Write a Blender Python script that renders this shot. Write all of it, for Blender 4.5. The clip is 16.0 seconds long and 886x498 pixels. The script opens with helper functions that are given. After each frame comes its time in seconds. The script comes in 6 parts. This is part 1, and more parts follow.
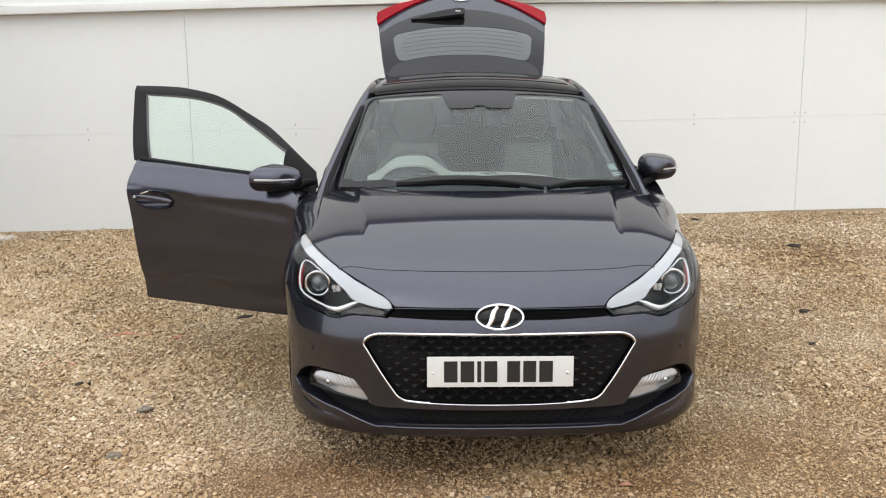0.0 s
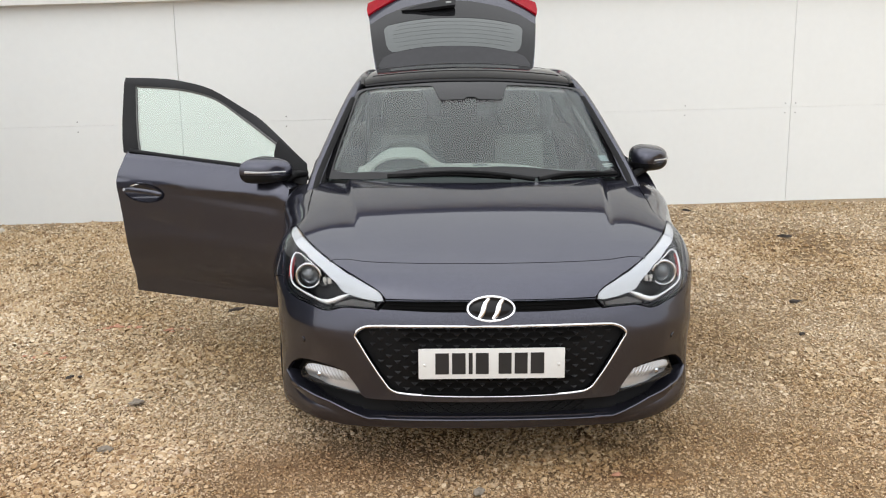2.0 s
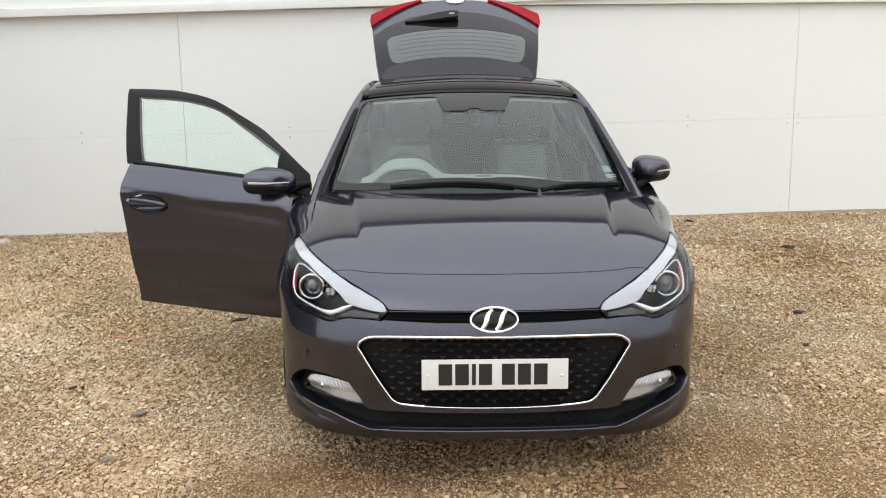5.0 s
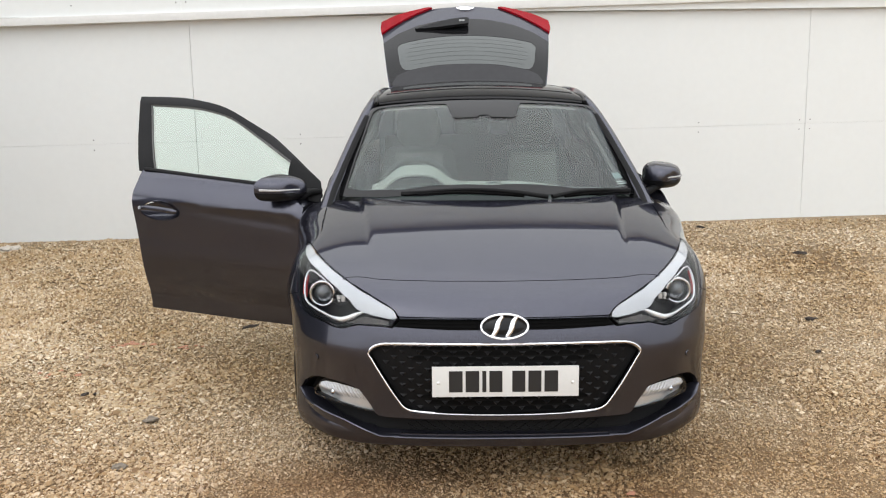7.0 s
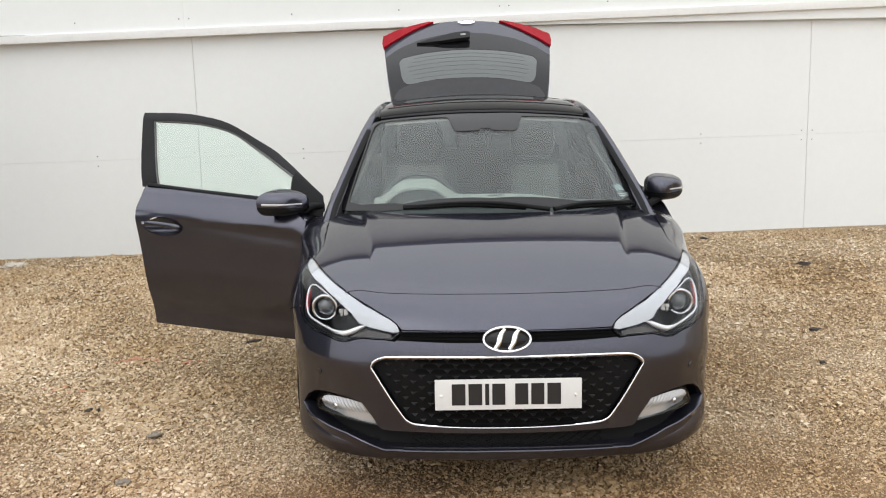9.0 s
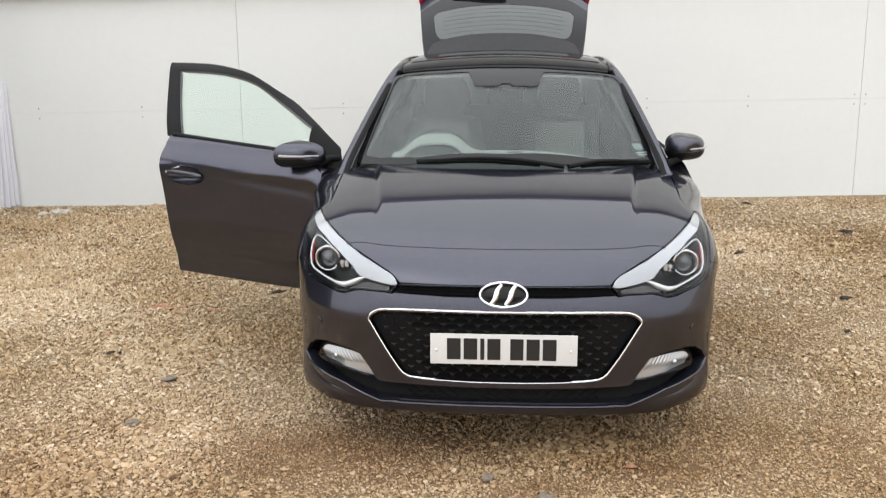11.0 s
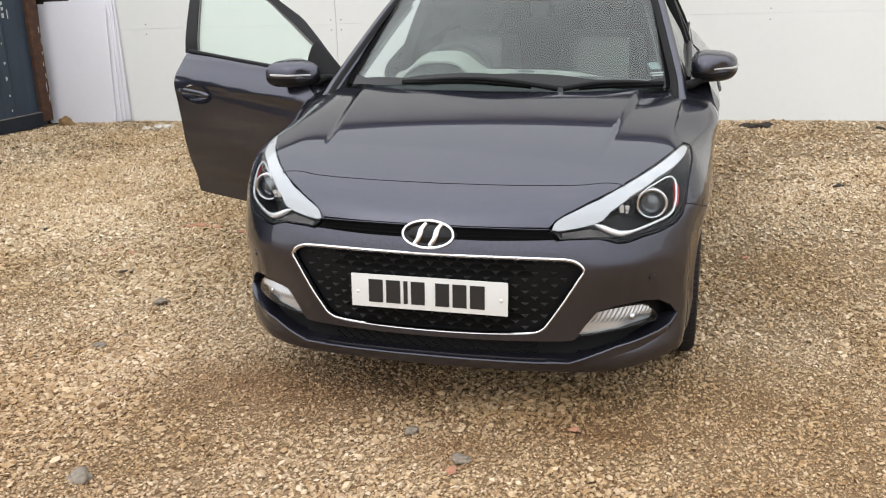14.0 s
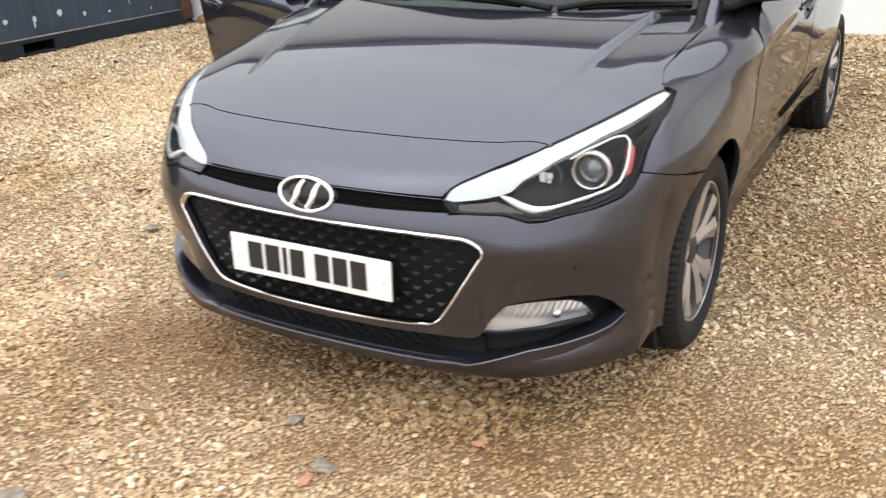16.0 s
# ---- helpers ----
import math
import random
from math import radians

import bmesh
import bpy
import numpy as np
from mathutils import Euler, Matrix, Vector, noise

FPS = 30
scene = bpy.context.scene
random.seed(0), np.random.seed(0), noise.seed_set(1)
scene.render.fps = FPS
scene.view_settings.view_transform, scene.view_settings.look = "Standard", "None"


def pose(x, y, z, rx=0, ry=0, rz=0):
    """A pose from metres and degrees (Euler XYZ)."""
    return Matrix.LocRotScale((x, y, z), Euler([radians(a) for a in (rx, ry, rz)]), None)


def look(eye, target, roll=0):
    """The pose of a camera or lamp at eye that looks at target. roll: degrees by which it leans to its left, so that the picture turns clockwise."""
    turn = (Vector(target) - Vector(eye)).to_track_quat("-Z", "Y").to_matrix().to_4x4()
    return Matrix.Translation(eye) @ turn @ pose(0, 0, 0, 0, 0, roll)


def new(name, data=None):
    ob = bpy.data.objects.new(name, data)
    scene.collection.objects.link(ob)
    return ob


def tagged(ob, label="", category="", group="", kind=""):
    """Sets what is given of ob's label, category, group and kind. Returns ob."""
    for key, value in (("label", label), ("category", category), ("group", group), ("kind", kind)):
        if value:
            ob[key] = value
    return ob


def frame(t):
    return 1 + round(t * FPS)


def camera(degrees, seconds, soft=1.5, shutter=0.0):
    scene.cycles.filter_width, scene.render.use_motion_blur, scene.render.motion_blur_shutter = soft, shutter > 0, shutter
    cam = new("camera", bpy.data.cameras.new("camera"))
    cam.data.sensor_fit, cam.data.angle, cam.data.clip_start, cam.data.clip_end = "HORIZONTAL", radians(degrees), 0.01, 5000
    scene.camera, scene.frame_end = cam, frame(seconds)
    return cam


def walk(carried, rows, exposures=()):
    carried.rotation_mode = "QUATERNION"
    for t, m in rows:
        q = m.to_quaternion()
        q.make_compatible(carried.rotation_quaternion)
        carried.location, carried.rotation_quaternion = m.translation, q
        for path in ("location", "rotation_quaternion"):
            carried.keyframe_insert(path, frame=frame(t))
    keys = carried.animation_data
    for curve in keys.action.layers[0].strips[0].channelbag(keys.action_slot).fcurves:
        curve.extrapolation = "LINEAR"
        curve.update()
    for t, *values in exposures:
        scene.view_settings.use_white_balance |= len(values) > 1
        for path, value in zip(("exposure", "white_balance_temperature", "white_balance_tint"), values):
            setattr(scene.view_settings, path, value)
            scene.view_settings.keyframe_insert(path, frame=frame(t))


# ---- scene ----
cam = camera(50.4, 16.0, soft=1.1, shutter=0.4)
PATH = [
    (0, (-0.251, -3.2, 1.542), (-0.216, -1.239, 1.15), -0.7),
    (0.5, (-0.25, -3.2, 1.542), (-0.221, -1.24, 1.144), -0.8),
    (1, (-0.247, -3.198, 1.543), (-0.202, -1.241, 1.132), -0.8),
    (1.5, (-0.246, -3.198, 1.542), (-0.191, -1.242, 1.129), -0.9),
    (2, (-0.248, -3.196, 1.543), (-0.196, -1.239, 1.133), -0.8),
    (2.5, (-0.248, -3.195, 1.542), (-0.204, -1.238, 1.131), -0.8),
    (3, (-0.248, -3.194, 1.543), (-0.208, -1.236, 1.138), -0.9),
    (3.5, (-0.249, -3.194, 1.542), (-0.207, -1.233, 1.147), -1.0),
    (4, (-0.25, -3.196, 1.542), (-0.201, -1.235, 1.155), -0.9),
    (4.2, (-0.25, -3.196, 1.542), (-0.199, -1.235, 1.156), -0.9),
    (6.3, (-0.247, -3.195, 1.548), (-0.222, -1.235, 1.152), -1.0),
    (6.5, (-0.247, -3.195, 1.548), (-0.224, -1.235, 1.151), -1.1),
    (7, (-0.248, -3.199, 1.548), (-0.224, -1.235, 1.173), -1.0),
    (7.5, (-0.249, -3.203, 1.548), (-0.222, -1.236, 1.183), -0.9),
    (8, (-0.249, -3.204, 1.548), (-0.214, -1.237, 1.187), -0.9),
    (8.5, (-0.248, -3.204, 1.548), (-0.216, -1.234, 1.199), -1.1),
    (8.7, (-0.248, -3.204, 1.548), (-0.219, -1.234, 1.201), -1.3),
    (10.8, (-0.044, -3.22, 1.535), (-0.156, -1.265, 1.132), -0.9),
    (11, (-0.029, -3.199, 1.521), (-0.138, -1.248, 1.093), -0.6),
    (11.5, (0.041, -3.117, 1.515), (-0.122, -1.183, 1.031), -0.7),
    (12, (0.158, -2.985, 1.521), (-0.111, -1.064, 1.033), -1.6),
    (12.5, (0.262, -2.941, 1.521), (-0.052, -1.024, 1.045), -3.0),
    (13, (0.462, -2.917, 1.511), (0.057, -1.022, 1.017), -2.4),
    (13.5, (0.661, -2.878, 1.509), (0.197, -1.019, 0.936), -2.2),
    (14, (0.781, -2.748, 1.491), (0.292, -0.902, 0.898), -1.8),
    (14.5, (0.911, -2.53, 1.498), (0.314, -0.728, 0.871), -2.6),
    (15, (1.124, -2.346, 1.466), (0.302, -0.642, 0.818), -3.7),
    (15.5, (1.331, -2.148, 1.465), (0.408, -0.527, 0.743), -4.1),
    (16, (1.448, -1.832, 1.453), (0.538, -0.23, 0.675), -3.1),
]
walk(cam, [(t, look(eye, target, roll)) for t, eye, target, roll in PATH],
     exposures=[(0, -0.20), (8.7, -0.20), (12, -0.15), (14, -0.11), (15, 0.02), (16, 0.40)])

# World and light: a bright overcast sky.
SUN_UP, SUN_ROUND = 52, 215
world = bpy.data.worlds.new("overcast")
scene.world = world
world.use_nodes = True
wn, wl = world.node_tree.nodes, world.node_tree.links
sky = wn.new("ShaderNodeTexSky")
sky.sky_type = "NISHITA"
sky.sun_disc = False
sky.sun_elevation, sky.sun_rotation = radians(SUN_UP), radians(SUN_ROUND)
sky.air_density, sky.dust_density, sky.ozone_density = 1.0, 4.0, 1.0
grey = wn.new("ShaderNodeHueSaturation")
grey.inputs["Saturation"].default_value = 0.16
veil = wn.new("ShaderNodeMix")
veil.data_type = "RGBA"
veil.inputs[0].default_value = 0.8
veil.inputs[7].default_value = (12.6, 12.8, 13.1, 1)
wl.new(sky.outputs["Color"], grey.inputs["Color"])
wl.new(grey.outputs["Color"], veil.inputs[6])
where, rise, height = wn.new("ShaderNodeTexCoord"), wn.new("ShaderNodeMapRange"), wn.new("ShaderNodeSeparateXYZ")
rise.inputs[1].default_value, rise.inputs[2].default_value, rise.inputs[3].default_value, rise.inputs[4].default_value = 0.0, 1.0, 0.80, 1.36
wl.new(where.outputs["Generated"], height.inputs[0])
wl.new(height.outputs[2], rise.inputs[0])
vault = wn.new("ShaderNodeVectorMath")
vault.operation = "SCALE"
wl.new(veil.outputs[2], vault.inputs[0])
wl.new(rise.outputs[0], vault.inputs["Scale"])
wl.new(vault.outputs[0], wn["Background"].inputs["Color"])
wn["Background"].inputs["Strength"].default_value = 0.15
sun_data = bpy.data.lights.new("sun", "SUN")
sun_data.energy, sun_data.angle, sun_data.color = 0.5, radians(150), (1.0, 0.985, 0.96)
sun = new("sun", sun_data)
sun.rotation_euler = (radians(90 - SUN_UP), 0, radians(180 - SUN_ROUND))


# The car's outer skin: a plan outline and profiles in z, rounded into a top.
def spline(points, per=24):
    p = np.array(points, float)
    p = np.vstack([2 * p[0] - p[1], p, 2 * p[-1] - p[-2]])
    t = np.linspace(0, 1, per, endpoint=False)[:, None]
    out = []
    for a, b, c, d in zip(p[:-3], p[1:-2], p[2:-1], p[3:]):
        out.append(0.5 * (2 * b + (c - a) * t + (2 * a - 5 * b + 4 * c - d) * t**2 + (3 * b - a - 3 * c + d) * t**3))
    return np.vstack([*out, p[-2:-1]])


def curve(points):
    p = spline(points, 16)
    return lambda v: np.interp(v, p[:, 0], p[:, 1])


def step(a, b, v):
    t = np.clip((v - a) / (b - a), 0, 1)
    return t * t * (3 - 2 * t)


PLAN = spline([(-0.25, 0.0), (0, -0.012), (0.25, 0.0), (0.489, 0.045), (0.62, 0.105), (0.70, 0.174), (0.775, 0.27), (0.838, 0.40), (0.874, 0.57),
               (0.886, 0.80), (0.886, 1.2), (0.885, 1.8), (0.882, 2.6), (0.870, 3.2), (0.83, 3.6), (0.77, 3.84), (0.6, 3.97), (0.3, 4.015), (0, 4.02)], 20)[20:]
ARC = np.r_[0, np.cumsum(np.linalg.norm(np.diff(PLAN, axis=0), axis=1))]
TANGENT = np.gradient(PLAN, ARC, axis=0)
TANGENT /= np.linalg.norm(TANGENT, axis=1)[:, None]
NORMAL = np.stack([TANGENT[:, 1], -TANGENT[:, 0]], 1)
NORMAL /= np.linalg.norm(NORMAL, axis=1)[:, None]
BEND = (np.gradient(NORMAL, ARC, axis=0) * TANGENT).sum(1)
BEND = np.convolve(np.r_[BEND[4:0:-1], BEND, BEND[-2:-6:-1]], np.ones(9) / 9, "valid")
FRONT = curve([(0.10, 0.10), (0.15, 0.055), (0.19, 0.02), (0.24, 0.008), (0.30, 0.016), (0.36, 0.010), (0.45, 0.0), (0.54, 0.0), (0.60, 0.006), (0.65, 0.022), (0.70, 0.045), (0.76, 0.08), (0.9, 0.19), (1.2, 0.5)])
SIDE = curve([(0.10, 0.14), (0.17, 0.085), (0.21, 0.055), (0.26, 0.036), (0.30, 0.027), (0.335, 0.0235), (0.36, 0.0225), (0.39, 0.022), (0.45, 0.021), (0.55, 0.017), (0.66, 0.014), (0.74, 0.012), (0.79, 0.009), (0.83, 0.002), (0.848, 0.0), (0.865, 0.004), (0.93, 0.036), (1.0, 0.080), (1.2, 0.20)])
WING = curve([(0.10, 0.14), (0.17, 0.085), (0.21, 0.055), (0.26, 0.030), (0.30, 0.016), (0.335, 0.010), (0.39, 0.018), (0.45, 0.020), (0.55, 0.016), (0.62, 0.013), (0.66, 0.014), (0.70, 0.020), (0.75, 0.034), (0.79, 0.052), (0.827, 0.077), (0.86, 0.112), (0.95, 0.25), (1.2, 0.7)])
CORNER = curve([(0.10, 0.10), (0.15, 0.055), (0.19, 0.022), (0.215, 0.008), (0.245, 0.003), (0.27, 0.010), (0.30, 0.022), (0.34, 0.027), (0.40, 0.023), (0.45, 0.015), (0.50, 0.005), (0.54, 0.0), (0.565, 0.002), (0.60, 0.011), (0.65, 0.026), (0.70, 0.047), (0.76, 0.08), (0.9, 0.19), (1.2, 0.5)])
TUCK = curve([(0.10, 0.12), (0.20, 0.095), (0.25, 0.078), (0.30, 0.066), (0.38, 0.056), (0.42, 0.0445), (0.44, 0.037), (0.46, 0.030), (0.50, 0.0195), (0.55, 0.010), (0.62, 0.0), (0.75, 0.0), (1.3, 0.0)])
MIDLINE = curve([(-0.3, 0.50), (-0.1, 0.63), (0.0, 0.69), (0.06, 0.725), (0.13, 0.758), (0.22, 0.7901), (0.3, 0.8144), (0.38, 0.8373), (0.46, 0.8594), (0.54, 0.8809), (0.62, 0.9008), (0.7, 0.9186), (0.78, 0.9345), (0.86, 0.9492), (0.95, 0.9644), (1.1, 0.986), (1.25, 1.002), (2, 1.06), (5, 1.2)])


ROOFLINE = curve([(0.5, 0.64), (0.7, 0.79), (0.95, 0.955), (1.2, 1.115), (1.45, 1.262), (1.65, 1.365), (1.8, 1.42), (2.0, 1.455), (2.3, 1.473), (2.7, 1.472), (3.1, 1.455), (3.45, 1.42), (3.7, 1.36), (3.9, 1.25), (4.2, 0.9)])


def cabin(p):
    """Below nought inside the cabin's glass and roof."""
    x, y, z = np.abs(p[:, 0]), p[:, 1], p[:, 2]
    front = 1 - step(1.5, 2.0, y)
    top = (z - ROOFLINE(y - 0.17 * front * (x / 0.68) ** 2) + 0.045 * (1 - front) * (x / 0.56) ** 2 + 0.02 * front * (x / 0.6) ** 2) * (1 - 0.2 * front)
    edge = 0.79 - 0.36 * (z - 0.93) - 0.14 * np.clip(z - 1.1, 0, 1) - 0.05 * step(2.6, 3.9, y) - 0.03 * (1 - step(1.0, 1.6, y))
    side = (x - edge) * 0.92
    r = 0.05
    h = np.clip(0.5 + 0.5 * (side - top) / r, 0, 1)
    return top + (side - top) * h + r * h * (1 - h)


def tuck_in(y):
    """How far the lower doors draw in between the two wheel arches."""
    return step(0.98, 1.3, y) * (1 - np.exp(-(((y - 3.4) / 0.45) ** 2)))


def plan_of(x, y):
    """Signed distance to the plan outline and the place along it."""
    x = np.abs(x)
    d2 = (x[:, None] - PLAN[None, :, 0]) ** 2 + (y[:, None] - PLAN[None, :, 1]) ** 2
    k = d2.argmin(1)
    off = np.stack([x, y], 1) - PLAN[k]
    along = (off * TANGENT[k]).sum(1)
    return (off * NORMAL[k]).sum(1) + 0.5 * BEND[k] * along**2, ARC[k] + along


def bonnet_height(x, y):
    x = np.abs(x)
    fold = 0.44 + 0.13 * np.clip(y, 0, 1.2)
    drop = 0.012 * (x / 0.6) ** 2 + 0.5 * np.clip(x - 0.60, 0, 1) ** 2
    outer = step(fold - 0.007, fold + 0.014, x)
    fall = 0.030 * (np.clip(y - 0.34, 0, 1.2) ** 2 / (np.clip(y - 0.34, 0, 1.2) + 0.04))
    return MIDLINE(y) - drop + 0.008 * step(0.1, 0.5, y) - 0.006 * step(0.3, 0.7, y) - outer * fall * (1 - 0.12 * step(fold + 0.03, 0.80, x))


def skin(p):
    """Below nought inside the lower body."""
    x, y, z = p[:, 0], p[:, 1], p[:, 2]
    d, s = plan_of(x, y)
    yc = np.interp(s, ARC, PLAN[:, 1])
    w = step(0.06, 0.50, yc)
    tuck = 0.3 + 0.7 * step(0.75, 1.1, yc)
    c = step(0.40, 0.58, np.abs(s))
    side = d + (1 - w) * ((1 - c) * FRONT(z) + c * CORNER(z)) + w * (WING(z) + (SIDE(z) - WING(z)) * step(0.60, 1.15, yc)) * np.where(z < 0.7, tuck + (1 - tuck) * step(0.5, 0.7, z), 1.0)
    side = side + TUCK(z) * tuck_in(yc)
    top = (z - bonnet_height(x, y)) * 0.95
    r = 0.04
    h = np.clip(0.5 + 0.5 * (side - top) / r, 0, 1)
    return top + (side - top) * h + r * h * (1 - h)


def flank(p):
    """The body side with no top: doors and quarter panels."""
    d, s = plan_of(p[:, 0], p[:, 1])
    return d + SIDE(p[:, 2]) + TUCK(p[:, 2]) * tuck_in(p[:, 1]) + 0.025 * step(0.88, 1.02, p[:, 2]) * step(2.05, 2.35, p[:, 1])


def march(a, way, far, f, steps=60):
    """Where rays from a along way first enter f < 0."""
    lo, hi = np.zeros(len(a)), np.full(len(a), np.nan)
    prev = np.zeros(len(a))
    for t in np.linspace(0, 1, steps) * far:
        inside = f(a + way * t) < 0
        new_hit = inside & np.isnan(hi)
        hi[new_hit], lo[new_hit] = t, prev[new_hit]
        prev[np.isnan(hi)] = t
    ok = ~np.isnan(hi)
    hi = np.where(ok, hi, far)
    lo = np.where(ok, lo, far)
    for _ in range(18):
        mid = (lo + hi) / 2
        inside = f(a + way * mid[:, None]) < 0
        hi, lo = np.where(inside, mid, hi), np.where(inside, lo, mid)
    return a + way * hi[:, None], ok


def on_side(uz, f=None, depth=0.0):
    """Places on the skin for (place along the plan, z)."""
    uz = np.asarray(uz, float)
    sign = np.where(uz[:, 0] < 0, -1.0, 1.0)
    u = np.abs(uz[:, 0])
    c = np.stack([np.interp(u, ARC, PLAN[:, i]) for i in (0, 1)], 1)
    n = np.stack([np.interp(u, ARC, NORMAL[:, i]) for i in (0, 1)], 1)
    n /= np.linalg.norm(n, axis=1)[:, None]
    a = np.c_[c + 0.01 * n, uz[:, 1]]
    p, ok = march(a, np.c_[-n, 0 * u], 0.5, f or skin)
    p[:, 0] *= sign
    return p


def on_top(xy, f=None):
    xy = np.asarray(xy, float)
    a = np.c_[xy, np.full(len(xy), 1.7)]
    return march(a, np.tile([0, 0, -1.0], (len(xy), 1)), 1.5, f or skin, 90)[0]


def slope(p, f=None):
    f, e = f or skin, 8e-3
    if f is flank:
        _, s = plan_of(p[:, 0], p[:, 1])
        y, z = p[:, 1], p[:, 2]
        g = np.stack([np.interp(s, ARC, NORMAL[:, 0]) * np.sign(p[:, 0]), np.interp(s, ARC, NORMAL[:, 1]) + TUCK(z) * (tuck_in(y + e) - tuck_in(y - e)) / (2 * e),
                      (SIDE(z + e) - SIDE(z - e) + tuck_in(y) * (TUCK(z + e) - TUCK(z - e)) + 0.025 * step(2.05, 2.35, y) * (step(0.88, 1.02, z + e) - step(0.88, 1.02, z - e))) / (2 * e)], 1)
    else:
        g = np.stack([(f(p + e * np.eye(3)[i]) - f(p - e * np.eye(3)[i])) / e for i in range(3)], 1)
    return g / np.maximum(np.linalg.norm(g, axis=1), 1e-9)[:, None]


# Materials.
def shader(name):
    m = bpy.data.materials.new(name)
    m.use_nodes = True
    n = m.node_tree.nodes
    return m, n, m.node_tree.links, n["Principled BSDF"]


def noise_node(n, l, scale, detail=4, rough=0.55, space="Object"):
    co = n.new("ShaderNodeTexCoord")
    t = n.new("ShaderNodeTexNoise")
    t.inputs["Scale"].default_value, t.inputs["Detail"].default_value, t.inputs["Roughness"].default_value = scale, detail, rough
    l.new(co.outputs[space], t.inputs["Vector"])
    return t


def ramp(n, l, source, stops):
    r = n.new("ShaderNodeValToRGB")
    e = r.color_ramp.elements
    while len(e) < len(stops):
        e.new(0.5)
    for k, (pos, col) in zip(e, stops):
        k.position, k.color = pos, (*col, 1) if len(col) == 3 else col
    l.new(source, r.inputs[0])
    return r


def mixed(n, l, fac, a, b, kind="MIX"):
    m = n.new("ShaderNodeMix")
    m.data_type, m.blend_type = "RGBA", kind
    for socket, v in ((m.inputs[0], fac), (m.inputs[6], a), (m.inputs[7], b)):
        if isinstance(v, (int, float)):
            socket.default_value = v
        elif isinstance(v, tuple):
            socket.default_value = (*v, 1)
        else:
            l.new(v, socket)
    return m.outputs[2]


def bumped(n, l, bsdf, height, strength, distance=0.01):
    b = n.new("ShaderNodeBump")
    b.inputs["Strength"].default_value, b.inputs["Distance"].default_value = strength, distance
    l.new(height, b.inputs["Height"])
    l.new(b.outputs["Normal"], bsdf.inputs["Normal"])


def plain(name, colour, rough=0.5, metal=0.0, vary=0.12, scale=30, bump=0.0, coat=0.0, spec=0.5):
    m, n, l, b = shader(name)
    big, fine = noise_node(n, l, scale * 0.12), noise_node(n, l, scale, 6)
    dark = tuple(c * (1 - vary) for c in colour)
    light = tuple(min(1, c * (1 + vary)) for c in colour)
    c1 = ramp(n, l, big.outputs[0], [(0.3, dark), (0.7, light)]).outputs[0]
    c2 = ramp(n, l, fine.outputs[0], [(0.3, dark), (0.7, light)]).outputs[0]
    l.new(mixed(n, l, 0.5, c1, c2), b.inputs["Base Color"])
    r = n.new("ShaderNodeMapRange")
    r.inputs[3].default_value, r.inputs[4].default_value = max(0.02, rough * 0.85), min(1, rough * 1.15)
    l.new(fine.outputs[0], r.inputs[0])
    l.new(r.outputs[0], b.inputs["Roughness"])
    b.inputs["Metallic"].default_value = metal
    b.inputs["Coat Weight"].default_value = coat
    b.inputs["Specular IOR Level"].default_value = spec
    if bump:
        bumped(n, l, b, fine.outputs[0], bump, 0.004)
    return m


def car_paint():
    m, n, l, b = shader("grey metallic paint")
    flake = noise_node(n, l, 900, 1)
    dust = noise_node(n, l, 5, 6, 0.6)
    base = ramp(n, l, flake.outputs[0], [(0.35, (0.040, 0.041, 0.055)), (0.7, (0.094, 0.096, 0.128))]).outputs[0]
    film = ramp(n, l, dust.outputs[0], [(0.45, (0, 0, 0)), (0.8, (0.04, 0.04, 0.04))]).outputs[0]
    l.new(mixed(n, l, film, base, (0.22, 0.20, 0.17)), b.inputs["Base Color"])
    b.inputs["Metallic"].default_value = 0.9
    b.inputs["Roughness"].default_value = 0.32
    b.inputs["Specular Tint"].default_value = (0.22, 0.22, 0.24, 1)
    b.inputs["Coat Weight"].default_value = 1.0
    b.inputs["Coat IOR"].default_value = 1.45
    rr = ramp(n, l, dust.outputs[0], [(0.35, (0.014, 0.014, 0.014)), (0.8, (0.034, 0.034, 0.034))]).outputs[0]
    l.new(rr, b.inputs["Coat Roughness"])
    return m


def glass(name, tint, ior=1.5, rough=0.0):
    m, n, l, b = shader(name)
    n.remove(b)
    clear, shine, mix, fr = n.new("ShaderNodeBsdfTransparent"), n.new("ShaderNodeBsdfGlossy"), n.new("ShaderNodeMixShader"), n.new("ShaderNodeLayerWeight")
    clear.inputs[0].default_value = (*tint, 1)
    shine.inputs["Roughness"].default_value = rough
    fr.inputs["Blend"].default_value = 0.5
    fifth, gloss = n.new("ShaderNodeMath"), n.new("ShaderNodeMapRange")
    fifth.operation = "POWER"
    fifth.inputs[1].default_value = 5
    base = ((ior - 1) / (ior + 1)) ** 2
    gloss.inputs[3].default_value, gloss.inputs[4].default_value = base, 1.0
    l.new(fr.outputs["Facing"], fifth.inputs[0])
    l.new(fifth.outputs[0], gloss.inputs[0])
    l.new(gloss.outputs[0], mix.inputs[0])
    l.new(clear.outputs[0], mix.inputs[1])
    l.new(shine.outputs[0], mix.inputs[2])
    l.new(mix.outputs[0], n["Material Output"].inputs[0])
    return m


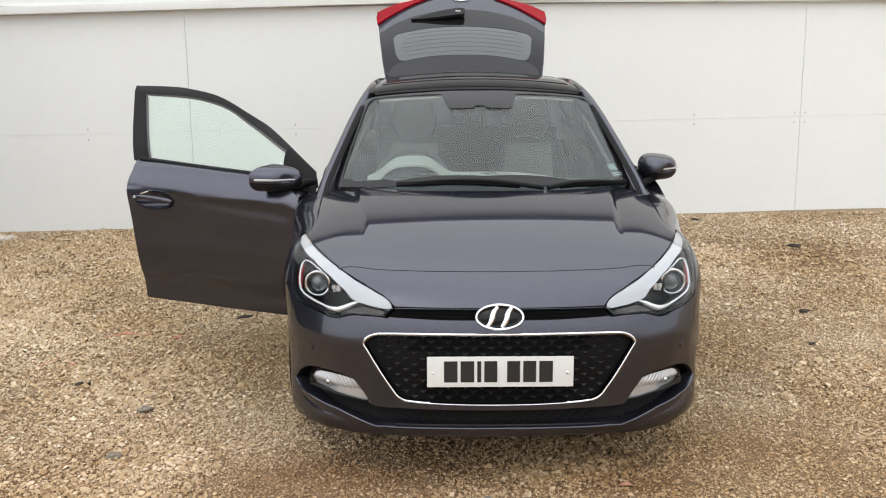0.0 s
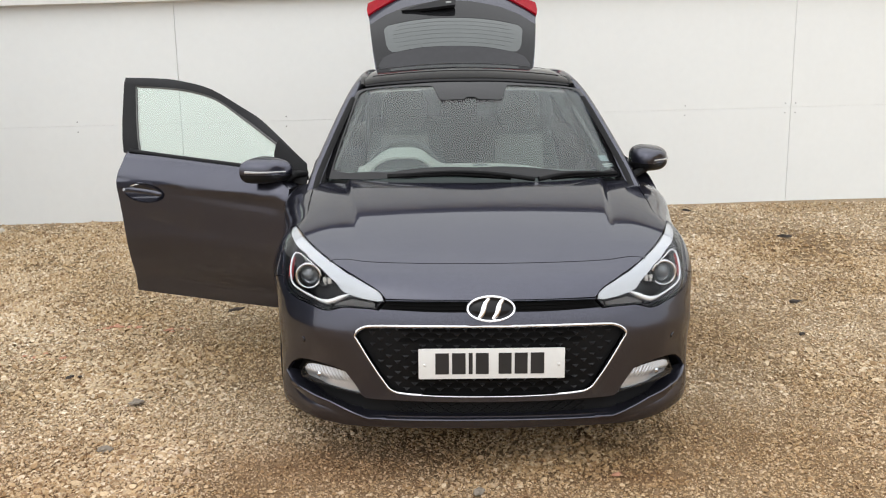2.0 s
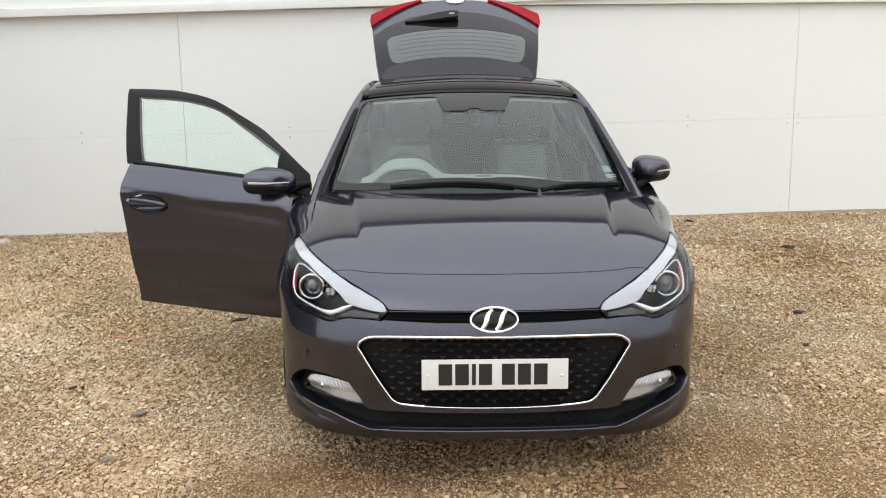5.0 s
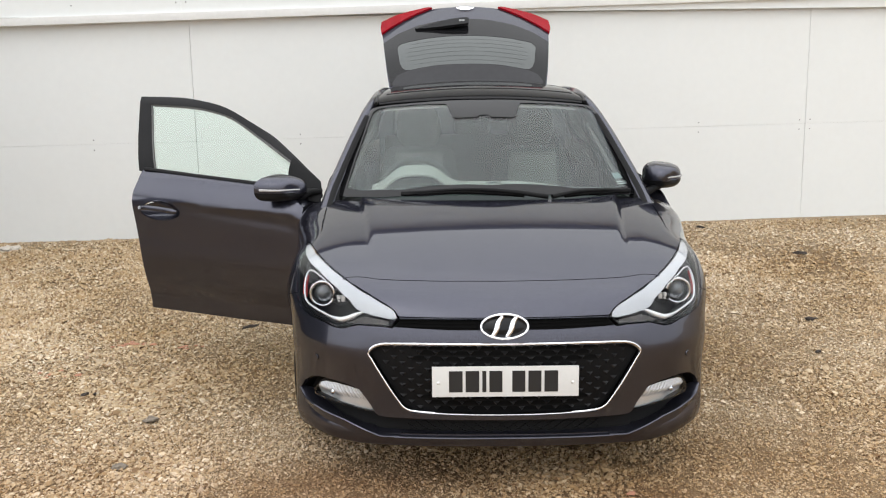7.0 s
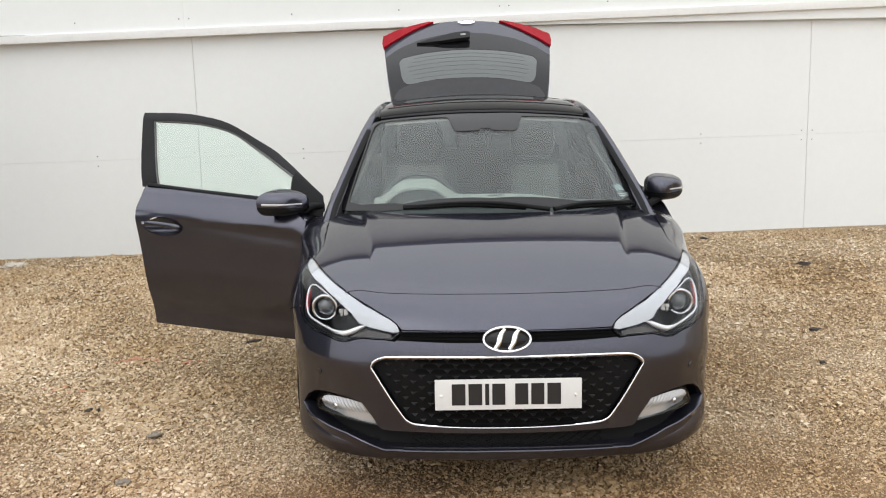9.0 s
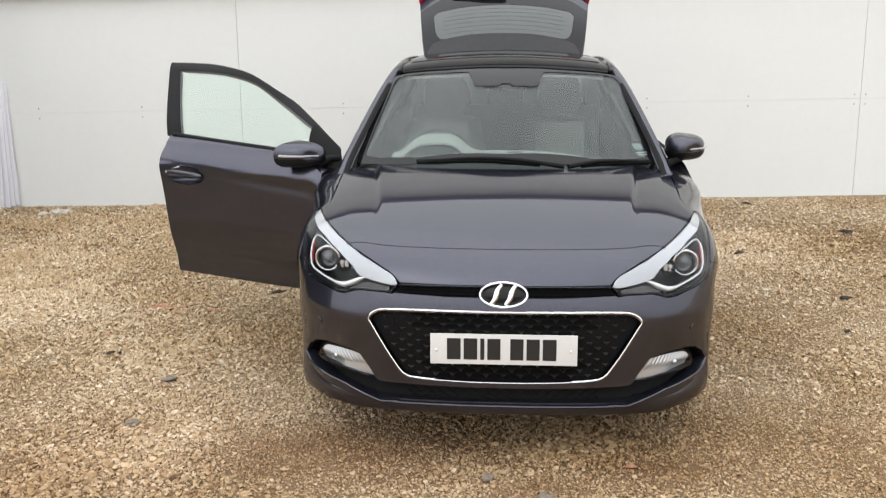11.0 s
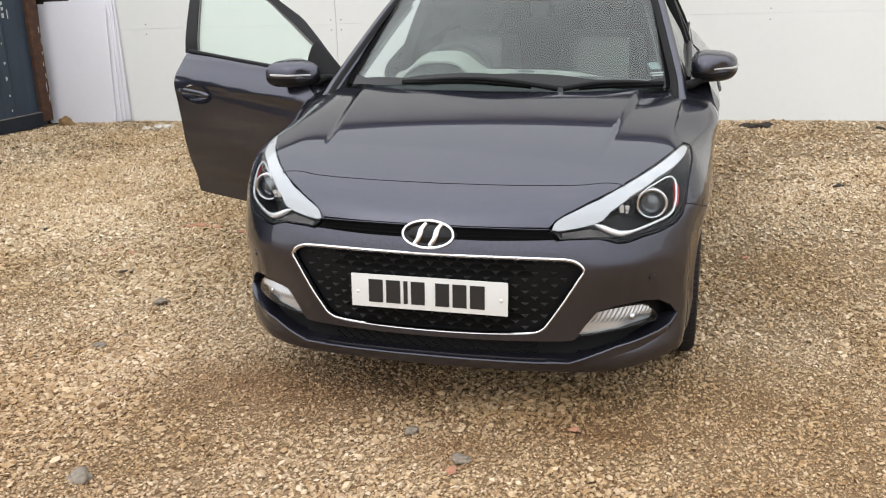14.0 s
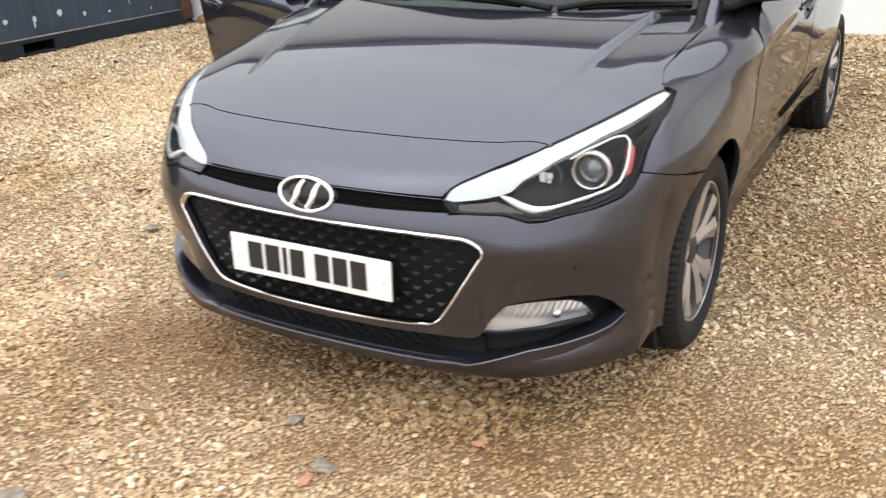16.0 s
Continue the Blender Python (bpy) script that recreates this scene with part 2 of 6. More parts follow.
PAINT = car_paint()
GLOSS_BLACK = plain("gloss black", (0.012, 0.012, 0.013), 0.06, vary=0.2, coat=1.0)
BLACK = plain("black plastic", (0.010, 0.010, 0.0105), 0.6, vary=0.25, scale=120, bump=0.15, spec=0.12)
SATIN_BLACK = plain("satin black trim", (0.012, 0.012, 0.013), 0.38, vary=0.2, scale=90, spec=0.14)
GATE_BLACK = plain("gloss black glass border", (0.010, 0.010, 0.011), 0.08, vary=0.2, spec=0.26)
GRILLE_BLACK = plain("grille black", (0.006, 0.006, 0.0065), 0.55, vary=0.2, spec=0.12)
STUD_GREY = plain("grey-black grille relief", (0.024, 0.024, 0.025), 0.35, vary=0.2, scale=90)
RUBBER = plain("tyre rubber", (0.011, 0.010, 0.010), 0.75, vary=0.4, scale=60, bump=0.3, spec=0.25)
CHROME = plain("chrome", (0.86, 0.86, 0.88), 0.12, metal=1.0, vary=0.03)
ALLOY = plain("machined alloy", (0.56, 0.565, 0.58), 0.30, metal=0.85, vary=0.08, scale=200)
DARK_ALLOY = plain("dark grey alloy", (0.05, 0.05, 0.055), 0.35, metal=0.6, vary=0.15)
LIGHT_GUIDE = plain("white light guide", (0.485, 0.49, 0.50), 0.25, vary=0.02, coat=0.5)
LAMP_BLACK = plain("lamp housing black", (0.010, 0.0102, 0.0105), 0.3, vary=0.3, spec=0.2)
PLATE_WHITE = plain("plate white", (0.70, 0.70, 0.685), 0.35, vary=0.03, scale=60)
PLATE_BLACK = plain("plate black", (0.015, 0.015, 0.016), 0.4)
RED = plain("red lens plastic", (0.28, 0.004, 0.012), 0.2, vary=0.25, scale=60, spec=0.14)
AMBER = plain("amber reflector", (0.42, 0.06, 0.055), 0.25)
WINDSCREEN = glass("windscreen glass", (0.83, 0.885, 0.875), 1.60)
SIDE_GLASS = glass("side window glass", (0.935, 0.995, 0.970), 1.45)
PRIVACY = glass("rear window glass", (0.20, 0.23, 0.22), 1.52)
LENS = glass("clear lens", (0.95, 0.96, 0.97), 1.22)
FABRIC_DARK = plain("dark seat cloth", (0.055, 0.058, 0.058), 0.9, vary=0.25, scale=300, bump=0.2)
FABRIC_LIGHT = plain("light grey seat cloth", (0.19, 0.19, 0.18), 0.9, vary=0.12, scale=300, bump=0.2)
ROOF_BLACK = plain("black roof", (0.010, 0.010, 0.011), 0.06, vary=0.2, spec=0.3)
ROOF_BLACK.node_tree.nodes["Principled BSDF"].inputs["IOR"].default_value = 1.12
FRIT = plain("matt black frit", (0.005, 0.005, 0.005), 0.95, spec=0.05)
BEIGE = plain("beige dashboard plastic", (0.46, 0.445, 0.40), 0.55, vary=0.08, scale=150, bump=0.1)
TRIM_GREY = plain("mid-grey boot trim", (0.30, 0.31, 0.305), 0.85, vary=0.15, scale=120)
HEADLINER = plain("pale headliner cloth", (0.55, 0.54, 0.50), 0.95, vary=0.06, scale=200)
WALL_WHITE = plain("white cladding", (0.81, 0.83, 0.82), 0.42, vary=0.02, scale=14, bump=0.02)
TRIM_WHITE = plain("white flashing", (0.78, 0.78, 0.76), 0.4, vary=0.05, scale=30)
BOARD_WHITE = plain("white sheet plastic", (0.78, 0.78, 0.84), 0.3, vary=0.02, scale=20)
DARK_WOOD = plain("dark brown board", (0.020, 0.015, 0.012), 0.6, vary=0.4, scale=40, bump=0.2)
DARK_RAIL = plain("grimy dark steel", (0.014, 0.018, 0.025), 0.65, spec=0.25, vary=0.4, scale=30, bump=0.2)
RUN_GREY = plain("grey rubber channel", (0.10, 0.102, 0.10), 0.6, vary=0.15, scale=90)
BRIGHT = plain("bright lamp trim", (0.80, 0.80, 0.80), 0.2, metal=0.5, vary=0.04)
STEEL_DOT = plain("grey fixing screw", (0.25, 0.25, 0.25), 0.4, metal=0.7)


# Shaping tools.
def finish(name, verts, faces, mat, parent=None, label="", normals=None, flat=35, mats=()):
    me = bpy.data.meshes.new(name)
    me.from_pydata([tuple(map(float, v)) for v in verts], [], [tuple(map(int, f)) for f in faces])
    me.materials.append(mat)
    for extra in mats:
        me.materials.append(extra)
    me.polygons.foreach_set("use_smooth", [True] * len(me.polygons))
    me.update()
    if normals is not None:
        me.normals_split_custom_set_from_vertices([tuple(map(float, v)) for v in normals])
    elif flat:
        me.set_sharp_from_angle(angle=radians(flat))
    ob = new(name, me)
    if parent:
        ob.parent = parent
    if label:
        tagged(ob, label)
    return ob


def part(name, bm, mat, parent=None, label="", flat=25):
    """One mesh object from a bmesh, under a thing or a part."""
    me = bpy.data.meshes.new(name)
    bmesh.ops.recalc_face_normals(bm, faces=bm.faces)
    bm.to_mesh(me)
    bm.free()
    me.materials.append(mat)
    me.polygons.foreach_set("use_smooth", [True] * len(me.polygons))
    me.set_sharp_from_angle(angle=radians(flat))
    ob = new(name, me)
    if parent:
        ob.parent = parent
    if label:
        tagged(ob, label)
    return ob


def holder(name, parent=None, label="", m=None):
    ob = new(name)
    if m is not None:
        ob.matrix_basis = m
    if parent:
        ob.parent = parent
    if label:
        tagged(ob, label)
    return ob


def box_bm(size, centre=(0, 0, 0), bevel=0.0, turn=None, segments=2, bm=None):
    own = bmesh.new()
    bmesh.ops.create_cube(own, size=1)
    bmesh.ops.scale(own, vec=size, verts=own.verts)
    if bevel:
        bmesh.ops.bevel(own, geom=own.edges[:], offset=bevel, segments=segments, profile=0.7, affect="EDGES")
    m = Matrix.Translation(centre) @ (turn or Matrix())
    bmesh.ops.transform(own, matrix=m, verts=own.verts)
    return own


def soft(poly, rounds=1, closed=True):
    """Cuts the corners of a polygon."""
    p = np.array(poly, float)
    for _ in range(rounds):
        q = np.roll(p, -1, 0)
        out = np.empty((2 * len(p), p.shape[1]))
        out[0::2], out[1::2] = 0.75 * p + 0.25 * q, 0.25 * p + 0.75 * q
        p = out
    return p


def split_edges(poly, gap, closed=True):
    p = np.array(poly, float)
    out = []
    ends = list(zip(p, np.roll(p, -1, 0))) if closed else list(zip(p[:-1], p[1:]))
    for a, b in ends:
        k = max(1, int(np.ceil(np.linalg.norm(b - a) / gap)))
        out += [a + (b - a) * i / k for i in range(k)]
    if not closed:
        out.append(p[-1])
    return np.array(out)


def inside(pts, poly):
    x, y = pts[:, 0], pts[:, 1]
    hit = np.zeros(len(pts), bool)
    for (ax, ay), (bx, by) in zip(poly, np.roll(poly, -1, 0)):
        cross = (ay > y) != (by > y)
        with np.errstate(divide="ignore", invalid="ignore"):
            hit ^= cross & (x < (bx - ax) * (y - ay) / (by - ay) + ax)
    return hit


def tile(outline, holes, gap):
    """Triangles that fill a flat outline with holes."""
    from mathutils.geometry import delaunay_2d_cdt
    loops = [split_edges(p, gap) for p in (outline, *holes)]
    rim = np.vstack(loops)
    lo, hi = rim.min(0), rim.max(0)
    gx, gy = np.meshgrid(np.arange(lo[0], hi[0], gap), np.arange(lo[1], hi[1], gap))
    grid = np.stack([gx.ravel(), gy.ravel()], 1)
    keep = inside(grid, loops[0])
    for h in loops[1:]:
        keep &= ~inside(grid, h)
    grid = grid[keep]
    if len(grid):
        near = np.min(((grid[:, None, :] - rim[None]) ** 2).sum(2), axis=1)
        grid = grid[near > (0.45 * gap) ** 2]
    pts = np.vstack([rim, grid])
    edges, k = [], 0
    for lp in loops:
        n = len(lp)
        edges += [(k + i, k + (i + 1) % n) for i in range(n)]
        k += n
    v, _, tri, _, _, _ = delaunay_2d_cdt([Vector(p) for p in pts], edges, [], 0, 1e-7)
    v = np.array([tuple(p) for p in v])
    tri = np.array([t for t in tri if len(t) == 3])
    mid = v[tri].mean(1)
    keep = inside(mid, loops[0])
    for h in loops[1:]:
        keep &= ~inside(mid, h)
    return v, tri[keep]


def panel(name, outline, lift, f, mat, parent=None, label="", holes=(), gap=0.03, thick=0.012, offset=0.0, wave=None):
    """A plate of some thickness that lies on the skin f, cut to an outline in the plane from which lift() raises it."""
    v2, tri = tile(np.array(outline, float), [np.array(h, float) for h in holes], gap)
    p = lift(v2)
    n = slope(p, f)
    p = p + n * offset
    if wave is not None:
        p = p + n * wave(v2)[:, None]
    a, b, c = p[tri[:, 0]], p[tri[:, 1]], p[tri[:, 2]]
    flip = (np.cross(b - a, c - a) * n[tri].sum(1)).sum(1) < 0
    tri = np.where(flip[:, None], tri[:, ::-1], tri)
    if wave is not None:
        e = 5e-4
        du, dz = (np.clip((wave(v2 + d) - wave(v2 - d)) / (2 * e), -2.5, 2.5)[:, None] for d in (np.array((e, 0.0)), np.array((0.0, e))))
        up = np.array((0.0, 0.0, 1.0))
        girth = np.cross(up, n)
        girth /= np.maximum(np.linalg.norm(girth, axis=1), 1e-6)[:, None]
        n = n - du * girth - dz * (up - n * n[:, 2:])
        n /= np.linalg.norm(n, axis=1)[:, None]
    count = {}
    for t in tri:
        for i in range(3):
            e = (t[i], t[(i + 1) % 3])
            count[e] = count.get(e, 0) + 1
    rim = [e for e in count if (e[1], e[0]) not in count]
    q = p - n * thick
    k = len(p)
    verts, norms, faces = [*p, *q], [*n, *(-n)], [*tri.tolist(), *(tri[:, ::-1] + k).tolist()]
    for i, j in rim:
        out = np.cross(p[j] - p[i], n[i] + n[j])
        out = out / max(np.linalg.norm(out), 1e-9)
        m = len(verts)
        verts += [p[i], q[i], q[j], p[j]]
        norms += [out] * 4
        faces.append((m, m + 1, m + 2, m + 3))
    return finish(name, verts, faces, mat, parent, label, normals=norms)


def sweep(name, path, normals, profile, mat, parent=None, label="", closed=False, scale=None, flat=40):
    """A profile of (across, out) drawn along a path."""
    p, nn = np.array(path, float), np.array(normals, float)
    if nn.ndim == 1:
        nn = np.tile(nn, (len(p), 1))
    t = (np.roll(p, -1, 0) - np.roll(p, 1, 0)) if closed else np.gradient(p, axis=0)
    t /= np.linalg.norm(t, axis=1)[:, None]
    s = np.cross(t, nn)
    s /= np.linalg.norm(s, axis=1)[:, None]
    nn = np.cross(s, t)
    pr = np.array(profile, float)
    k = len(pr)
    sc = np.ones(len(p)) if scale is None else np.array(scale, float)
    verts = (p[:, None] + sc[:, None, None] * (s[:, None] * pr[None, :, :1] + nn[:, None] * pr[None, :, 1:])).reshape(-1, 3)
    faces, m = [], len(p)
    for i in range(m if closed else m - 1):
        for j in range(k):
            a, b = i * k + j, i * k + (j + 1) % k
            c, d = ((i + 1) % m) * k + (j + 1) % k, ((i + 1) % m) * k + j
            faces.append((a, b, c, d))
    if not closed:
        faces += [tuple(range(k))[::-1], tuple((m - 1) * k + j for j in range(k))]
    ob = finish(name, verts, faces, mat, parent, label, flat=flat)
    bm = bmesh.new()
    bm.from_mesh(ob.data)
    bmesh.ops.recalc_face_normals(bm, faces=bm.faces)
    bm.to_mesh(ob.data)
    bm.free()
    return ob


def ring(r, n=12, squash=1.0):
    a = np.linspace(0, 2 * np.pi, n, endpoint=False)
    return np.stack([r * np.cos(a), r * squash * np.sin(a)], 1)


def bead(w, h):
    return [(-w / 2, -0.004), (-w / 2, 0.5 * h), (-0.3 * w, 0.9 * h), (0, h), (0.3 * w, 0.9 * h), (w / 2, 0.5 * h), (w / 2, -0.004)]


def tube(name, path, r, mat, parent=None, label="", closed=False, n=12, scale=None, squash=1.0):
    p = np.array(path, float)
    up = np.array((0.03, 0.02, 1.0)) if abs(np.ptp(p[:, 2])) < 0.8 * np.ptp(p, axis=0).max() else np.array((0.1, 1.0, 0.03))
    return sweep(name, p, up, ring(r, n, squash), mat, parent, label, closed, scale, flat=50)


def skin_line(uz, lift=None, f=None, gap=0.02, closed=False):
    q = split_edges(np.array(uz, float), gap, closed)
    p = (lift or on_side)(q)
    return p, slope(p, f)


def loft(name, rings, mat, parent=None, label="", flat=45):
    """Closed rings of equal count, joined and capped."""
    k = len(rings[0])
    verts = [v for r in rings for v in r]
    faces = []
    for i in range(len(rings) - 1):
        for j in range(k):
            a, b = i * k + j, i * k + (j + 1) % k
            faces.append((a, b, b + k, a + k))
    faces += [tuple(range(k))[::-1], tuple((len(rings) - 1) * k + j for j in range(k))]
    ob = finish(name, verts, faces, mat, parent, label, flat=flat)
    bm = bmesh.new()
    bm.from_mesh(ob.data)
    bmesh.ops.recalc_face_normals(bm, faces=bm.faces)
    bm.to_mesh(ob.data)
    bm.free()
    return ob


def oblong(cx, cy, cz, w, d, n=20, power=4.0, turn=0.0, axis="z"):
    """A rounded-rectangle ring about a centre, square to axis; turn tips it about x."""
    a = np.linspace(0, 2 * np.pi, n, endpoint=False)
    u = np.sign(np.cos(a)) * np.abs(np.cos(a)) ** (2 / power) * w / 2
    v = np.sign(np.sin(a)) * np.abs(np.sin(a)) ** (2 / power) * d / 2
    c, s = math.cos(radians(turn)), math.sin(radians(turn))
    if axis == "z":
        return [(cx + i, cy + j * c, cz + j * s) for i, j in zip(u, v)]
    if axis == "x":
        return [(cx, cy + i, cz + j) for i, j in zip(u, v)]
    return [(cx + i, cy, cz + j) for i, j in zip(u, v)]


def lathe(name, profile, mat, parent=None, label="", n=48, flat=35, shape=None):
    """Profile of (x along the axle, radius) turned about the x axis."""
    pr = np.array(profile, float)
    k = len(pr)
    verts, faces = [], []
    for i in range(n):
        a = 2 * math.pi * i / n
        for j, (x, r) in enumerate(pr):
            if shape:
                r = r + shape(i, j)
            verts.append((x, r * math.cos(a), r * math.sin(a)))
    for i in range(n):
        for j in range(k - 1):
            a, b = i * k + j, i * k + j + 1
            c, d = ((i + 1) % n) * k + j + 1, ((i + 1) % n) * k + j
            faces.append((a, b, c, d))
    ob = finish(name, verts, faces, mat, parent, label, flat=flat)
    bm = bmesh.new()
    bm.from_mesh(ob.data)
    bmesh.ops.remove_doubles(bm, verts=bm.verts, dist=1e-5)
    bmesh.ops.recalc_face_normals(bm, faces=bm.faces)
    bm.to_mesh(ob.data)
    bm.free()
    ob.data.set_sharp_from_angle(angle=radians(flat))
    return ob


# The yard: ground, white wall, container.
def damp_mask(n, l):
    """Reddish damp soil before the bumper, with a ragged edge."""
    co = n.new("ShaderNodeTexCoord")
    nearest = None
    for x, y, w, d, less in ((-0.58, 0.16, 0.50, 0.24, 0.0), (0.10, -0.16, 0.26, 0.15, 0.35), (0.55, 0.01, 0.28, 0.15, 0.35)):
        put, far, add = n.new("ShaderNodeMapping"), n.new("ShaderNodeVectorMath"), n.new("ShaderNodeMath")
        put.inputs["Location"].default_value = (-x / w, -y / d, 0)
        put.inputs["Scale"].default_value = (1 / w, 1 / d, 0)
        l.new(co.outputs["Object"], put.inputs[0])
        far.operation = "LENGTH"
        l.new(put.outputs[0], far.inputs[0])
        add.inputs[1].default_value = less
        l.new(far.outputs["Value"], add.inputs[0])
        if nearest is None:
            nearest = add.outputs[0]
        else:
            low = n.new("ShaderNodeMath")
            low.operation = "SMOOTH_MIN"
            low.inputs[2].default_value = 0.3
            l.new(nearest, low.inputs[0])
            l.new(add.outputs[0], low.inputs[1])
            nearest = low.outputs[0]
    rag = noise_node(n, l, 6, 5, 0.6)
    total = n.new("ShaderNodeMath")
    total.operation = "MULTIPLY_ADD"
    total.inputs[1].default_value = 1.3
    l.new(rag.outputs[0], total.inputs[0])
    l.new(nearest, total.inputs[2])
    return squeeze(n, l, total.outputs[0], 0.9, 2.0, 0.9, 0.0)


def squeeze(n, l, source, a, b, c, d):
    r = n.new("ShaderNodeMapRange")
    for i, v in enumerate((a, b, c, d)):
        r.inputs[i + 1].default_value = v
    l.new(source, r.inputs[0])
    return r.outputs[0]


def tan_side(n, l):
    """Browner soil before the car on its +x side, paler gravel further off."""
    co, sep = n.new("ShaderNodeTexCoord"), n.new("ShaderNodeSeparateXYZ")
    l.new(co.outputs["Object"], sep.inputs[0])
    near = mixed(n, l, squeeze(n, l, sep.outputs[0], -0.4, 0.5, 0.0, 1.0), (1.05, 1.03, 1.04), (0.98, 0.93, 0.87))
    return mixed(n, l, squeeze(n, l, sep.outputs[1], 0.2, 1.1, 0.0, 1.0), near, mixed(n, l, squeeze(n, l, sep.outputs[0], -1.0, 1.2, 0.0, 1.0), (1.09, 1.13, 1.18), (1.10, 1.14, 1.20)))


def open_yard(n, l):
    """Nought on the stretch with loose stones, one on the plain grit beyond."""
    co, put, far = n.new("ShaderNodeTexCoord"), n.new("ShaderNodeMapping"), n.new("ShaderNodeVectorMath")
    put.inputs["Location"].default_value = (0.4 / 5.3, -2.0 / 4.5, 0)
    put.inputs["Scale"].default_value = (1 / 5.3, 1 / 4.5, 0)
    l.new(co.outputs["Object"], put.inputs[0])
    far.operation = "LENGTH"
    l.new(put.outputs[0], far.inputs[0])
    return squeeze(n, l, far.outputs["Value"], 0.85, 1.15, 0.0, 1.0)


def ground_material():
    m, n, l, b = shader("tan gravel ground")
    patch = noise_node(n, l, 0.9, 5, 0.6)
    grit = n.new("ShaderNodeTexVoronoi")
    co = n.new("ShaderNodeTexCoord")
    grit.inputs["Scale"].default_value = 150
    l.new(co.outputs["Object"], grit.inputs["Vector"])
    hue = ramp(n, l, grit.outputs["Color"], [(0.1, (0.145, 0.092, 0.046)), (0.4, (0.240, 0.163, 0.088)), (0.7, (0.335, 0.242, 0.140)), (0.95, (0.50, 0.40, 0.27))]).outputs[0]
    fine = noise_node(n, l, 240, 3)
    soil = ramp(n, l, fine.outputs[0], [(0.3, (0.120, 0.070, 0.030)), (0.7, (0.235, 0.148, 0.072))]).outputs[0]
    where = ramp(n, l, patch.outputs[0], [(0.38, (0, 0, 0)), (0.62, (1, 1, 1))]).outputs[0]
    far = ramp(n, l, grit.outputs["Color"], [(0.1, (0.150, 0.094, 0.045)), (0.4, (0.265, 0.178, 0.094)), (0.7, (0.350, 0.258, 0.150)), (0.95, (0.56, 0.46, 0.33))]).outputs[0]
    damp = mixed(n, l, 1.0, mixed(n, l, open_yard(n, l), mixed(n, l, where, soil, hue), far), mixed(n, l, 1.0, mixed(n, l, damp_mask(n, l), (1, 1, 1), (0.80, 0.67, 0.55)), tan_side(n, l), "MULTIPLY"), "MULTIPLY")
    l.new(damp, b.inputs["Base Color"])
    b.inputs["Roughness"].default_value = 0.9
    h = n.new("ShaderNodeMath")
    h.operation = "SUBTRACT"
    h.inputs[0].default_value = 1
    l.new(grit.outputs["Distance"], h.inputs[1])
    bumped(n, l, b, h.outputs[0], 0.8, 0.008)
    return m


def pebble_material():
    m, n, l, b = shader("tan and cream pebbles")
    g = n.new("ShaderNodeNewGeometry")
    hue = ramp(n, l, g.outputs["Random Per Island"], [(0.0, (0.150, 0.085, 0.042)), (0.16, (0.390, 0.260, 0.140)), (0.40, (0.560, 0.415, 0.250)), (0.58, (0.470, 0.370, 0.255)), (0.74, (0.680, 0.525, 0.350)), (0.90, (0.760, 0.655, 0.515)), (1.0, (0.300, 0.180, 0.105))]).outputs[0]
    speck = noise_node(n, l, 160, 5, 0.65)
    dirt = noise_node(n, l, 0.9, 5, 0.6)
    tone = ramp(n, l, speck.outputs[0], [(0.25, (0.66, 0.64, 0.60)), (0.75, (1.05, 1.05, 1.03))]).outputs[0]
    tan = ramp(n, l, dirt.outputs[0], [(0.36, (0.78, 0.70, 0.57)), (0.62, (1.06, 1.06, 1.06))]).outputs[0]
    damp = mixed(n, l, 1.0, mixed(n, l, damp_mask(n, l), (1, 1, 1), (0.66, 0.55, 0.44)), tan_side(n, l), "MULTIPLY")
    l.new(mixed(n, l, 1.0, mixed(n, l, 1.0, mixed(n, l, 1.0, hue, tone, "MULTIPLY"), tan, "MULTIPLY"), damp, "MULTIPLY"), b.inputs["Base Color"])
    b.inputs["Roughness"].default_value = 0.85
    bumped(n, l, b, speck.outputs[0], 0.4, 0.003)
    return m


GROUND = ground_material()
PEBBLE = pebble_material()


def ground_height(x, y):
    return 0.010 * noise.noise((x * 1.3, y * 1.3, 0.4)) - 0.006


def build_ground():
    xs = np.r_[-300, -80, -25, np.arange(-9, 9.01, 0.18), 25, 80, 300]
    ys = np.r_[-300, -80, -25, np.arange(-6, 9.01, 0.18), 25, 80, 300]
    v = [(x, y, ground_height(x, y)) for y in ys for x in xs]
    w = len(xs)
    f = [(j * w + i, j * w + i + 1, (j + 1) * w + i + 1, (j + 1) * w + i) for j in range(len(ys) - 1) for i in range(w - 1)]
    tagged(finish("ground", v, f, GROUND, flat=0), "tan gravel and sandy soil of the yard", "ground", kind="structure")


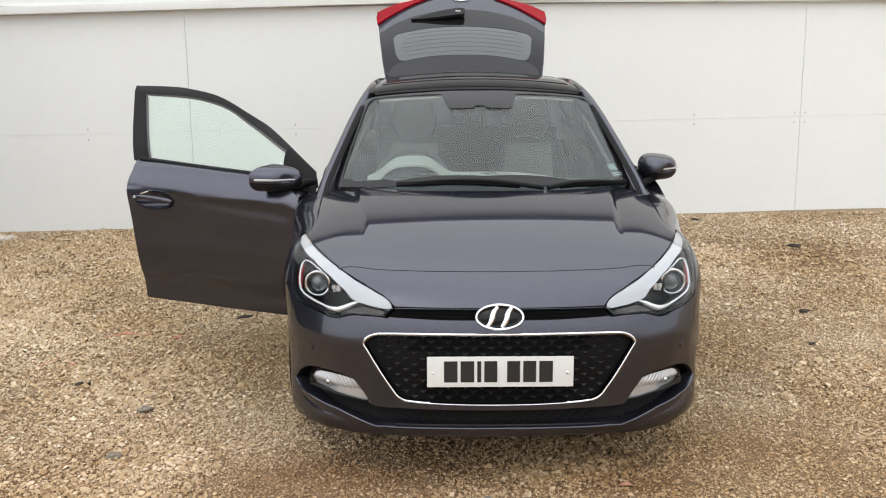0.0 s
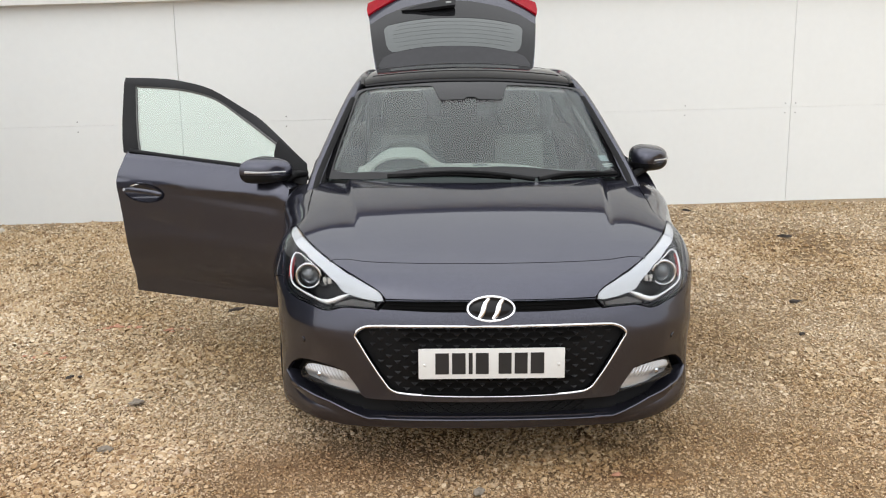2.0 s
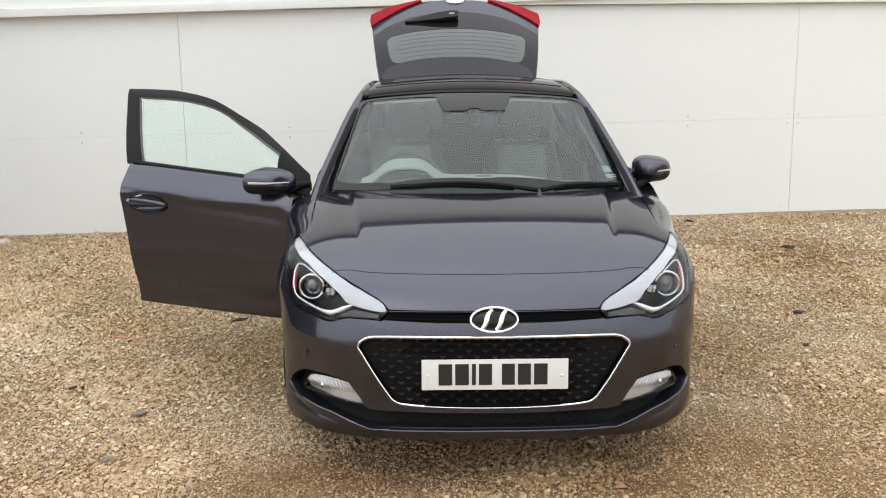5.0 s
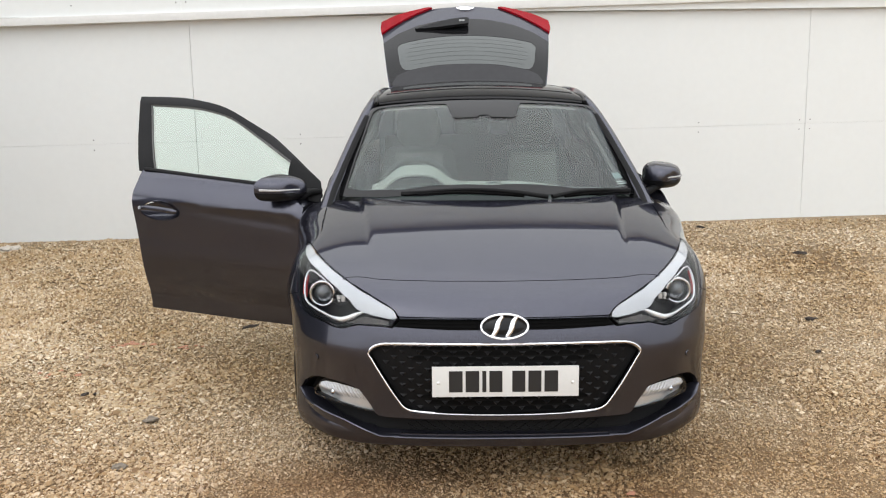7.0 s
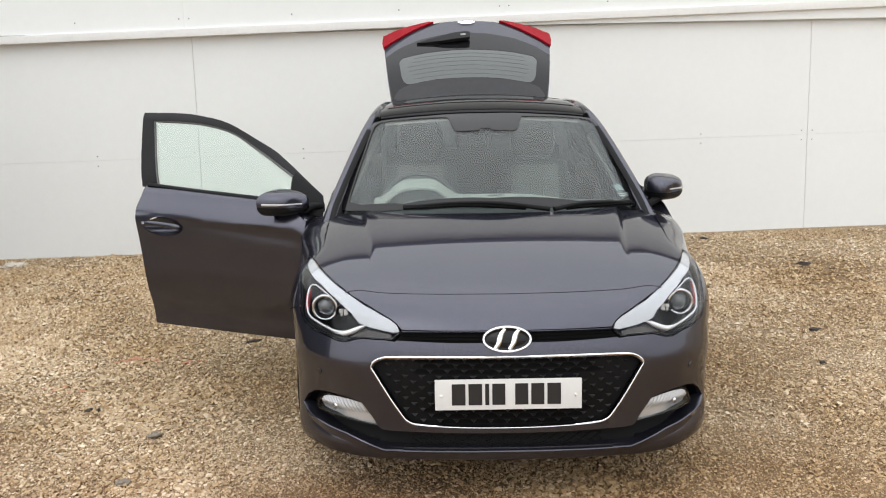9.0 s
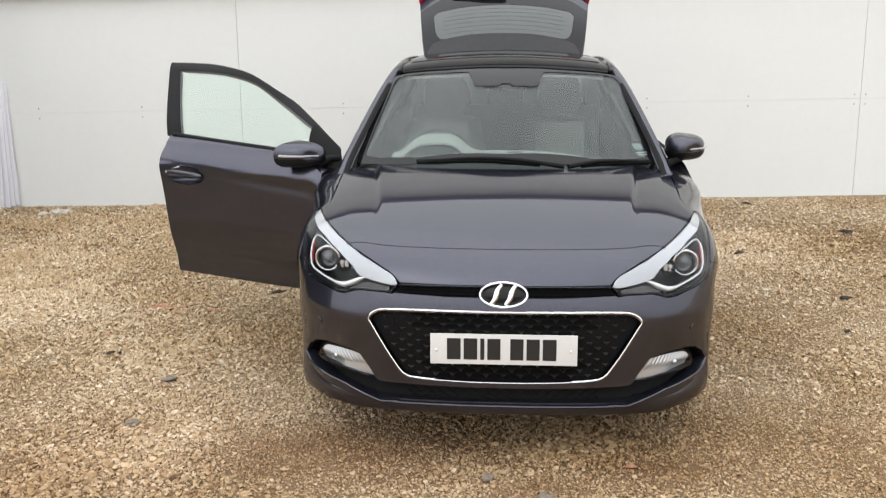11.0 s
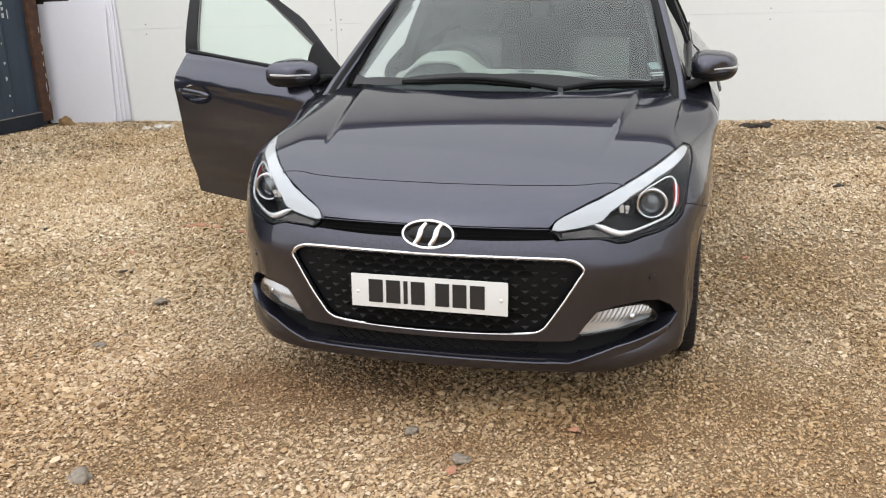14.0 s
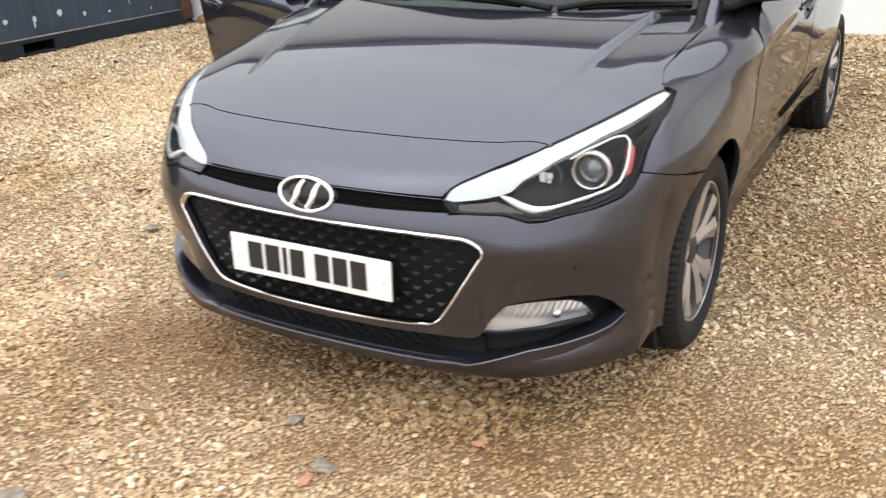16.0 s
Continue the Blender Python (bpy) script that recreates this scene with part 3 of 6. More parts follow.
def build_gravel():
    """Packed angular stones in drifts, with finer grit and lone stones between them."""
    g = np.random.default_rng(5)
    t = (1 + 5**0.5) / 2
    ico = np.array([(-1, t, 0), (1, t, 0), (-1, -t, 0), (1, -t, 0), (0, -1, t), (0, 1, t), (0, -1, -t), (0, 1, -t), (t, 0, -1), (t, 0, 1), (-t, 0, -1), (-t, 0, 1)]) / 1.9
    ico_tri = np.array([(0, 11, 5), (0, 5, 1), (0, 1, 7), (0, 7, 10), (0, 10, 11), (1, 5, 9), (5, 11, 4), (11, 10, 2), (10, 7, 6), (7, 1, 8), (3, 9, 4), (3, 4, 2), (3, 2, 6), (3, 6, 8), (3, 8, 9), (4, 9, 5), (2, 4, 11), (6, 2, 10), (8, 6, 7), (9, 8, 1)])
    octa = np.array([(1, 0, 0), (-1, 0, 0), (0, 1, 0), (0, -1, 0), (0, 0, 1), (0, 0, -1)]) * 1.08
    octa_tri = np.array([(0, 2, 4), (2, 1, 4), (1, 3, 4), (3, 0, 4), (2, 0, 5), (1, 2, 5), (3, 1, 5), (0, 3, 5)])

    def blob(xy, x, y, w, d):
        return np.exp(-(((xy[:, 0] - x) / w) ** 2 + ((xy[:, 1] - y) / d) ** 2))

    def lattice(x0, x1, y0, y1, step):
        """Loosely packed places: a jittered, staggered grid."""
        gx, gy = np.meshgrid(np.arange(x0, x1, step), np.arange(y0, y1, step * 0.87))
        gx = gx + 0.5 * step * (np.arange(gx.shape[0]) % 2)[:, None]
        xy = np.stack([gx.ravel(), gy.ravel()], 1)
        return xy + g.normal(0, 0.26 * step, xy.shape)

    # Stretch of the yard, spacing of stones, spacing of grit, share of grit and lone stones.
    zones = [(-2.62, 2.82, -1.05, 0.9, 0.0130, 0.0092, 0.55), (-2.8, 3.0, 0.9, 2.2, 0.0155, 0.0115, 0.45), (-3.6, 3.6, 2.2, 3.6, 0.0165, 0.016, 0.5), (-5.6, 5.0, 3.6, 6.1, 0.0200, 0.024, 0.3), (-5.95, -2.6, 0.2, 3.6, 0.0175, 0.020, 0.5), (2.8, 4.6, 0.2, 3.6, 0.020, 0.022, 0.4), (-2.62, 2.82, -2.3, -1.05, 0.024, 0.024, 0.35), (-4.9, -2.62, -2.3, 0.2, 0.026, 0.028, 0.35), (2.82, 4.6, -2.3, 0.2, 0.026, 0.028, 0.35)]
    spots, sizes = [], []
    for x0, x1, y0, y1, wide, close, share in zones:
        for kind, step in (("stone", wide), ("grit", close)):
            xy = lattice(x0, x1, y0, y1, step)
            k = len(xy)
            drift = np.array([noise.fractal((x * 0.75, y * 0.75, 3.1), 1.0, 2.0, 3) + 0.35 * noise.noise((x * 4, y * 4, 1.0)) for x, y in xy])
            heap = blob(xy, 0.29, 0.16, 0.20, 0.13)
            drift = 0.42 + 0.9 * drift + 0.55 * blob(xy, -0.2, -0.62, 0.55, 0.40) + 0.45 * blob(xy, -1.5, 0.0, 0.6, 0.9) + 1.1 * heap - 0.8 * blob(xy, 0.58, 0.0, 0.30, 0.15) - 0.6 * blob(xy, 0.10, -0.16, 0.24, 0.13) - 0.5 * blob(xy, -0.85, 0.05, 0.30, 0.2) - 0.9 * blob(xy, -0.60, 0.17, 0.36, 0.18) - 0.28 * np.clip((xy[:, 0] - 0.1) / 0.5, 0, 1)
            drift = np.clip(drift, 0.0, 1.0)
            soil = np.maximum(blob(xy, -0.60, 0.17, 0.36, 0.18), 0.7 * blob(xy, 0.58, 0.0, 0.28, 0.14))
            if kind == "stone":
                keep = g.random(k) < (0.05 if y0 < 0 else 0.12) + 0.88 * drift * (1 - 0.8 * soil)
                r = wide * (0.42 if y0 < -2 else 0.56 if y0 < 0 else 0.60) * (0.72 + 0.36 * drift + 0.15 * heap) * np.exp(g.normal(0, 0.30, k))
            else:
                keep = g.random(k) < share * (1 - 0.55 * drift) * (1 - 0.35 * soil)
                r = close * 0.48 * np.exp(g.normal(0, 0.30, k))
            keep &= (xy[:, 1] < 5.97 + 0.0764 * xy[:, 0]) & (xy[:, 0] > -5.35 + 0.16 * (xy[:, 1] - 5.2))
            keep &= ~((np.abs(xy[:, 0]) < 0.7) & (xy[:, 1] > 1.2) & (xy[:, 1] < 3.9))
            edge = np.minimum.reduce([xy[:, 0] + 6.8, 4.7 - xy[:, 0], xy[:, 1] + 2.4])
            keep &= g.random(k) < np.clip(edge / 0.9, 0, 1)
            spots.append(xy[keep])
            sizes.append(np.clip(r[keep], 0.0026, 0.019))
    xy, r = np.vstack(spots), np.concatenate(sizes)
    ground = np.array([ground_height(x, y) for x, y in xy])
    verts, faces, first = [], [], 0
    large = (r >= 0.0052) & (xy[:, 1] < 2.2) & (xy[:, 1] > -1.15) & (np.abs(xy[:, 0]) < 2.9)
    for shape, tri, pick in ((ico, ico_tri, large), (octa, octa_tri, ~large)):
        p, q, n, low = xy[pick], r[pick], len(shape), ground[pick]
        k = len(p)
        base = shape[None] * (1 + g.uniform(-0.30, 0.26, (k, n, 1)))
        base = base * np.stack([q * g.uniform(0.9, 1.5, k), q * g.uniform(0.8, 1.15, k), q * g.uniform(0.55, 0.95, k)], 1)[:, None]
        a = g.uniform(0, 2 * np.pi, k)
        c, s = np.cos(a)[:, None], np.sin(a)[:, None]
        x, y = base[..., 0] * c - base[..., 1] * s, base[..., 0] * s + base[..., 1] * c
        z = base[..., 2] + g.uniform(-0.35, 0.35, (k, 1)) * x
        verts.append(np.stack([x + p[:, :1], y + p[:, 1:], z + (low + q * g.uniform(0.25, 0.75, k))[:, None]], 2).reshape(-1, 3))
        faces.append((tri[None] + first + n * np.arange(k)[:, None, None]).reshape(-1, 3))
        first += n * k
    v, f = np.vstack(verts), np.vstack(faces)
    me = bpy.data.meshes.new("gravel")
    me.vertices.add(len(v))
    me.vertices.foreach_set("co", v.ravel())
    me.loops.add(f.size)
    me.loops.foreach_set("vertex_index", f.ravel())
    me.polygons.add(len(f))
    me.polygons.foreach_set("loop_start", np.arange(0, f.size, 3))
    me.polygons.foreach_set("use_smooth", np.ones(len(f), bool))
    me.update(calc_edges=True)
    me.materials.append(PEBBLE)
    me.set_sharp_from_angle(angle=radians(32))
    tagged(new("gravel", me), "loose tan, cream and grey gravel stones", "gravel", kind="stuff")


WALL = pose(0, 6.011, 0, 0, 0, 4.37)


def build_wall():
    """Two courses of long white panels with recessed joints, and a proud upper wall over a flashing."""
    wall = tagged(holder("wall_north", m=WALL), "white panel-clad building wall with a flashing ledge", "wall", kind="structure")
    part("core", box_bm((22, 0.2, 4.4), (1, 0.118, 2.19)), plain("joint grey", (0.55, 0.55, 0.54), 0.7), wall)
    joints = [-10.0, -8.46, -2.47, 3.54, 9.54, 12.0]
    for z0, z1 in ((-0.03, 0.9285), (0.930, 2.06)):
        for x0, x1 in zip(joints[:-1], joints[1:]):
            bm = box_bm((x1 - x0 - 0.004, 0.018, z1 - z0), ((x0 + x1) / 2, 0.007, (z0 + z1) / 2))
            for vert in bm.verts:
                vert.co.z += 0.006 * vert.co.x if vert.co.z > 0.5 else 0
            part("panel", bm, WALL_WHITE, wall)
    part("upper_core", box_bm((22, 0.28, 2.3), (1, 0.09, 3.28)), plain("upper joint grey", (0.40, 0.40, 0.39), 0.7), wall)
    upper = [-10.0, -8.52, -5.52, -2.52, 0.47, 3.47, 6.47, 9.47, 12.0]
    for x0, x1 in zip(upper[:-1], upper[1:]):
        part("panel", box_bm((x1 - x0 - 0.0015, 0.016, 2.35), ((x0 + x1) / 2, -0.056, 3.25)), WALL_WHITE, wall)
    bm = box_bm((22, 0.34, 0.072), (1, 0.07, 2.122), 0.006)
    for vert in bm.verts:
        vert.co.z += 0.022 * vert.co.x
    part("flashing", bm, TRIM_WHITE, wall, "white folded metal flashing ledge")
    part("eave", box_bm((22, 0.36, 0.16), (1, 0.08, 4.47), 0.02), TRIM_WHITE, wall)
    part("gutter", box_bm((22, 0.13, 0.12), (1, -0.16, 4.49), 0.02), plain("dark grey gutter", (0.09, 0.09, 0.09), 0.5), wall, "dark grey gutter along the eave")
    screw = None
    for x in (-7.5, -6.5, -5.4, -4.4, -3.42, -2.52, -2.42, -1.49, -0.5, 0.47, 1.45, 2.44, 3.48, 3.59, 4.6, 5.6):
        for z in (0.875, 0.968):
            if screw is None:
                bm = bmesh.new()
                bmesh.ops.create_cone(bm, cap_ends=True, segments=8, radius1=0.007, radius2=0.004, depth=0.006)
                bmesh.ops.rotate(bm, matrix=Matrix.Rotation(radians(90), 3, "X"), verts=bm.verts)
                screw = part("screw", bm, STEEL_DOT, wall)
            else:
                other = new("screw", screw.data)
                other.parent = wall
                screw = other
            screw.location = (x, -0.004, z + 0.006 * x)
    for x in (-7.5, -6.5, -5.57, -5.48, -4.5, -3.5, -2.565, -2.475, -1.53, -0.53, 0.425, 0.515, 1.47, 2.47, 3.425, 3.515, 4.5):
        other = new("screw", screw.data)
        other.parent = wall
        other.location = (x, -0.067, 2.247 + 0.021 * x)
    back = tagged(new("building_roof", None), "low-pitched roof of the white building", "roof", kind="structure")
    back.matrix_basis = WALL
    part("sheet", box_bm((22, 9, 0.1), (1, 4.6, 4.60)), TRIM_WHITE, back)


def container_paint():
    m, n, l, b = shader("dark blue container paint")
    big, rust, spot = noise_node(n, l, 1.6, 6, 0.65), noise_node(n, l, 9, 8, 0.7), noise_node(n, l, 7.5, 2, 0.4)
    base = ramp(n, l, big.outputs[0], [(0.3, (0.013, 0.024, 0.041)), (0.7, (0.028, 0.045, 0.069))]).outputs[0]
    r = ramp(n, l, rust.outputs[0], [(0.62, (0, 0, 0)), (0.74, (0.7, 0.7, 0.7))]).outputs[0]
    l.new(mixed(n, l, r, base, (0.07, 0.045, 0.03)), b.inputs["Base Color"])
    b.inputs["Roughness"].default_value = 0.5
    bumped(n, l, b, rust.outputs[0], 0.2, 0.004)
    return m


def rust_paint():
    m, n, l, b = shader("rusty steel")
    a, c = noise_node(n, l, 14, 8, 0.7), noise_node(n, l, 60, 4)
    hue = ramp(n, l, a.outputs[0], [(0.25, (0.030, 0.016, 0.011)), (0.55, (0.075, 0.034, 0.018)), (0.8, (0.14, 0.065, 0.032))]).outputs[0]
    l.new(hue, b.inputs["Base Color"])
    b.inputs["Roughness"].default_value = 0.85
    bumped(n, l, b, c.outputs[0], 0.5, 0.004)
    return m


def blocks(items):
    """Several plain boxes, each (size, centre), in one mesh."""
    bm = bmesh.new()
    for size, centre in items:
        bmesh.ops.create_cube(bm, size=1, matrix=Matrix.Translation(centre) @ Matrix.Diagonal((*size, 1)))
    return bm


def build_container():
    """Local x runs along the long side, away from the wall; local y points to the yard."""
    blue, rust = container_paint(), rust_paint()
    flake = plain("chipped white paint", (0.46, 0.48, 0.50), 0.7, vary=0.15, scale=40)
    a = Vector((-5.335, 5.33, 0))
    along = (Vector((-5.71, 2.95, 0)) - a).normalized()
    out = Vector((0, 0, 1)).cross(along)
    if out.x < 0:
        out = -out
    m = Matrix((along, out, (0, 0, 1))).transposed().to_4x4()
    m.translation = a
    box = tagged(holder("shipping_container", m=m), "dark blue steel shipping container with rusty post and paint chips", "container")
    # Corrugated side.
    pitch = 0.247
    prof = [(0.09, -0.03)]
    x = 0.165
    while x < 5.85:
        prof += [(x, -0.03), (x + 0.07, -0.03), (x + 0.10, -0.046), (x + 0.217, -0.046)]
        x += pitch
    v = [(px, py, z) for z in (0.145, 2.45) for px, py in prof]
    k = len(prof)
    v += [(px, py - 0.02, z) for z in (0.145, 2.45) for px, py in prof]
    f = [(i, i + 1, k + i + 1, k + i) for i in range(k - 1)] + [(2 * k + i, 3 * k + i, 3 * k + i + 1, 2 * k + i + 1) for i in range(k - 1)]
    finish("side_sheet", v, f, blue, box, flat=25)
    # Lower rail with two forklift pockets cut through it.
    mouths = [(1.515, 1.815), (4.245, 4.545)]
    edges = [0.08, *[x for pair in mouths for x in pair], 5.98]
    solid = [(edges[k], edges[k + 1], 0.018, 0.146) for k in (0, 2, 4)] + [(x0, x1, z0, z1) for x0, x1 in mouths for z0, z1 in ((0.018, 0.030), (0.114, 0.146))]
    part("side_rail", blocks([((x1 - x0, 0.03, z1 - z0), ((x0 + x1) / 2, -0.010, (z0 + z1) / 2)) for x0, x1, z0, z1 in solid]), DARK_RAIL, box, "dark lower side rail")
    part("rail_lip", box_bm((5.9, 0.04, 0.006), (3.03, -0.012, 0.149), 0.002), plain("scuffed rusty edge", (0.20, 0.175, 0.15), 0.8, vary=0.7, scale=9), box, "scuffed pale upper edge of the rail")
    part("top_rail", box_bm((5.9, 0.07, 0.1), (3.03, -0.04, 2.5), 0.006), blue, box)
    part("post", box_bm((0.13, 0.17, 2.45), (0.06, -0.075, 1.28), 0.01), rust, box, "rust-brown corner post")
    part("post", box_bm((0.13, 0.17, 2.45), (6.0, -0.075, 1.28), 0.01), blue, box)
    part("end_wall", box_bm((0.05, 2.3, 2.3), (0.06, -1.25, 1.3)), rust, box)
    part("end_wall", box_bm((0.05, 2.3, 2.3), (6.0, -1.25, 1.3)), blue, box)
    part("roof_sheet", box_bm((5.95, 2.3, 0.03), (3.03, -1.22, 2.53)), blue, box)
    part("far_side", box_bm((5.9, 0.05, 2.3), (3.03, -2.4, 1.3)), blue, box)
    part("floor_frame", box_bm((5.9, 1.9, 0.10), (3.03, -1.42, 0.12)), BLACK, box)
    for x0, x1 in mouths:
        x, w = (x0 + x1) / 2, x1 - x0
        part("fork_pocket", blocks([((w + 0.02, 0.43, 0.006), (x, -0.242, 0.026)), ((w + 0.02, 0.43, 0.006), (x, -0.242, 0.118)), ((0.006, 0.43, 0.09), (x0 - 0.004, -0.242, 0.072)), ((0.006, 0.43, 0.09), (x1 + 0.004, -0.242, 0.072)), ((w, 0.006, 0.09), (x, -0.455, 0.072))]), BLACK, box, "black forklift pocket")
    g = random.Random(4)
    # Round chips in two rows on the outer folds, small ones and a long scrape by the post: along, up, half width, tallness.
    spots = [(0.449 + g.uniform(-0.004, 0.004), z, g.uniform(0.008, 0.013), g.uniform(1.2, 2.2)) for z in (0.212, 0.355, 0.515, 0.657, 0.838, 0.955, 1.31, 1.47)]
    spots += [(0.675 + g.uniform(-0.006, 0.006), 0.25 + 0.045 * k, g.uniform(0.0035, 0.007), g.uniform(3, 6)) for k in range(25) if g.random() < 0.8]
    spots += [(0.90, 0.251, 0.013, 1.0), (1.154, 0.269, 0.017, 1.3), (1.396, 0.309, 0.026, 1.15), (1.642, 0.290, 0.021, 1.4), (1.648, 0.25, 0.008, 4.0), (1.905, 0.309, 0.024, 1.0), (2.155, 0.376, 0.028, 1.15)]
    spots += [(0.917, 0.524, 0.018, 1.15), (1.654, 0.735, 0.024, 1.1), (1.903, 0.667, 0.027, 1.05), (2.16, 0.767, 0.034, 0.85), (2.13, 0.735, 0.009, 1.5)]
    spots += [(0.913 + pitch * k + g.uniform(-0.02, 0.02), z + g.uniform(-0.06, 0.06), g.uniform(0.014, 0.03), g.uniform(0.9, 1.4)) for k in range(6, 19) for z in (0.33, 0.70)]
    chips = []
    for _ in range(4):
        bm = bmesh.new()
        bmesh.ops.create_cone(bm, cap_ends=True, segments=13, radius1=1, radius2=0.9, depth=1)
        bmesh.ops.rotate(bm, matrix=Matrix.Rotation(radians(-90), 3, "X"), verts=bm.verts)
        off = g.uniform(0, 40)
        for vert in bm.verts:
            k = 1 + 0.4 * noise.noise((vert.co.x * 1.1 + off, vert.co.z * 1.1, 0.3)) + g.uniform(-0.14, 0.14)
            vert.co.x, vert.co.z = vert.co.x * k, vert.co.z * k
        chips.append(part("paint_chip", bm, flake, box, "chip of white paint"))
    spots += [(0.012 + g.uniform(-0.008, 0.012), 0.27 + 0.11 * k, 0.005, g.uniform(3, 10)) for k in range(7)]
    for i, (x, z, r, tall) in enumerate(spots):
        if i < 4:
            ob = chips[i]
        else:
            ob = new("paint_chip", chips[i % 4].data)
            ob.parent = box
        d = (x - 0.165) % pitch
        ob.location = (x, 0.0105 if x < 0.1 else -0.0295 if d < 0.078 or d > 0.235 else -0.0445, z)
        ob.scale = (r, 0.004, r * tall)
    for x, z, w, h in [(0.425, 1.15, 0.010, 0.15), (0.40, 1.20, 0.022, 0.045), (0.40, 1.09, 0.024, 0.05), (0.365, 1.20, 0.022, 0.03), (0.362, 1.15, 0.024, 0.03), (0.366, 1.09, 0.026, 0.045), (0.312, 1.10, 0.010, 0.085)]:
        part("stencil_bar", box_bm((w, 0.003, h), (x, -0.0285 if (x - 0.165) % pitch < 0.09 else -0.0445, z)), flake, box, "faded white stencil mark")


def build_sheets():
    """White sheets and one dark board that lean on the wall beside the container."""
    feet = [((-5.44, 5.435), (-4.745, 5.52), 1.16), ((-5.38, 5.475), (-4.705, 5.555), 1.165), ((-5.37, 5.505), (-4.67, 5.585), 1.18), ((-5.36, 5.53), (-4.637, 5.610), 1.17)]
    for k, (a, b, tall) in enumerate(feet):
        a, b = Vector((*a, 0)), Vector((*b, 0))
        w = (b - a).length
        turn = math.degrees(math.atan2(b.y - a.y, b.x - a.x))
        bm = box_bm((w, 0.008, tall), (w / 2, 0, tall / 2), 0.002)
        ob = part("plastic_sheet", bm, BOARD_WHITE)
        lean = 2.2 if k < 2 else 1.2
        ob.matrix_basis = pose(a.x, a.y, 0.004, -lean, 0.9 - 0.75 * k, turn)
        tagged(ob, "white plastic sheet leaning against the wall", "sheet", "sheets leaning on the wall")
    bm = box_bm((0.9, 0.03, 2.42), (-0.45, 0, 1.21), 0.003)
    ob = tagged(part("wooden_board", bm, DARK_WOOD), "dark brown board leaning behind the white sheets", "board")
    ob.matrix_basis = pose(-5.162, 5.597, 0.0, 0, 0, 4.37)


def rubble(name, spot, size, mat, label, category, seed, group=""):
    g = random.Random(seed)
    bm = bmesh.new()
    bmesh.ops.create_icosphere(bm, subdivisions=3, radius=1)
    off = g.uniform(0, 50)
    for vert in bm.verts:
        k = 1 + 0.55 * noise.noise(vert.co * 1.3 + Vector((off, 0, 0))) + 0.2 * noise.noise(vert.co * 3.1 + Vector((0, off, 0)))
        vert.co = Vector((vert.co.x * size[0] * k, vert.co.y * size[1] * k, vert.co.z * size[2] * k))
        vert.co.z = max(vert.co.z, -0.35 * size[2])
    ob = part(name, bm, mat, flat=60)
    ob.matrix_basis = pose(spot[0], spot[1], 0.3 * size[2], 0, 0, g.uniform(0, 360))
    return tagged(ob, label, category, group)


# Places of crushed brick.
CRUMBS = [(-2.006, 2.085), (-1.636, 2.05), (-2.267, 1.57), (-2.05, 2.13)]


def build_rubble():
    g = random.Random(11)
    clay = plain("orange brick", (0.42, 0.205, 0.125), 0.9, vary=0.25, scale=60, bump=0.4)
    stone = plain("grey stone", (0.225, 0.19, 0.15), 0.85, vary=0.5, scale=90, bump=0.6)
    brown = plain("brown rock", (0.25, 0.155, 0.07), 0.95, vary=0.35, scale=25, bump=0.6)
    pale = plain("pale rubble", (0.58, 0.53, 0.46), 0.8, vary=0.15, scale=30, bump=0.4)
    peat = plain("dark soil", (0.045, 0.035, 0.028), 0.95, vary=0.4, scale=50, bump=0.5)
    for i, (x, y, s) in enumerate([(0.136, -0.30, 0.022), (1.101, 1.983, 0.026), (0.47, 0.03, 0.02), *[(a + g.gauss(0, 0.045), b + g.gauss(0, 0.04), g.uniform(0.012, 0.024)) for a, b in CRUMBS for _ in range(6)]]):
        rubble("brick_fragment", (x, y), (s, s * 0.7, s * 0.22), clay, "small orange brick fragment lying in gravel", "brick fragment", 20 + i, "brick fragments")
    for i, (x, y, s) in enumerate([(-0.965, -0.575, 0.045), (-0.49, -0.70, 0.05), (0.148, -0.235, 0.03), (-0.049, -0.084, 0.026), (-1.537, 0.877, 0.032), (-1.515, 0.363, 0.030)]):
        rubble("stone", (x, y), (s, s * 0.7, s * 0.5), stone, "larger grey stone lying in gravel", "stone", 40 + i, "larger grey stones")
    rubble("rock", (-5.19, 5.34), (0.062, 0.05, 0.066), brown, "rough brown rock at the foot of the sheets", "rock", 60)
    for i, (x, y, s) in enumerate([(-4.10, 5.22, 0.075), (-4.04, 5.27, 0.06), (-4.20, 5.17, 0.05)]):
        rubble("rubble_lump", (x, y), (s, s * 0.7, s * 0.5), pale, "pale broken lump of rubble on gravel", "rubble", 70 + i, "pale rubble")
    for i, (x, y, s) in enumerate([(-1.378, 2.442, 0.045), (-1.973, 1.25, 0.026), (-1.93, 1.262, 0.016), (2.069, 2.361, 0.038), (1.848, 1.707, 0.024), (1.40, 5.74, 0.10), (1.28, 5.77, 0.06), (2.36, 5.75, 0.045), (-2.9, 1.9, 0.03), (-4.9, 4.2, 0.03), (-4.6, 3.6, 0.03), (-5.0, 3.3, 0.035), (1.75, 3.6, 0.04), (2.8, 4.4, 0.05)]):
        rubble("soil_clod", (x, y), (s, s * 0.5, s * 0.34), peat, "dark clod of soil on the gravel", "soil", 90 + i, "dark clods")


build_ground()
build_wall()
build_container()
build_sheets()
build_rubble()
build_gravel()


# The car. Its nose points to -y; the driver sits on the -x side.
AXLE_F, AXLE_R, HUB = 0.83, 3.40, 0.305
HINGE, SWING = (-0.875, 1.215), 66


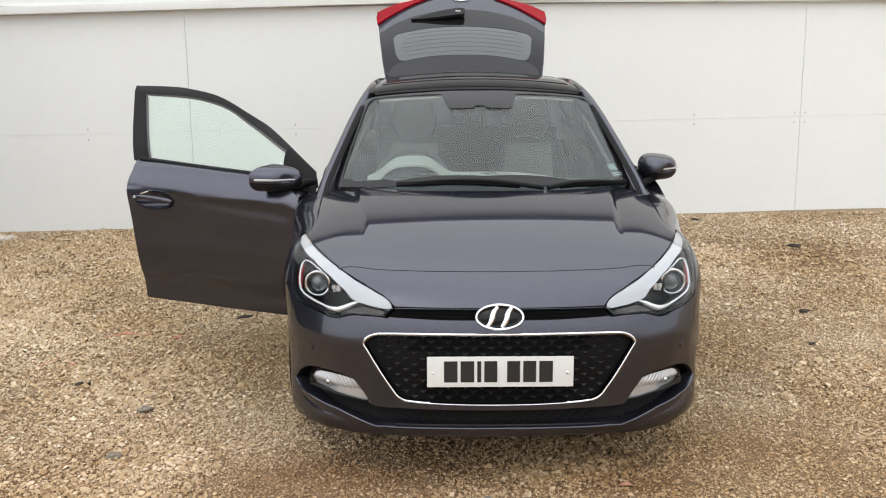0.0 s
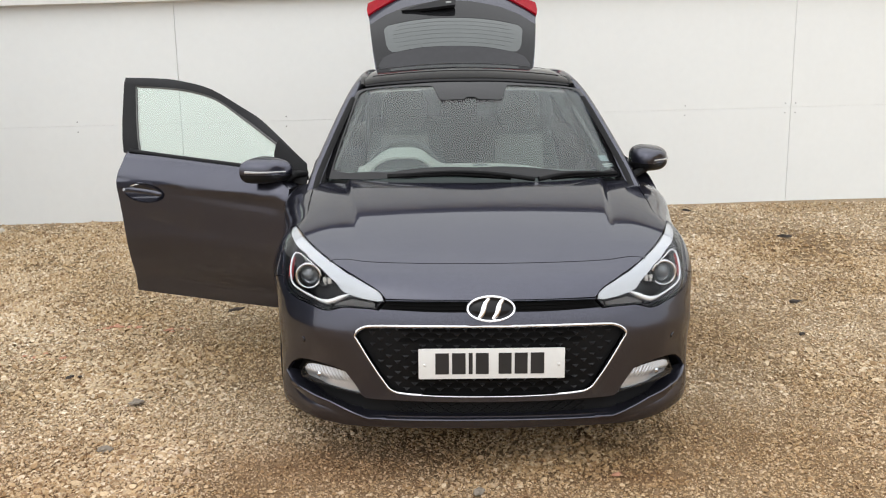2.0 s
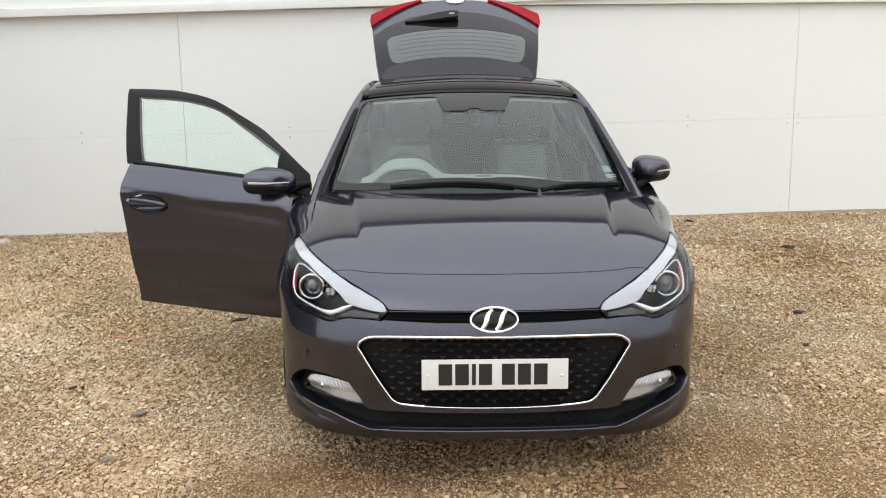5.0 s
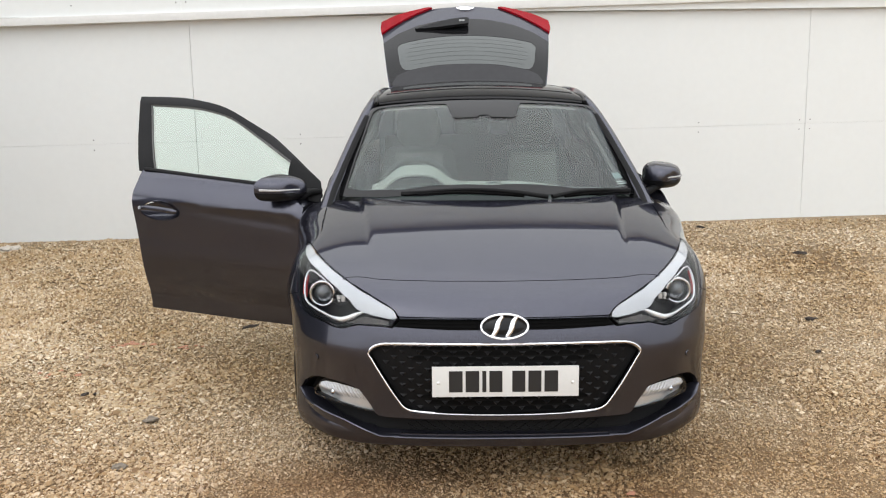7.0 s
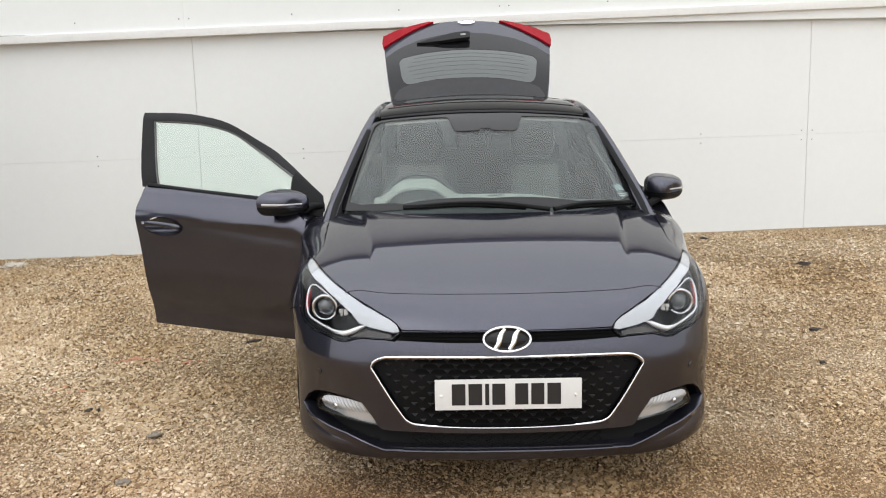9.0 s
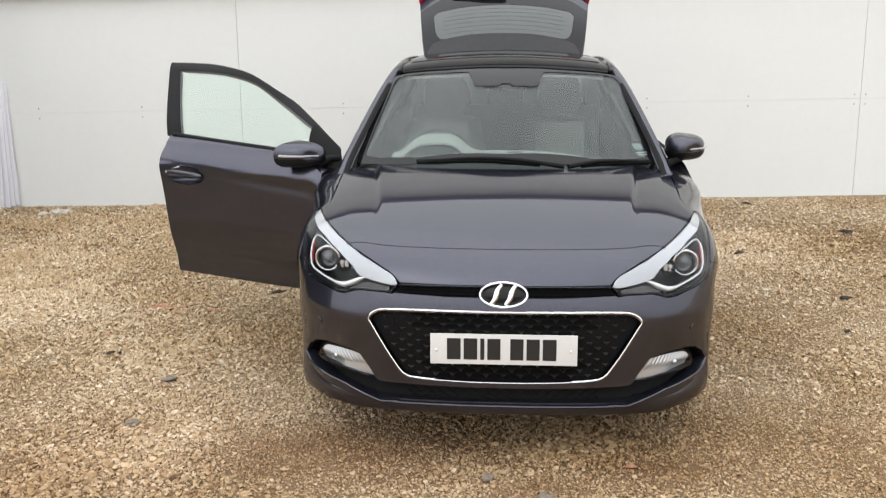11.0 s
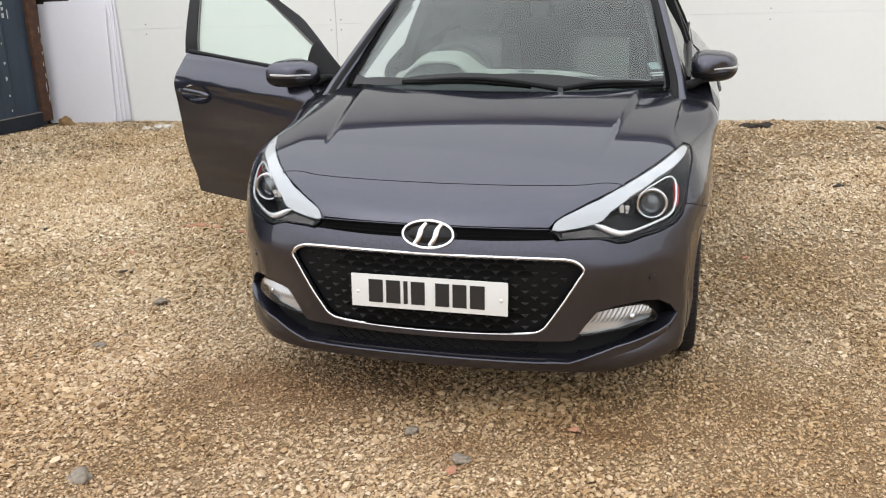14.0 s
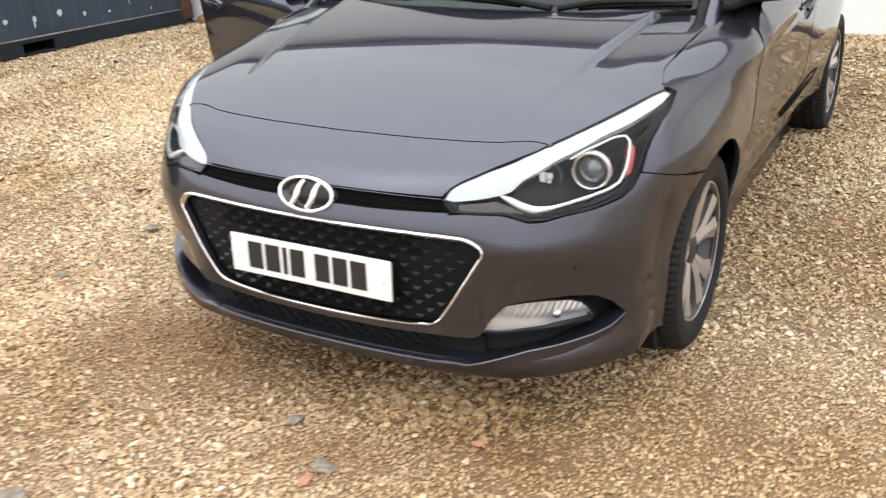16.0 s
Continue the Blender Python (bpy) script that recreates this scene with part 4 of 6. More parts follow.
def along(y):
    """The place along the plan outline for a place along the body side."""
    return np.interp(y, PLAN[len(PLAN) // 6 : -len(PLAN) // 8, 1], ARC[len(PLAN) // 6 : -len(PLAN) // 8])


def both(half):
    """A closed outline from its right half, which runs from the middle's top to its bottom."""
    return list(half) + [(-u, z) for u, z in half[::-1] if abs(u) > 1e-6]


def on_flank(yz, f=None, s=1):
    """Places on the cabin's side for (y, z)."""
    yz = np.asarray(yz, float)
    a = np.stack([np.full(len(yz), 1.2), yz[:, 0], yz[:, 1]], 1)
    p = march(a, np.tile([-1.0, 0, 0], (len(yz), 1)), 1.15, f or cabin, 70)[0]
    p[:, 0] *= s
    return p


def flank_lift(s):
    return lambda yz: on_flank(yz, cabin, s)


def door_lift(uz):
    return on_side(uz, flank)


car = tagged(holder("car", m=pose(0, 0, 0, 0, 0.5, -0.6)), "dark grey metallic hatchback with driver door and tailgate open", "car")

HEAD = [(0.387, 0.674), (0.408, 0.699), (0.436, 0.714), (0.478, 0.7300), (0.520, 0.7440), (0.60, 0.7625), (0.645, 0.7725), (0.70, 0.783), (0.756, 0.794), (0.82, 0.8055), (0.88, 0.8155), (0.97, 0.829), (1.05, 0.839), (1.13, 0.847), (1.195, 0.852), (1.224, 0.846),
        (1.145, 0.826), (1.06, 0.805), (0.995, 0.775), (0.965, 0.748), (0.945, 0.721), (0.925, 0.696), (0.895, 0.671), (0.862, 0.656), (0.78, 0.642), (0.70, 0.637), (0.642, 0.627), (0.608, 0.627), (0.575, 0.638), (0.54, 0.646), (0.443, 0.647), (0.413, 0.646)]
HEAD_TOP = 43
HEAD = spline(HEAD[:15], 3).tolist() + HEAD[15:]


def fair(uz, first, last, rounds=80):
    """Evens out a stretch of an outline where it runs over the top of the skin."""
    p = on_side(uz[first:last])[:, :2]
    for _ in range(rounds):
        p[1:-1] = 0.5 * p[1:-1] + 0.25 * (p[:-2] + p[2:])
    q = on_top(p)
    _, u = plan_of(q[:, 0], q[:, 1])
    return uz[:first] + [[float(a), float(b)] for a, b in zip(u, q[:, 2])] + uz[last:]


HEAD = fair(HEAD, 14, HEAD_TOP)
GRILLE = both([(0, 0.592), (0.25, 0.592), (0.43, 0.587), (0.462, 0.581), (0.485, 0.568), (0.497, 0.549), (0.487, 0.528), (0.385, 0.361), (0.367, 0.340), (0.338, 0.328), (0.15, 0.322), (0, 0.321)])
SLOT = both([(0, 0.6765), (0.2, 0.6765), (0.384, 0.6745), (0.412, 0.645), (0.2, 0.640), (0, 0.640)])
POCKET = [(0.43, 0.325), (0.50, 0.365), (0.569, 0.420), (0.64, 0.435), (0.715, 0.438), (0.79, 0.424), (0.85, 0.392), (0.90, 0.342), (0.872, 0.310), (0.80, 0.292), (0.70, 0.278), (0.60, 0.264), (0.54, 0.250), (0.43, 0.235)]
FOG = [(0.478, 0.317), (0.507, 0.360), (0.545, 0.397), (0.60, 0.405), (0.66, 0.408), (0.72, 0.404), (0.755, 0.392), (0.778, 0.372), (0.797, 0.346), (0.787, 0.334), (0.70, 0.330), (0.615, 0.326), (0.54, 0.320)]
MOUTH = both([(0, 0.306), (0.33, 0.307), (0.43, 0.307), (0.464, 0.309), (0.478, 0.318), (0.50, 0.352), (0.545, 0.404), (0.60, 0.416), (0.66, 0.421), (0.72, 0.421), (0.79, 0.409), (0.845, 0.380), (0.890, 0.336), (0.872, 0.322), (0.80, 0.304), (0.70, 0.290), (0.60, 0.276), (0.54, 0.262), (0.50, 0.252), (0.455, 0.246), (0.40, 0.250), (0.2, 0.254), (0, 0.255)])
POCKET_RIM = [(0.464, 0.309), (0.478, 0.318), (0.50, 0.352), (0.545, 0.404), (0.60, 0.416), (0.66, 0.421), (0.72, 0.421), (0.79, 0.409), (0.845, 0.380), (0.890, 0.336), (0.872, 0.322), (0.80, 0.304), (0.70, 0.290), (0.60, 0.276), (0.54, 0.262), (0.50, 0.252)]
INTAKE = both([(0, 0.306), (0.33, 0.306), (0.43, 0.304), (0.468, 0.296), (0.470, 0.262), (0.40, 0.250), (0.2, 0.254), (0, 0.255)])


def arch_tuck(q):
    """The skin draws in before the wheel."""
    u, z = np.abs(q[:, 0]), q[:, 1]
    return -0.036 * step(0.90, 1.06, u) * (1 - step(0.50, 0.70, z)) * (1 - step(along(0.62), along(0.9), u))


def build_front():
    # Bumper, with openings for the grilles, lamps and slot.
    seam = [(0.0, 0.678), (0.2, 0.678), (0.384, 0.676), (0.384, 0.668), (0.405, 0.640), (0.443, 0.6435), (0.54, 0.6428), (0.572, 0.635), (0.606, 0.624), (0.642, 0.624), (0.70, 0.634), (0.78, 0.6395), (0.864, 0.6535), (0.904, 0.672), (0.935, 0.7025)]
    wheel = [(along(AXLE_F + 0.348 * math.cos(radians(a))), HUB + 0.348 * math.sin(radians(a))) for a in np.linspace(118, 199, 14)]
    half = seam + [(1.00, 0.686), (1.07, 0.666), (wheel[0][0], wheel[0][1])] + wheel + [(along(0.47), 0.205), (0.80, 0.204), (0.55, 0.196), (0.45, 0.200), (0.2, 0.207), (0, 0.208)]
    bumper = panel("bumper", both(half), on_side, skin, PAINT, car, holes=[GRILLE, SLOT, MOUTH], gap=0.022, thick=0.02, wave=arch_tuck)
    # Lip under the intake, with a shelf that runs inwards.
    LIP = [(-0.016, -0.060), (-0.007, 0.004), (-0.004, 0.013), (0.0, 0.0145), (0.005, 0.011), (0.026, 0.001), (0.026, -0.012), (0.006, -0.060)]
    for s in (1, -1):
        q, n = skin_line([(s * u, z) for u, z in [(0.38, 0.242), (0.44, 0.239), (0.452, 0.2395), (0.50, 0.252), (0.55, 0.265), (0.60, 0.277), (0.70, 0.290), (0.78, 0.302), (0.83, 0.316), (0.885, 0.340)]])
        sweep("lip", q, n, [(s * a, b) for a, b in LIP], PAINT, bumper, scale=[1] * (len(q) - 4) + [0.9, 0.7, 0.5, 0.3], flat=25)
    q, n = skin_line([(-0.40, 0.239), (-0.2, 0.243), (0, 0.244), (0.2, 0.243), (0.40, 0.239)])
    sweep("lip", q, n, LIP, PAINT, bumper, flat=25)
    panel("undertray", both([(0, 0.215), (0.45, 0.205), (0.55, 0.20), (0.85, 0.21), (0.85, 0.16), (0.4, 0.16), (0, 0.16)]), on_side, skin, BLACK, bumper, offset=-0.05, gap=0.05, thick=0.01)
    for s in (1, -1):
        p, n = skin_line([(s * 0.735, 0.500), (s * 0.736, 0.500)], gap=1)
        bm = bmesh.new()
        bmesh.ops.create_cone(bm, cap_ends=True, segments=20, radius1=0.011, radius2=0.010, depth=0.006)
        m = Vector(n[0]).to_track_quat("Z", "Y").to_matrix().to_4x4()
        m.translation = Vector(p[0]) + Vector(n[0]) * 0.001
        bmesh.ops.transform(bm, matrix=m, verts=bm.verts)
        part("parking_sensor", bm, PAINT, bumper)
        disc_at(Vector(p[0]) + Vector(n[0]) * 0.0012, n[0], 0.0135, 0.004, "sensor_ring", GLOSS_BLACK, bumper, hole=0.0112)

    # Black sheet behind the openings, its colour standing for the dark of the hollow.
    panel("grille_backing", [(-0.86, 0.70), (0.86, 0.70), (0.86, 0.18), (-0.86, 0.18)], on_side, skin, PLATE_BLACK, car, offset=-0.11, gap=0.05, thick=0.01)

    # Main grille: a dark plate with studs, scalloped cells and a chrome frame.
    inner = [(u * 0.992, 0.457 + (z - 0.457) * 0.985) for u, z in GRILLE]
    grille = panel("grille", inner, on_side, skin, GRILLE_BLACK, car, offset=-0.024, gap=0.03, thick=0.012)
    tagged(grille, "black plastic grille with studs and scalloped cells")
    q, n = skin_line(soft([(u * 0.994, 0.457 + (z - 0.457) * 0.98) for u, z in GRILLE], 1), gap=0.025, closed=True)
    sweep("chrome_frame", q - n * 0.004, n + np.array((0, 0, 0.75)), bead(0.0090, 0.010), CHROME, grille, "chrome grille surround", closed=True)
    # Scales in staggered rows: a small stud at each meeting point, and black plates, coloured as the shade of open
    # cells, above and below the number plate.
    stud = cell = None
    for k, z in enumerate(np.arange(0.3425, 0.584, 0.0213)):
        reach = np.interp(z, [0.33, 0.36, 0.55, 0.58], [0.33, 0.375, 0.478, 0.44])
        for u in np.arange(-0.558, 0.56, 0.031):
            odd = round(u / 0.031) % 2 != k % 2
            if abs(u) > reach - 0.014 or (abs(u) < 0.255 and 0.415 < z < 0.505):
                continue
            cells = abs(u) < np.interp(z, [0.33, 0.58], [0.275, 0.345]) and not 0.412 < z < 0.515
            if odd and not cells:
                continue
            p, n = skin_line([(u, z), (u + 1e-4, z)], gap=1)
            m = Vector(n[0]).to_track_quat("Z", "Y").to_matrix().to_4x4()
            m.translation = Vector(p[0]) - Vector(n[0]) * (0.0225 if odd else 0.0245)
            if odd and cell is None:
                a = np.linspace(0, np.pi, 9)
                top = [(0.026 * math.cos(t), 0.0165 * math.sin(t) ** 0.8 - 0.008) for t in a]
                bm = bmesh.new()
                rim = [bm.verts.new((x, y, 0.0)) for x, y in top]
                bm.faces.new(rim)
                low = [bm.verts.new((x * 1.06, y * 1.08, -0.003)) for x, y in top]
                for i in range(9):
                    bm.faces.new([rim[i], rim[(i + 1) % 9], low[(i + 1) % 9], low[i]])
                cell = ob = part("cell", bm, FRIT, grille, "matt black plate coloured as the shade of an open grille cell")
            elif odd:
                ob = new("cell", cell.data)
                ob.parent = grille
            elif stud is None:
                bm = bmesh.new()
                v = [bm.verts.new(c) for c in [(-0.0135, 0.006, 0), (0.0135, 0.006, 0), (0, -0.009, 0), (0, 0.001, 0.011)]]
                for f in ((0, 1, 3), (1, 2, 3), (2, 0, 3), (2, 1, 0)):
                    bm.faces.new([v[i] for i in f])
                stud = ob = part("stud", bm, STUD_GREY, grille)
            else:
                ob = new("stud", stud.data)
                ob.parent = grille
            ob.matrix_basis = m

    # Lower intake grille.
    lower = panel("intake_grille", [(u * 1.03, 0.278 + (z - 0.278) * 1.25) for u, z in INTAKE], on_side, skin, GRILLE_BLACK, car, "black lower intake grille", offset=-0.034, gap=0.03, thick=0.01)
    for k, z in enumerate((0.264, 0.276, 0.288)):
        us = np.arange(-0.36, 0.361, 0.011)
        q, n = skin_line([(u, z + 0.005 * math.sin(2 * math.pi * u / 0.044 + k * math.pi)) for u in us], gap=0.02)
        sweep("lattice", q - n * 0.034, n, [(-0.0025, -0.002), (-0.0015, 0.006), (0.0015, 0.006), (0.0025, -0.002)], GRILLE_BLACK, lower)

    # Slot between the headlights.
    slot = panel("upper_grille", [(u * 0.99, 0.658 + (z - 0.658) * 0.94) for u, z in SLOT], on_side, skin, FRIT, car, "black strip between the headlights", offset=-0.014, gap=0.03, thick=0.01)
    for s in (1, -1):
        for z in (0.652, 0.664):
            q, n = skin_line([(s * 0.10, z), (s * 0.25, z), (s * 0.385, z - 0.001)])
            sweep("slat", q - n * 0.014, n, [(-0.002, -0.002), (-0.002, 0.004), (0.002, 0.003), (0.002, -0.002)], FRIT, slot)

    # Oval badge with two leaning bars.
    badge = holder("badge", car, "oval chrome badge with two leaning bars", pose(-0.002, 0.010, 0.652, 72, 0, 0))
    a = np.linspace(0, 2 * np.pi, 56, endpoint=False)
    oval = np.stack([0.083 * np.cos(a), 0.043 * np.sin(a), 0.004 - 0.05 * (np.cos(a) * 0.083) ** 2 / 0.083], 1)
    sweep("ring", oval, (0, 0, 1), bead(0.0105, 0.008), CHROME, badge, closed=True)
    v = [(0, 0, 0.005)] + [(0.08 * math.cos(t), 0.041 * math.sin(t), 0.0) for t in a] + [(0.09 * math.cos(t), 0.049 * math.sin(t), -0.012) for t in a]
    k = len(a)
    f = [(0, 1 + i, 1 + (i + 1) % k) for i in range(k)] + [(1 + i, 1 + k + i, 1 + k + (i + 1) % k, 1 + (i + 1) % k) for i in range(k)]
    finish("disc", v, f, GATE_BLACK, badge, flat=60)
    for x in (-0.026, 0.026):
        path = [(x - 0.020 + 0.040 * t + 0.004 * math.sin(math.pi * 2 * t), -0.036 + 0.072 * t, 0.004) for t in np.linspace(0, 1, 9)]
        sweep("bar", path, (0, 0, 1), bead(0.0155, 0.006), CHROME, badge, scale=[0.7, 0.85, 1.0, 1.1, 1.15, 1.1, 1.0, 0.85, 0.7])

    # Number plate with plain bars.
    plate = part("number_plate", box_bm((0.52, 0.006, 0.111), (0, -0.016, 0.459), 0.0025, Matrix.Rotation(radians(-2), 4, "X")), PLATE_WHITE, car, "white number plate with black bars")
    x = -0.2
    for w in (0.048, 0.048, 0.014, 0.046):
        part("plate_bar", box_bm((w, 0.002, 0.077), (x + w / 2, -0.0195, 0.460), turn=Matrix.Rotation(radians(-2), 4, "X")), PLATE_BLACK, plate)
        x += w + 0.011
    x += 0.024
    for w in (0.046, 0.046, 0.048):
        part("plate_bar", box_bm((w, 0.002, 0.077), (x + w / 2, -0.0195, 0.460), turn=Matrix.Rotation(radians(-2), 4, "X")), PLATE_BLACK, plate)
        x += w + 0.011
    part("plate_bar", box_bm((0.085, 0.002, 0.005), (0.0, -0.0177, 0.4095)), STEEL_DOT, plate)
    for x in (-0.238, 0.238):
        bm = bmesh.new()
        bmesh.ops.create_uvsphere(bm, u_segments=12, v_segments=8, radius=0.006)
        bmesh.ops.translate(bm, vec=(x, -0.019, 0.455), verts=bm.verts)
        part("screw_cap", bm, PLATE_WHITE, plate)
    part("plate_holder", box_bm((0.515, 0.02, 0.10), (0, -0.003, 0.457), 0.003), BLACK, plate)


def disc_at(p, n, r, depth, name, mat, parent, label="", dome=0.0, hole=0.0):
    """A ring, disc or dome that faces n."""
    seg, rings = 32, 6
    m = Vector(n).to_track_quat("Z", "Y").to_matrix().to_4x4()
    m.translation = Vector(p)
    v, f = [], []
    radii = np.linspace(hole, r, rings) if hole else np.linspace(0.02 * r, r, rings)
    for q in radii:
        h = dome * (1 - (q / r) ** 2)
        v += [(q * math.cos(t), q * math.sin(t), h) for t in np.linspace(0, 2 * np.pi, seg, endpoint=False)]
    v += [(r * math.cos(t), r * math.sin(t), -depth) for t in np.linspace(0, 2 * np.pi, seg, endpoint=False)]
    for k in range(rings):
        f += [(k * seg + i, (k + 1) * seg + i, (k + 1) * seg + (i + 1) % seg, k * seg + (i + 1) % seg) for i in range(seg)]
    if hole:
        b = len(v)
        v += [(hole * math.cos(t), hole * math.sin(t), -depth) for t in np.linspace(0, 2 * np.pi, seg, endpoint=False)]
        f += [(i, (i + 1) % seg, b + (i + 1) % seg, b + i) for i in range(seg)]
    else:
        f.append(tuple(range(seg)))
    v = [tuple(m @ Vector(c)) for c in v]
    return finish(name, v, f, mat, parent, label, flat=40)


def build_headlight(s):
    lamp = panel("headlight", [(s * u, z) for u, z in HEAD], on_side, skin, LENS, car, "clear headlight with white light guide and projector", gap=0.022, thick=0.004)
    shrink = [(s * (u + (0.86 - u) * 0.02), z + (0.71 - z) * 0.05) for u, z in HEAD]
    panel("housing", shrink, on_side, skin, LAMP_BLACK, lamp, offset=-0.10, gap=0.03, thick=0.01)
    q, n = skin_line(shrink, gap=0.02, closed=True)
    sweep("side_wall", q - n * 0.028, n, [(-0.002, -0.072), (-0.002, 0.018), (0.002, 0.018), (0.002, -0.072)], LAMP_BLACK, lamp, closed=True)
    guide = [(0.394, 0.675)] + [(u, z - 0.0012) for u, z in HEAD[2:HEAD_TOP]] + [(1.200, 0.8445),
             (1.12, 0.8345), (1.03, 0.824), (0.92, 0.807), (0.86, 0.797), (0.765, 0.774), (0.69, 0.755), (0.645, 0.741), (0.60, 0.722), (0.565, 0.697), (0.528, 0.688), (0.478, 0.679), (0.415, 0.671)]
    panel("light_guide", [(s * u, z) for u, z in guide], on_side, skin, LIGHT_GUIDE, lamp, "white daytime light guide", offset=-0.0045, gap=0.022, thick=0.02)
    strip = [(0.535, 0.690), (0.562, 0.679), (0.59, 0.666), (0.622, 0.655), (0.66, 0.656), (0.71, 0.662), (0.775, 0.671), (0.84, 0.681), (0.875, 0.693), (0.900, 0.718), (0.922, 0.755), (0.937, 0.783), (0.932, 0.795), (0.90, 0.796), (0.80, 0.778), (0.745, 0.762)]
    q, n = skin_line([(s * u, z) for u, z in strip], gap=0.015)
    sweep("chrome_strip", q - n * 0.014, n, bead(0.022, 0.014), BRIGHT, lamp, "bright strip round the projector", scale=list(np.interp(np.linspace(0, 1, len(q)), [0, 0.05, 0.15, 0.25, 0.6, 0.9, 1], [0.3, 0.8, 0.9, 0.42, 0.30, 0.25, 0.2])))
    ind = [(0.425, 0.665), (0.52, 0.676), (0.56, 0.665), (0.60, 0.646), (0.565, 0.650), (0.50, 0.651), (0.43, 0.651)]
    panel("indicator", [(s * u, z) for u, z in ind], on_side, skin, plain("indicator reflector", (0.11, 0.10, 0.095), 0.2, metal=0.9, vary=0.55, scale=150), lamp, "fluted indicator reflector", offset=-0.020, gap=0.0045, thick=0.008, wave=lambda q: 0.005 * np.abs(np.sin(q[:, 0] * 260)))
    side = [(0.890, 0.698), (0.915, 0.700), (0.950, 0.765), (0.937, 0.782), (0.925, 0.765)]
    panel("side_reflector", [(s * u, z) for u, z in side], on_side, skin, AMBER, lamp, "reddish side reflector", offset=-0.018, gap=0.015, thick=0.008)
    lower = [(0.62, 0.640), (0.70, 0.645), (0.78, 0.651), (0.855, 0.665), (0.895, 0.685), (0.915, 0.706), (0.898, 0.700), (0.875, 0.680), (0.84, 0.670), (0.775, 0.660), (0.69, 0.652), (0.63, 0.646)]
    panel("lower_trim", [(s * u, z) for u, z in lower], on_side, skin, SATIN_BLACK, lamp, offset=-0.012, gap=0.02, thick=0.006)
    # Lenses aim forwards.
    aim = np.array((0.12 * s, -0.97, 0.05))
    c = np.array((s * 0.674, 0.288, 0.713))
    a = np.linspace(0, 2 * np.pi, 40, endpoint=False)
    side, up = np.cross(aim, (0, 0, 1.0)), np.array((0, 0.05, 1.0))
    side = side / np.linalg.norm(side)
    sweep("bezel_ring", c + 0.046 * (np.cos(a)[:, None] * side + np.sin(a)[:, None] * up), aim, bead(0.012, 0.013), CHROME, lamp, "chrome projector bezel", closed=True)
    disc_at(c - aim * 0.004, aim, 0.041, 0.03, "bezel_ring", LAMP_BLACK, lamp, hole=0.033)
    disc_at(c - aim * 0.006, aim, 0.034, 0.01, "projector_lens", plain("smoked lens", (0.06, 0.065, 0.07), 0.03, vary=0.1, coat=1.0, spec=0.9), lamp, "glassy round projector lens", dome=0.016)
    c2 = np.array((s * 0.597, 0.200, 0.715))
    disc_at(c2, aim, 0.030, 0.02, "main_beam_bowl", LAMP_BLACK, lamp, "dark main-beam bowl", dome=-0.02)
    for x, z, w, h in ((-0.010, 0.002, 0.014, 0.024), (0.007, 0.006, 0.013, 0.014), (0.006, -0.008, 0.008, 0.008)):
        part("facet", box_bm((w, 0.010, h), (c2[0] + s * x, c2[1] - 0.012 + 0.1 * x, c2[2] + z), 0.002), BRIGHT, lamp, "bright reflector facet")


def build_fog(s):
    hollow = panel("fog_recess", [(s * u, z) for u, z in POCKET], on_side, skin, GRILLE_BLACK, car, "black fog lamp recess", offset=-0.05, gap=0.03, thick=0.01)
    q, n = skin_line([(s * u, z) for u, z in POCKET_RIM], gap=0.02)
    sweep("recess_wall", q - n * 0.028, n, [(-0.002, -0.028), (-0.002, 0.012), (0.002, 0.012), (0.002, -0.028)], GRILLE_BLACK, hollow)
    lamp = panel("fog_lamp", [(s * u, z) for u, z in FOG], on_side, skin, LENS, car, "clear fluted fog lamp", offset=-0.006, gap=0.02, thick=0.004)
    refl = plain("fog reflector", (0.80, 0.80, 0.81), 0.16, metal=0.6, vary=0.12, scale=60)
    panel("reflector", [(s * (u + (0.66 - u) * 0.03), z + (0.365 - z) * 0.05) for u, z in FOG], on_side, skin, refl, lamp, "bright fluted reflector", offset=-0.024, gap=0.0040, thick=0.006,
          wave=lambda q: 0.010 * np.abs(np.sin(np.abs(q[:, 0]) * 175 - q[:, 1] * 90)) * step(0.345, 0.372, q[:, 1] + 0.05 * (np.abs(q[:, 0]) - 0.65)) - 0.012 * step(0.63, 0.70, np.abs(q[:, 0])) * (1 - step(0.345, 0.375, q[:, 1])))
    p, n = skin_line([(s * 0.690, 0.362), (s * 0.6901, 0.362)], gap=1)
    disc_at(p[0] - n[0] * 0.016, n[0], 0.011, 0.012, "bulb_shield", CHROME, lamp, "chrome bulb shield", dome=0.006)
    q, n = skin_line([(s * u, z) for u, z in FOG], gap=0.02, closed=True)
    sweep("gasket", q - n * 0.016, n, [(-0.003, -0.02), (-0.003, 0.004), (0.003, 0.004), (0.003, -0.02)], SATIN_BLACK, lamp, closed=True)


NOSE = [(float(x), float(y)) for x, y in spline([(0.0, 0.182), (0.2, 0.188), (0.307, 0.196), (0.378, 0.203), (0.46, 0.216), (0.53, 0.236), (0.592, 0.234)], 6)]
BONNET_SIDE = [(0.7468, 0.606), (0.7228, 0.70), (0.7300, 0.88), (0.7375, 1.04), (0.7410, 1.165)]


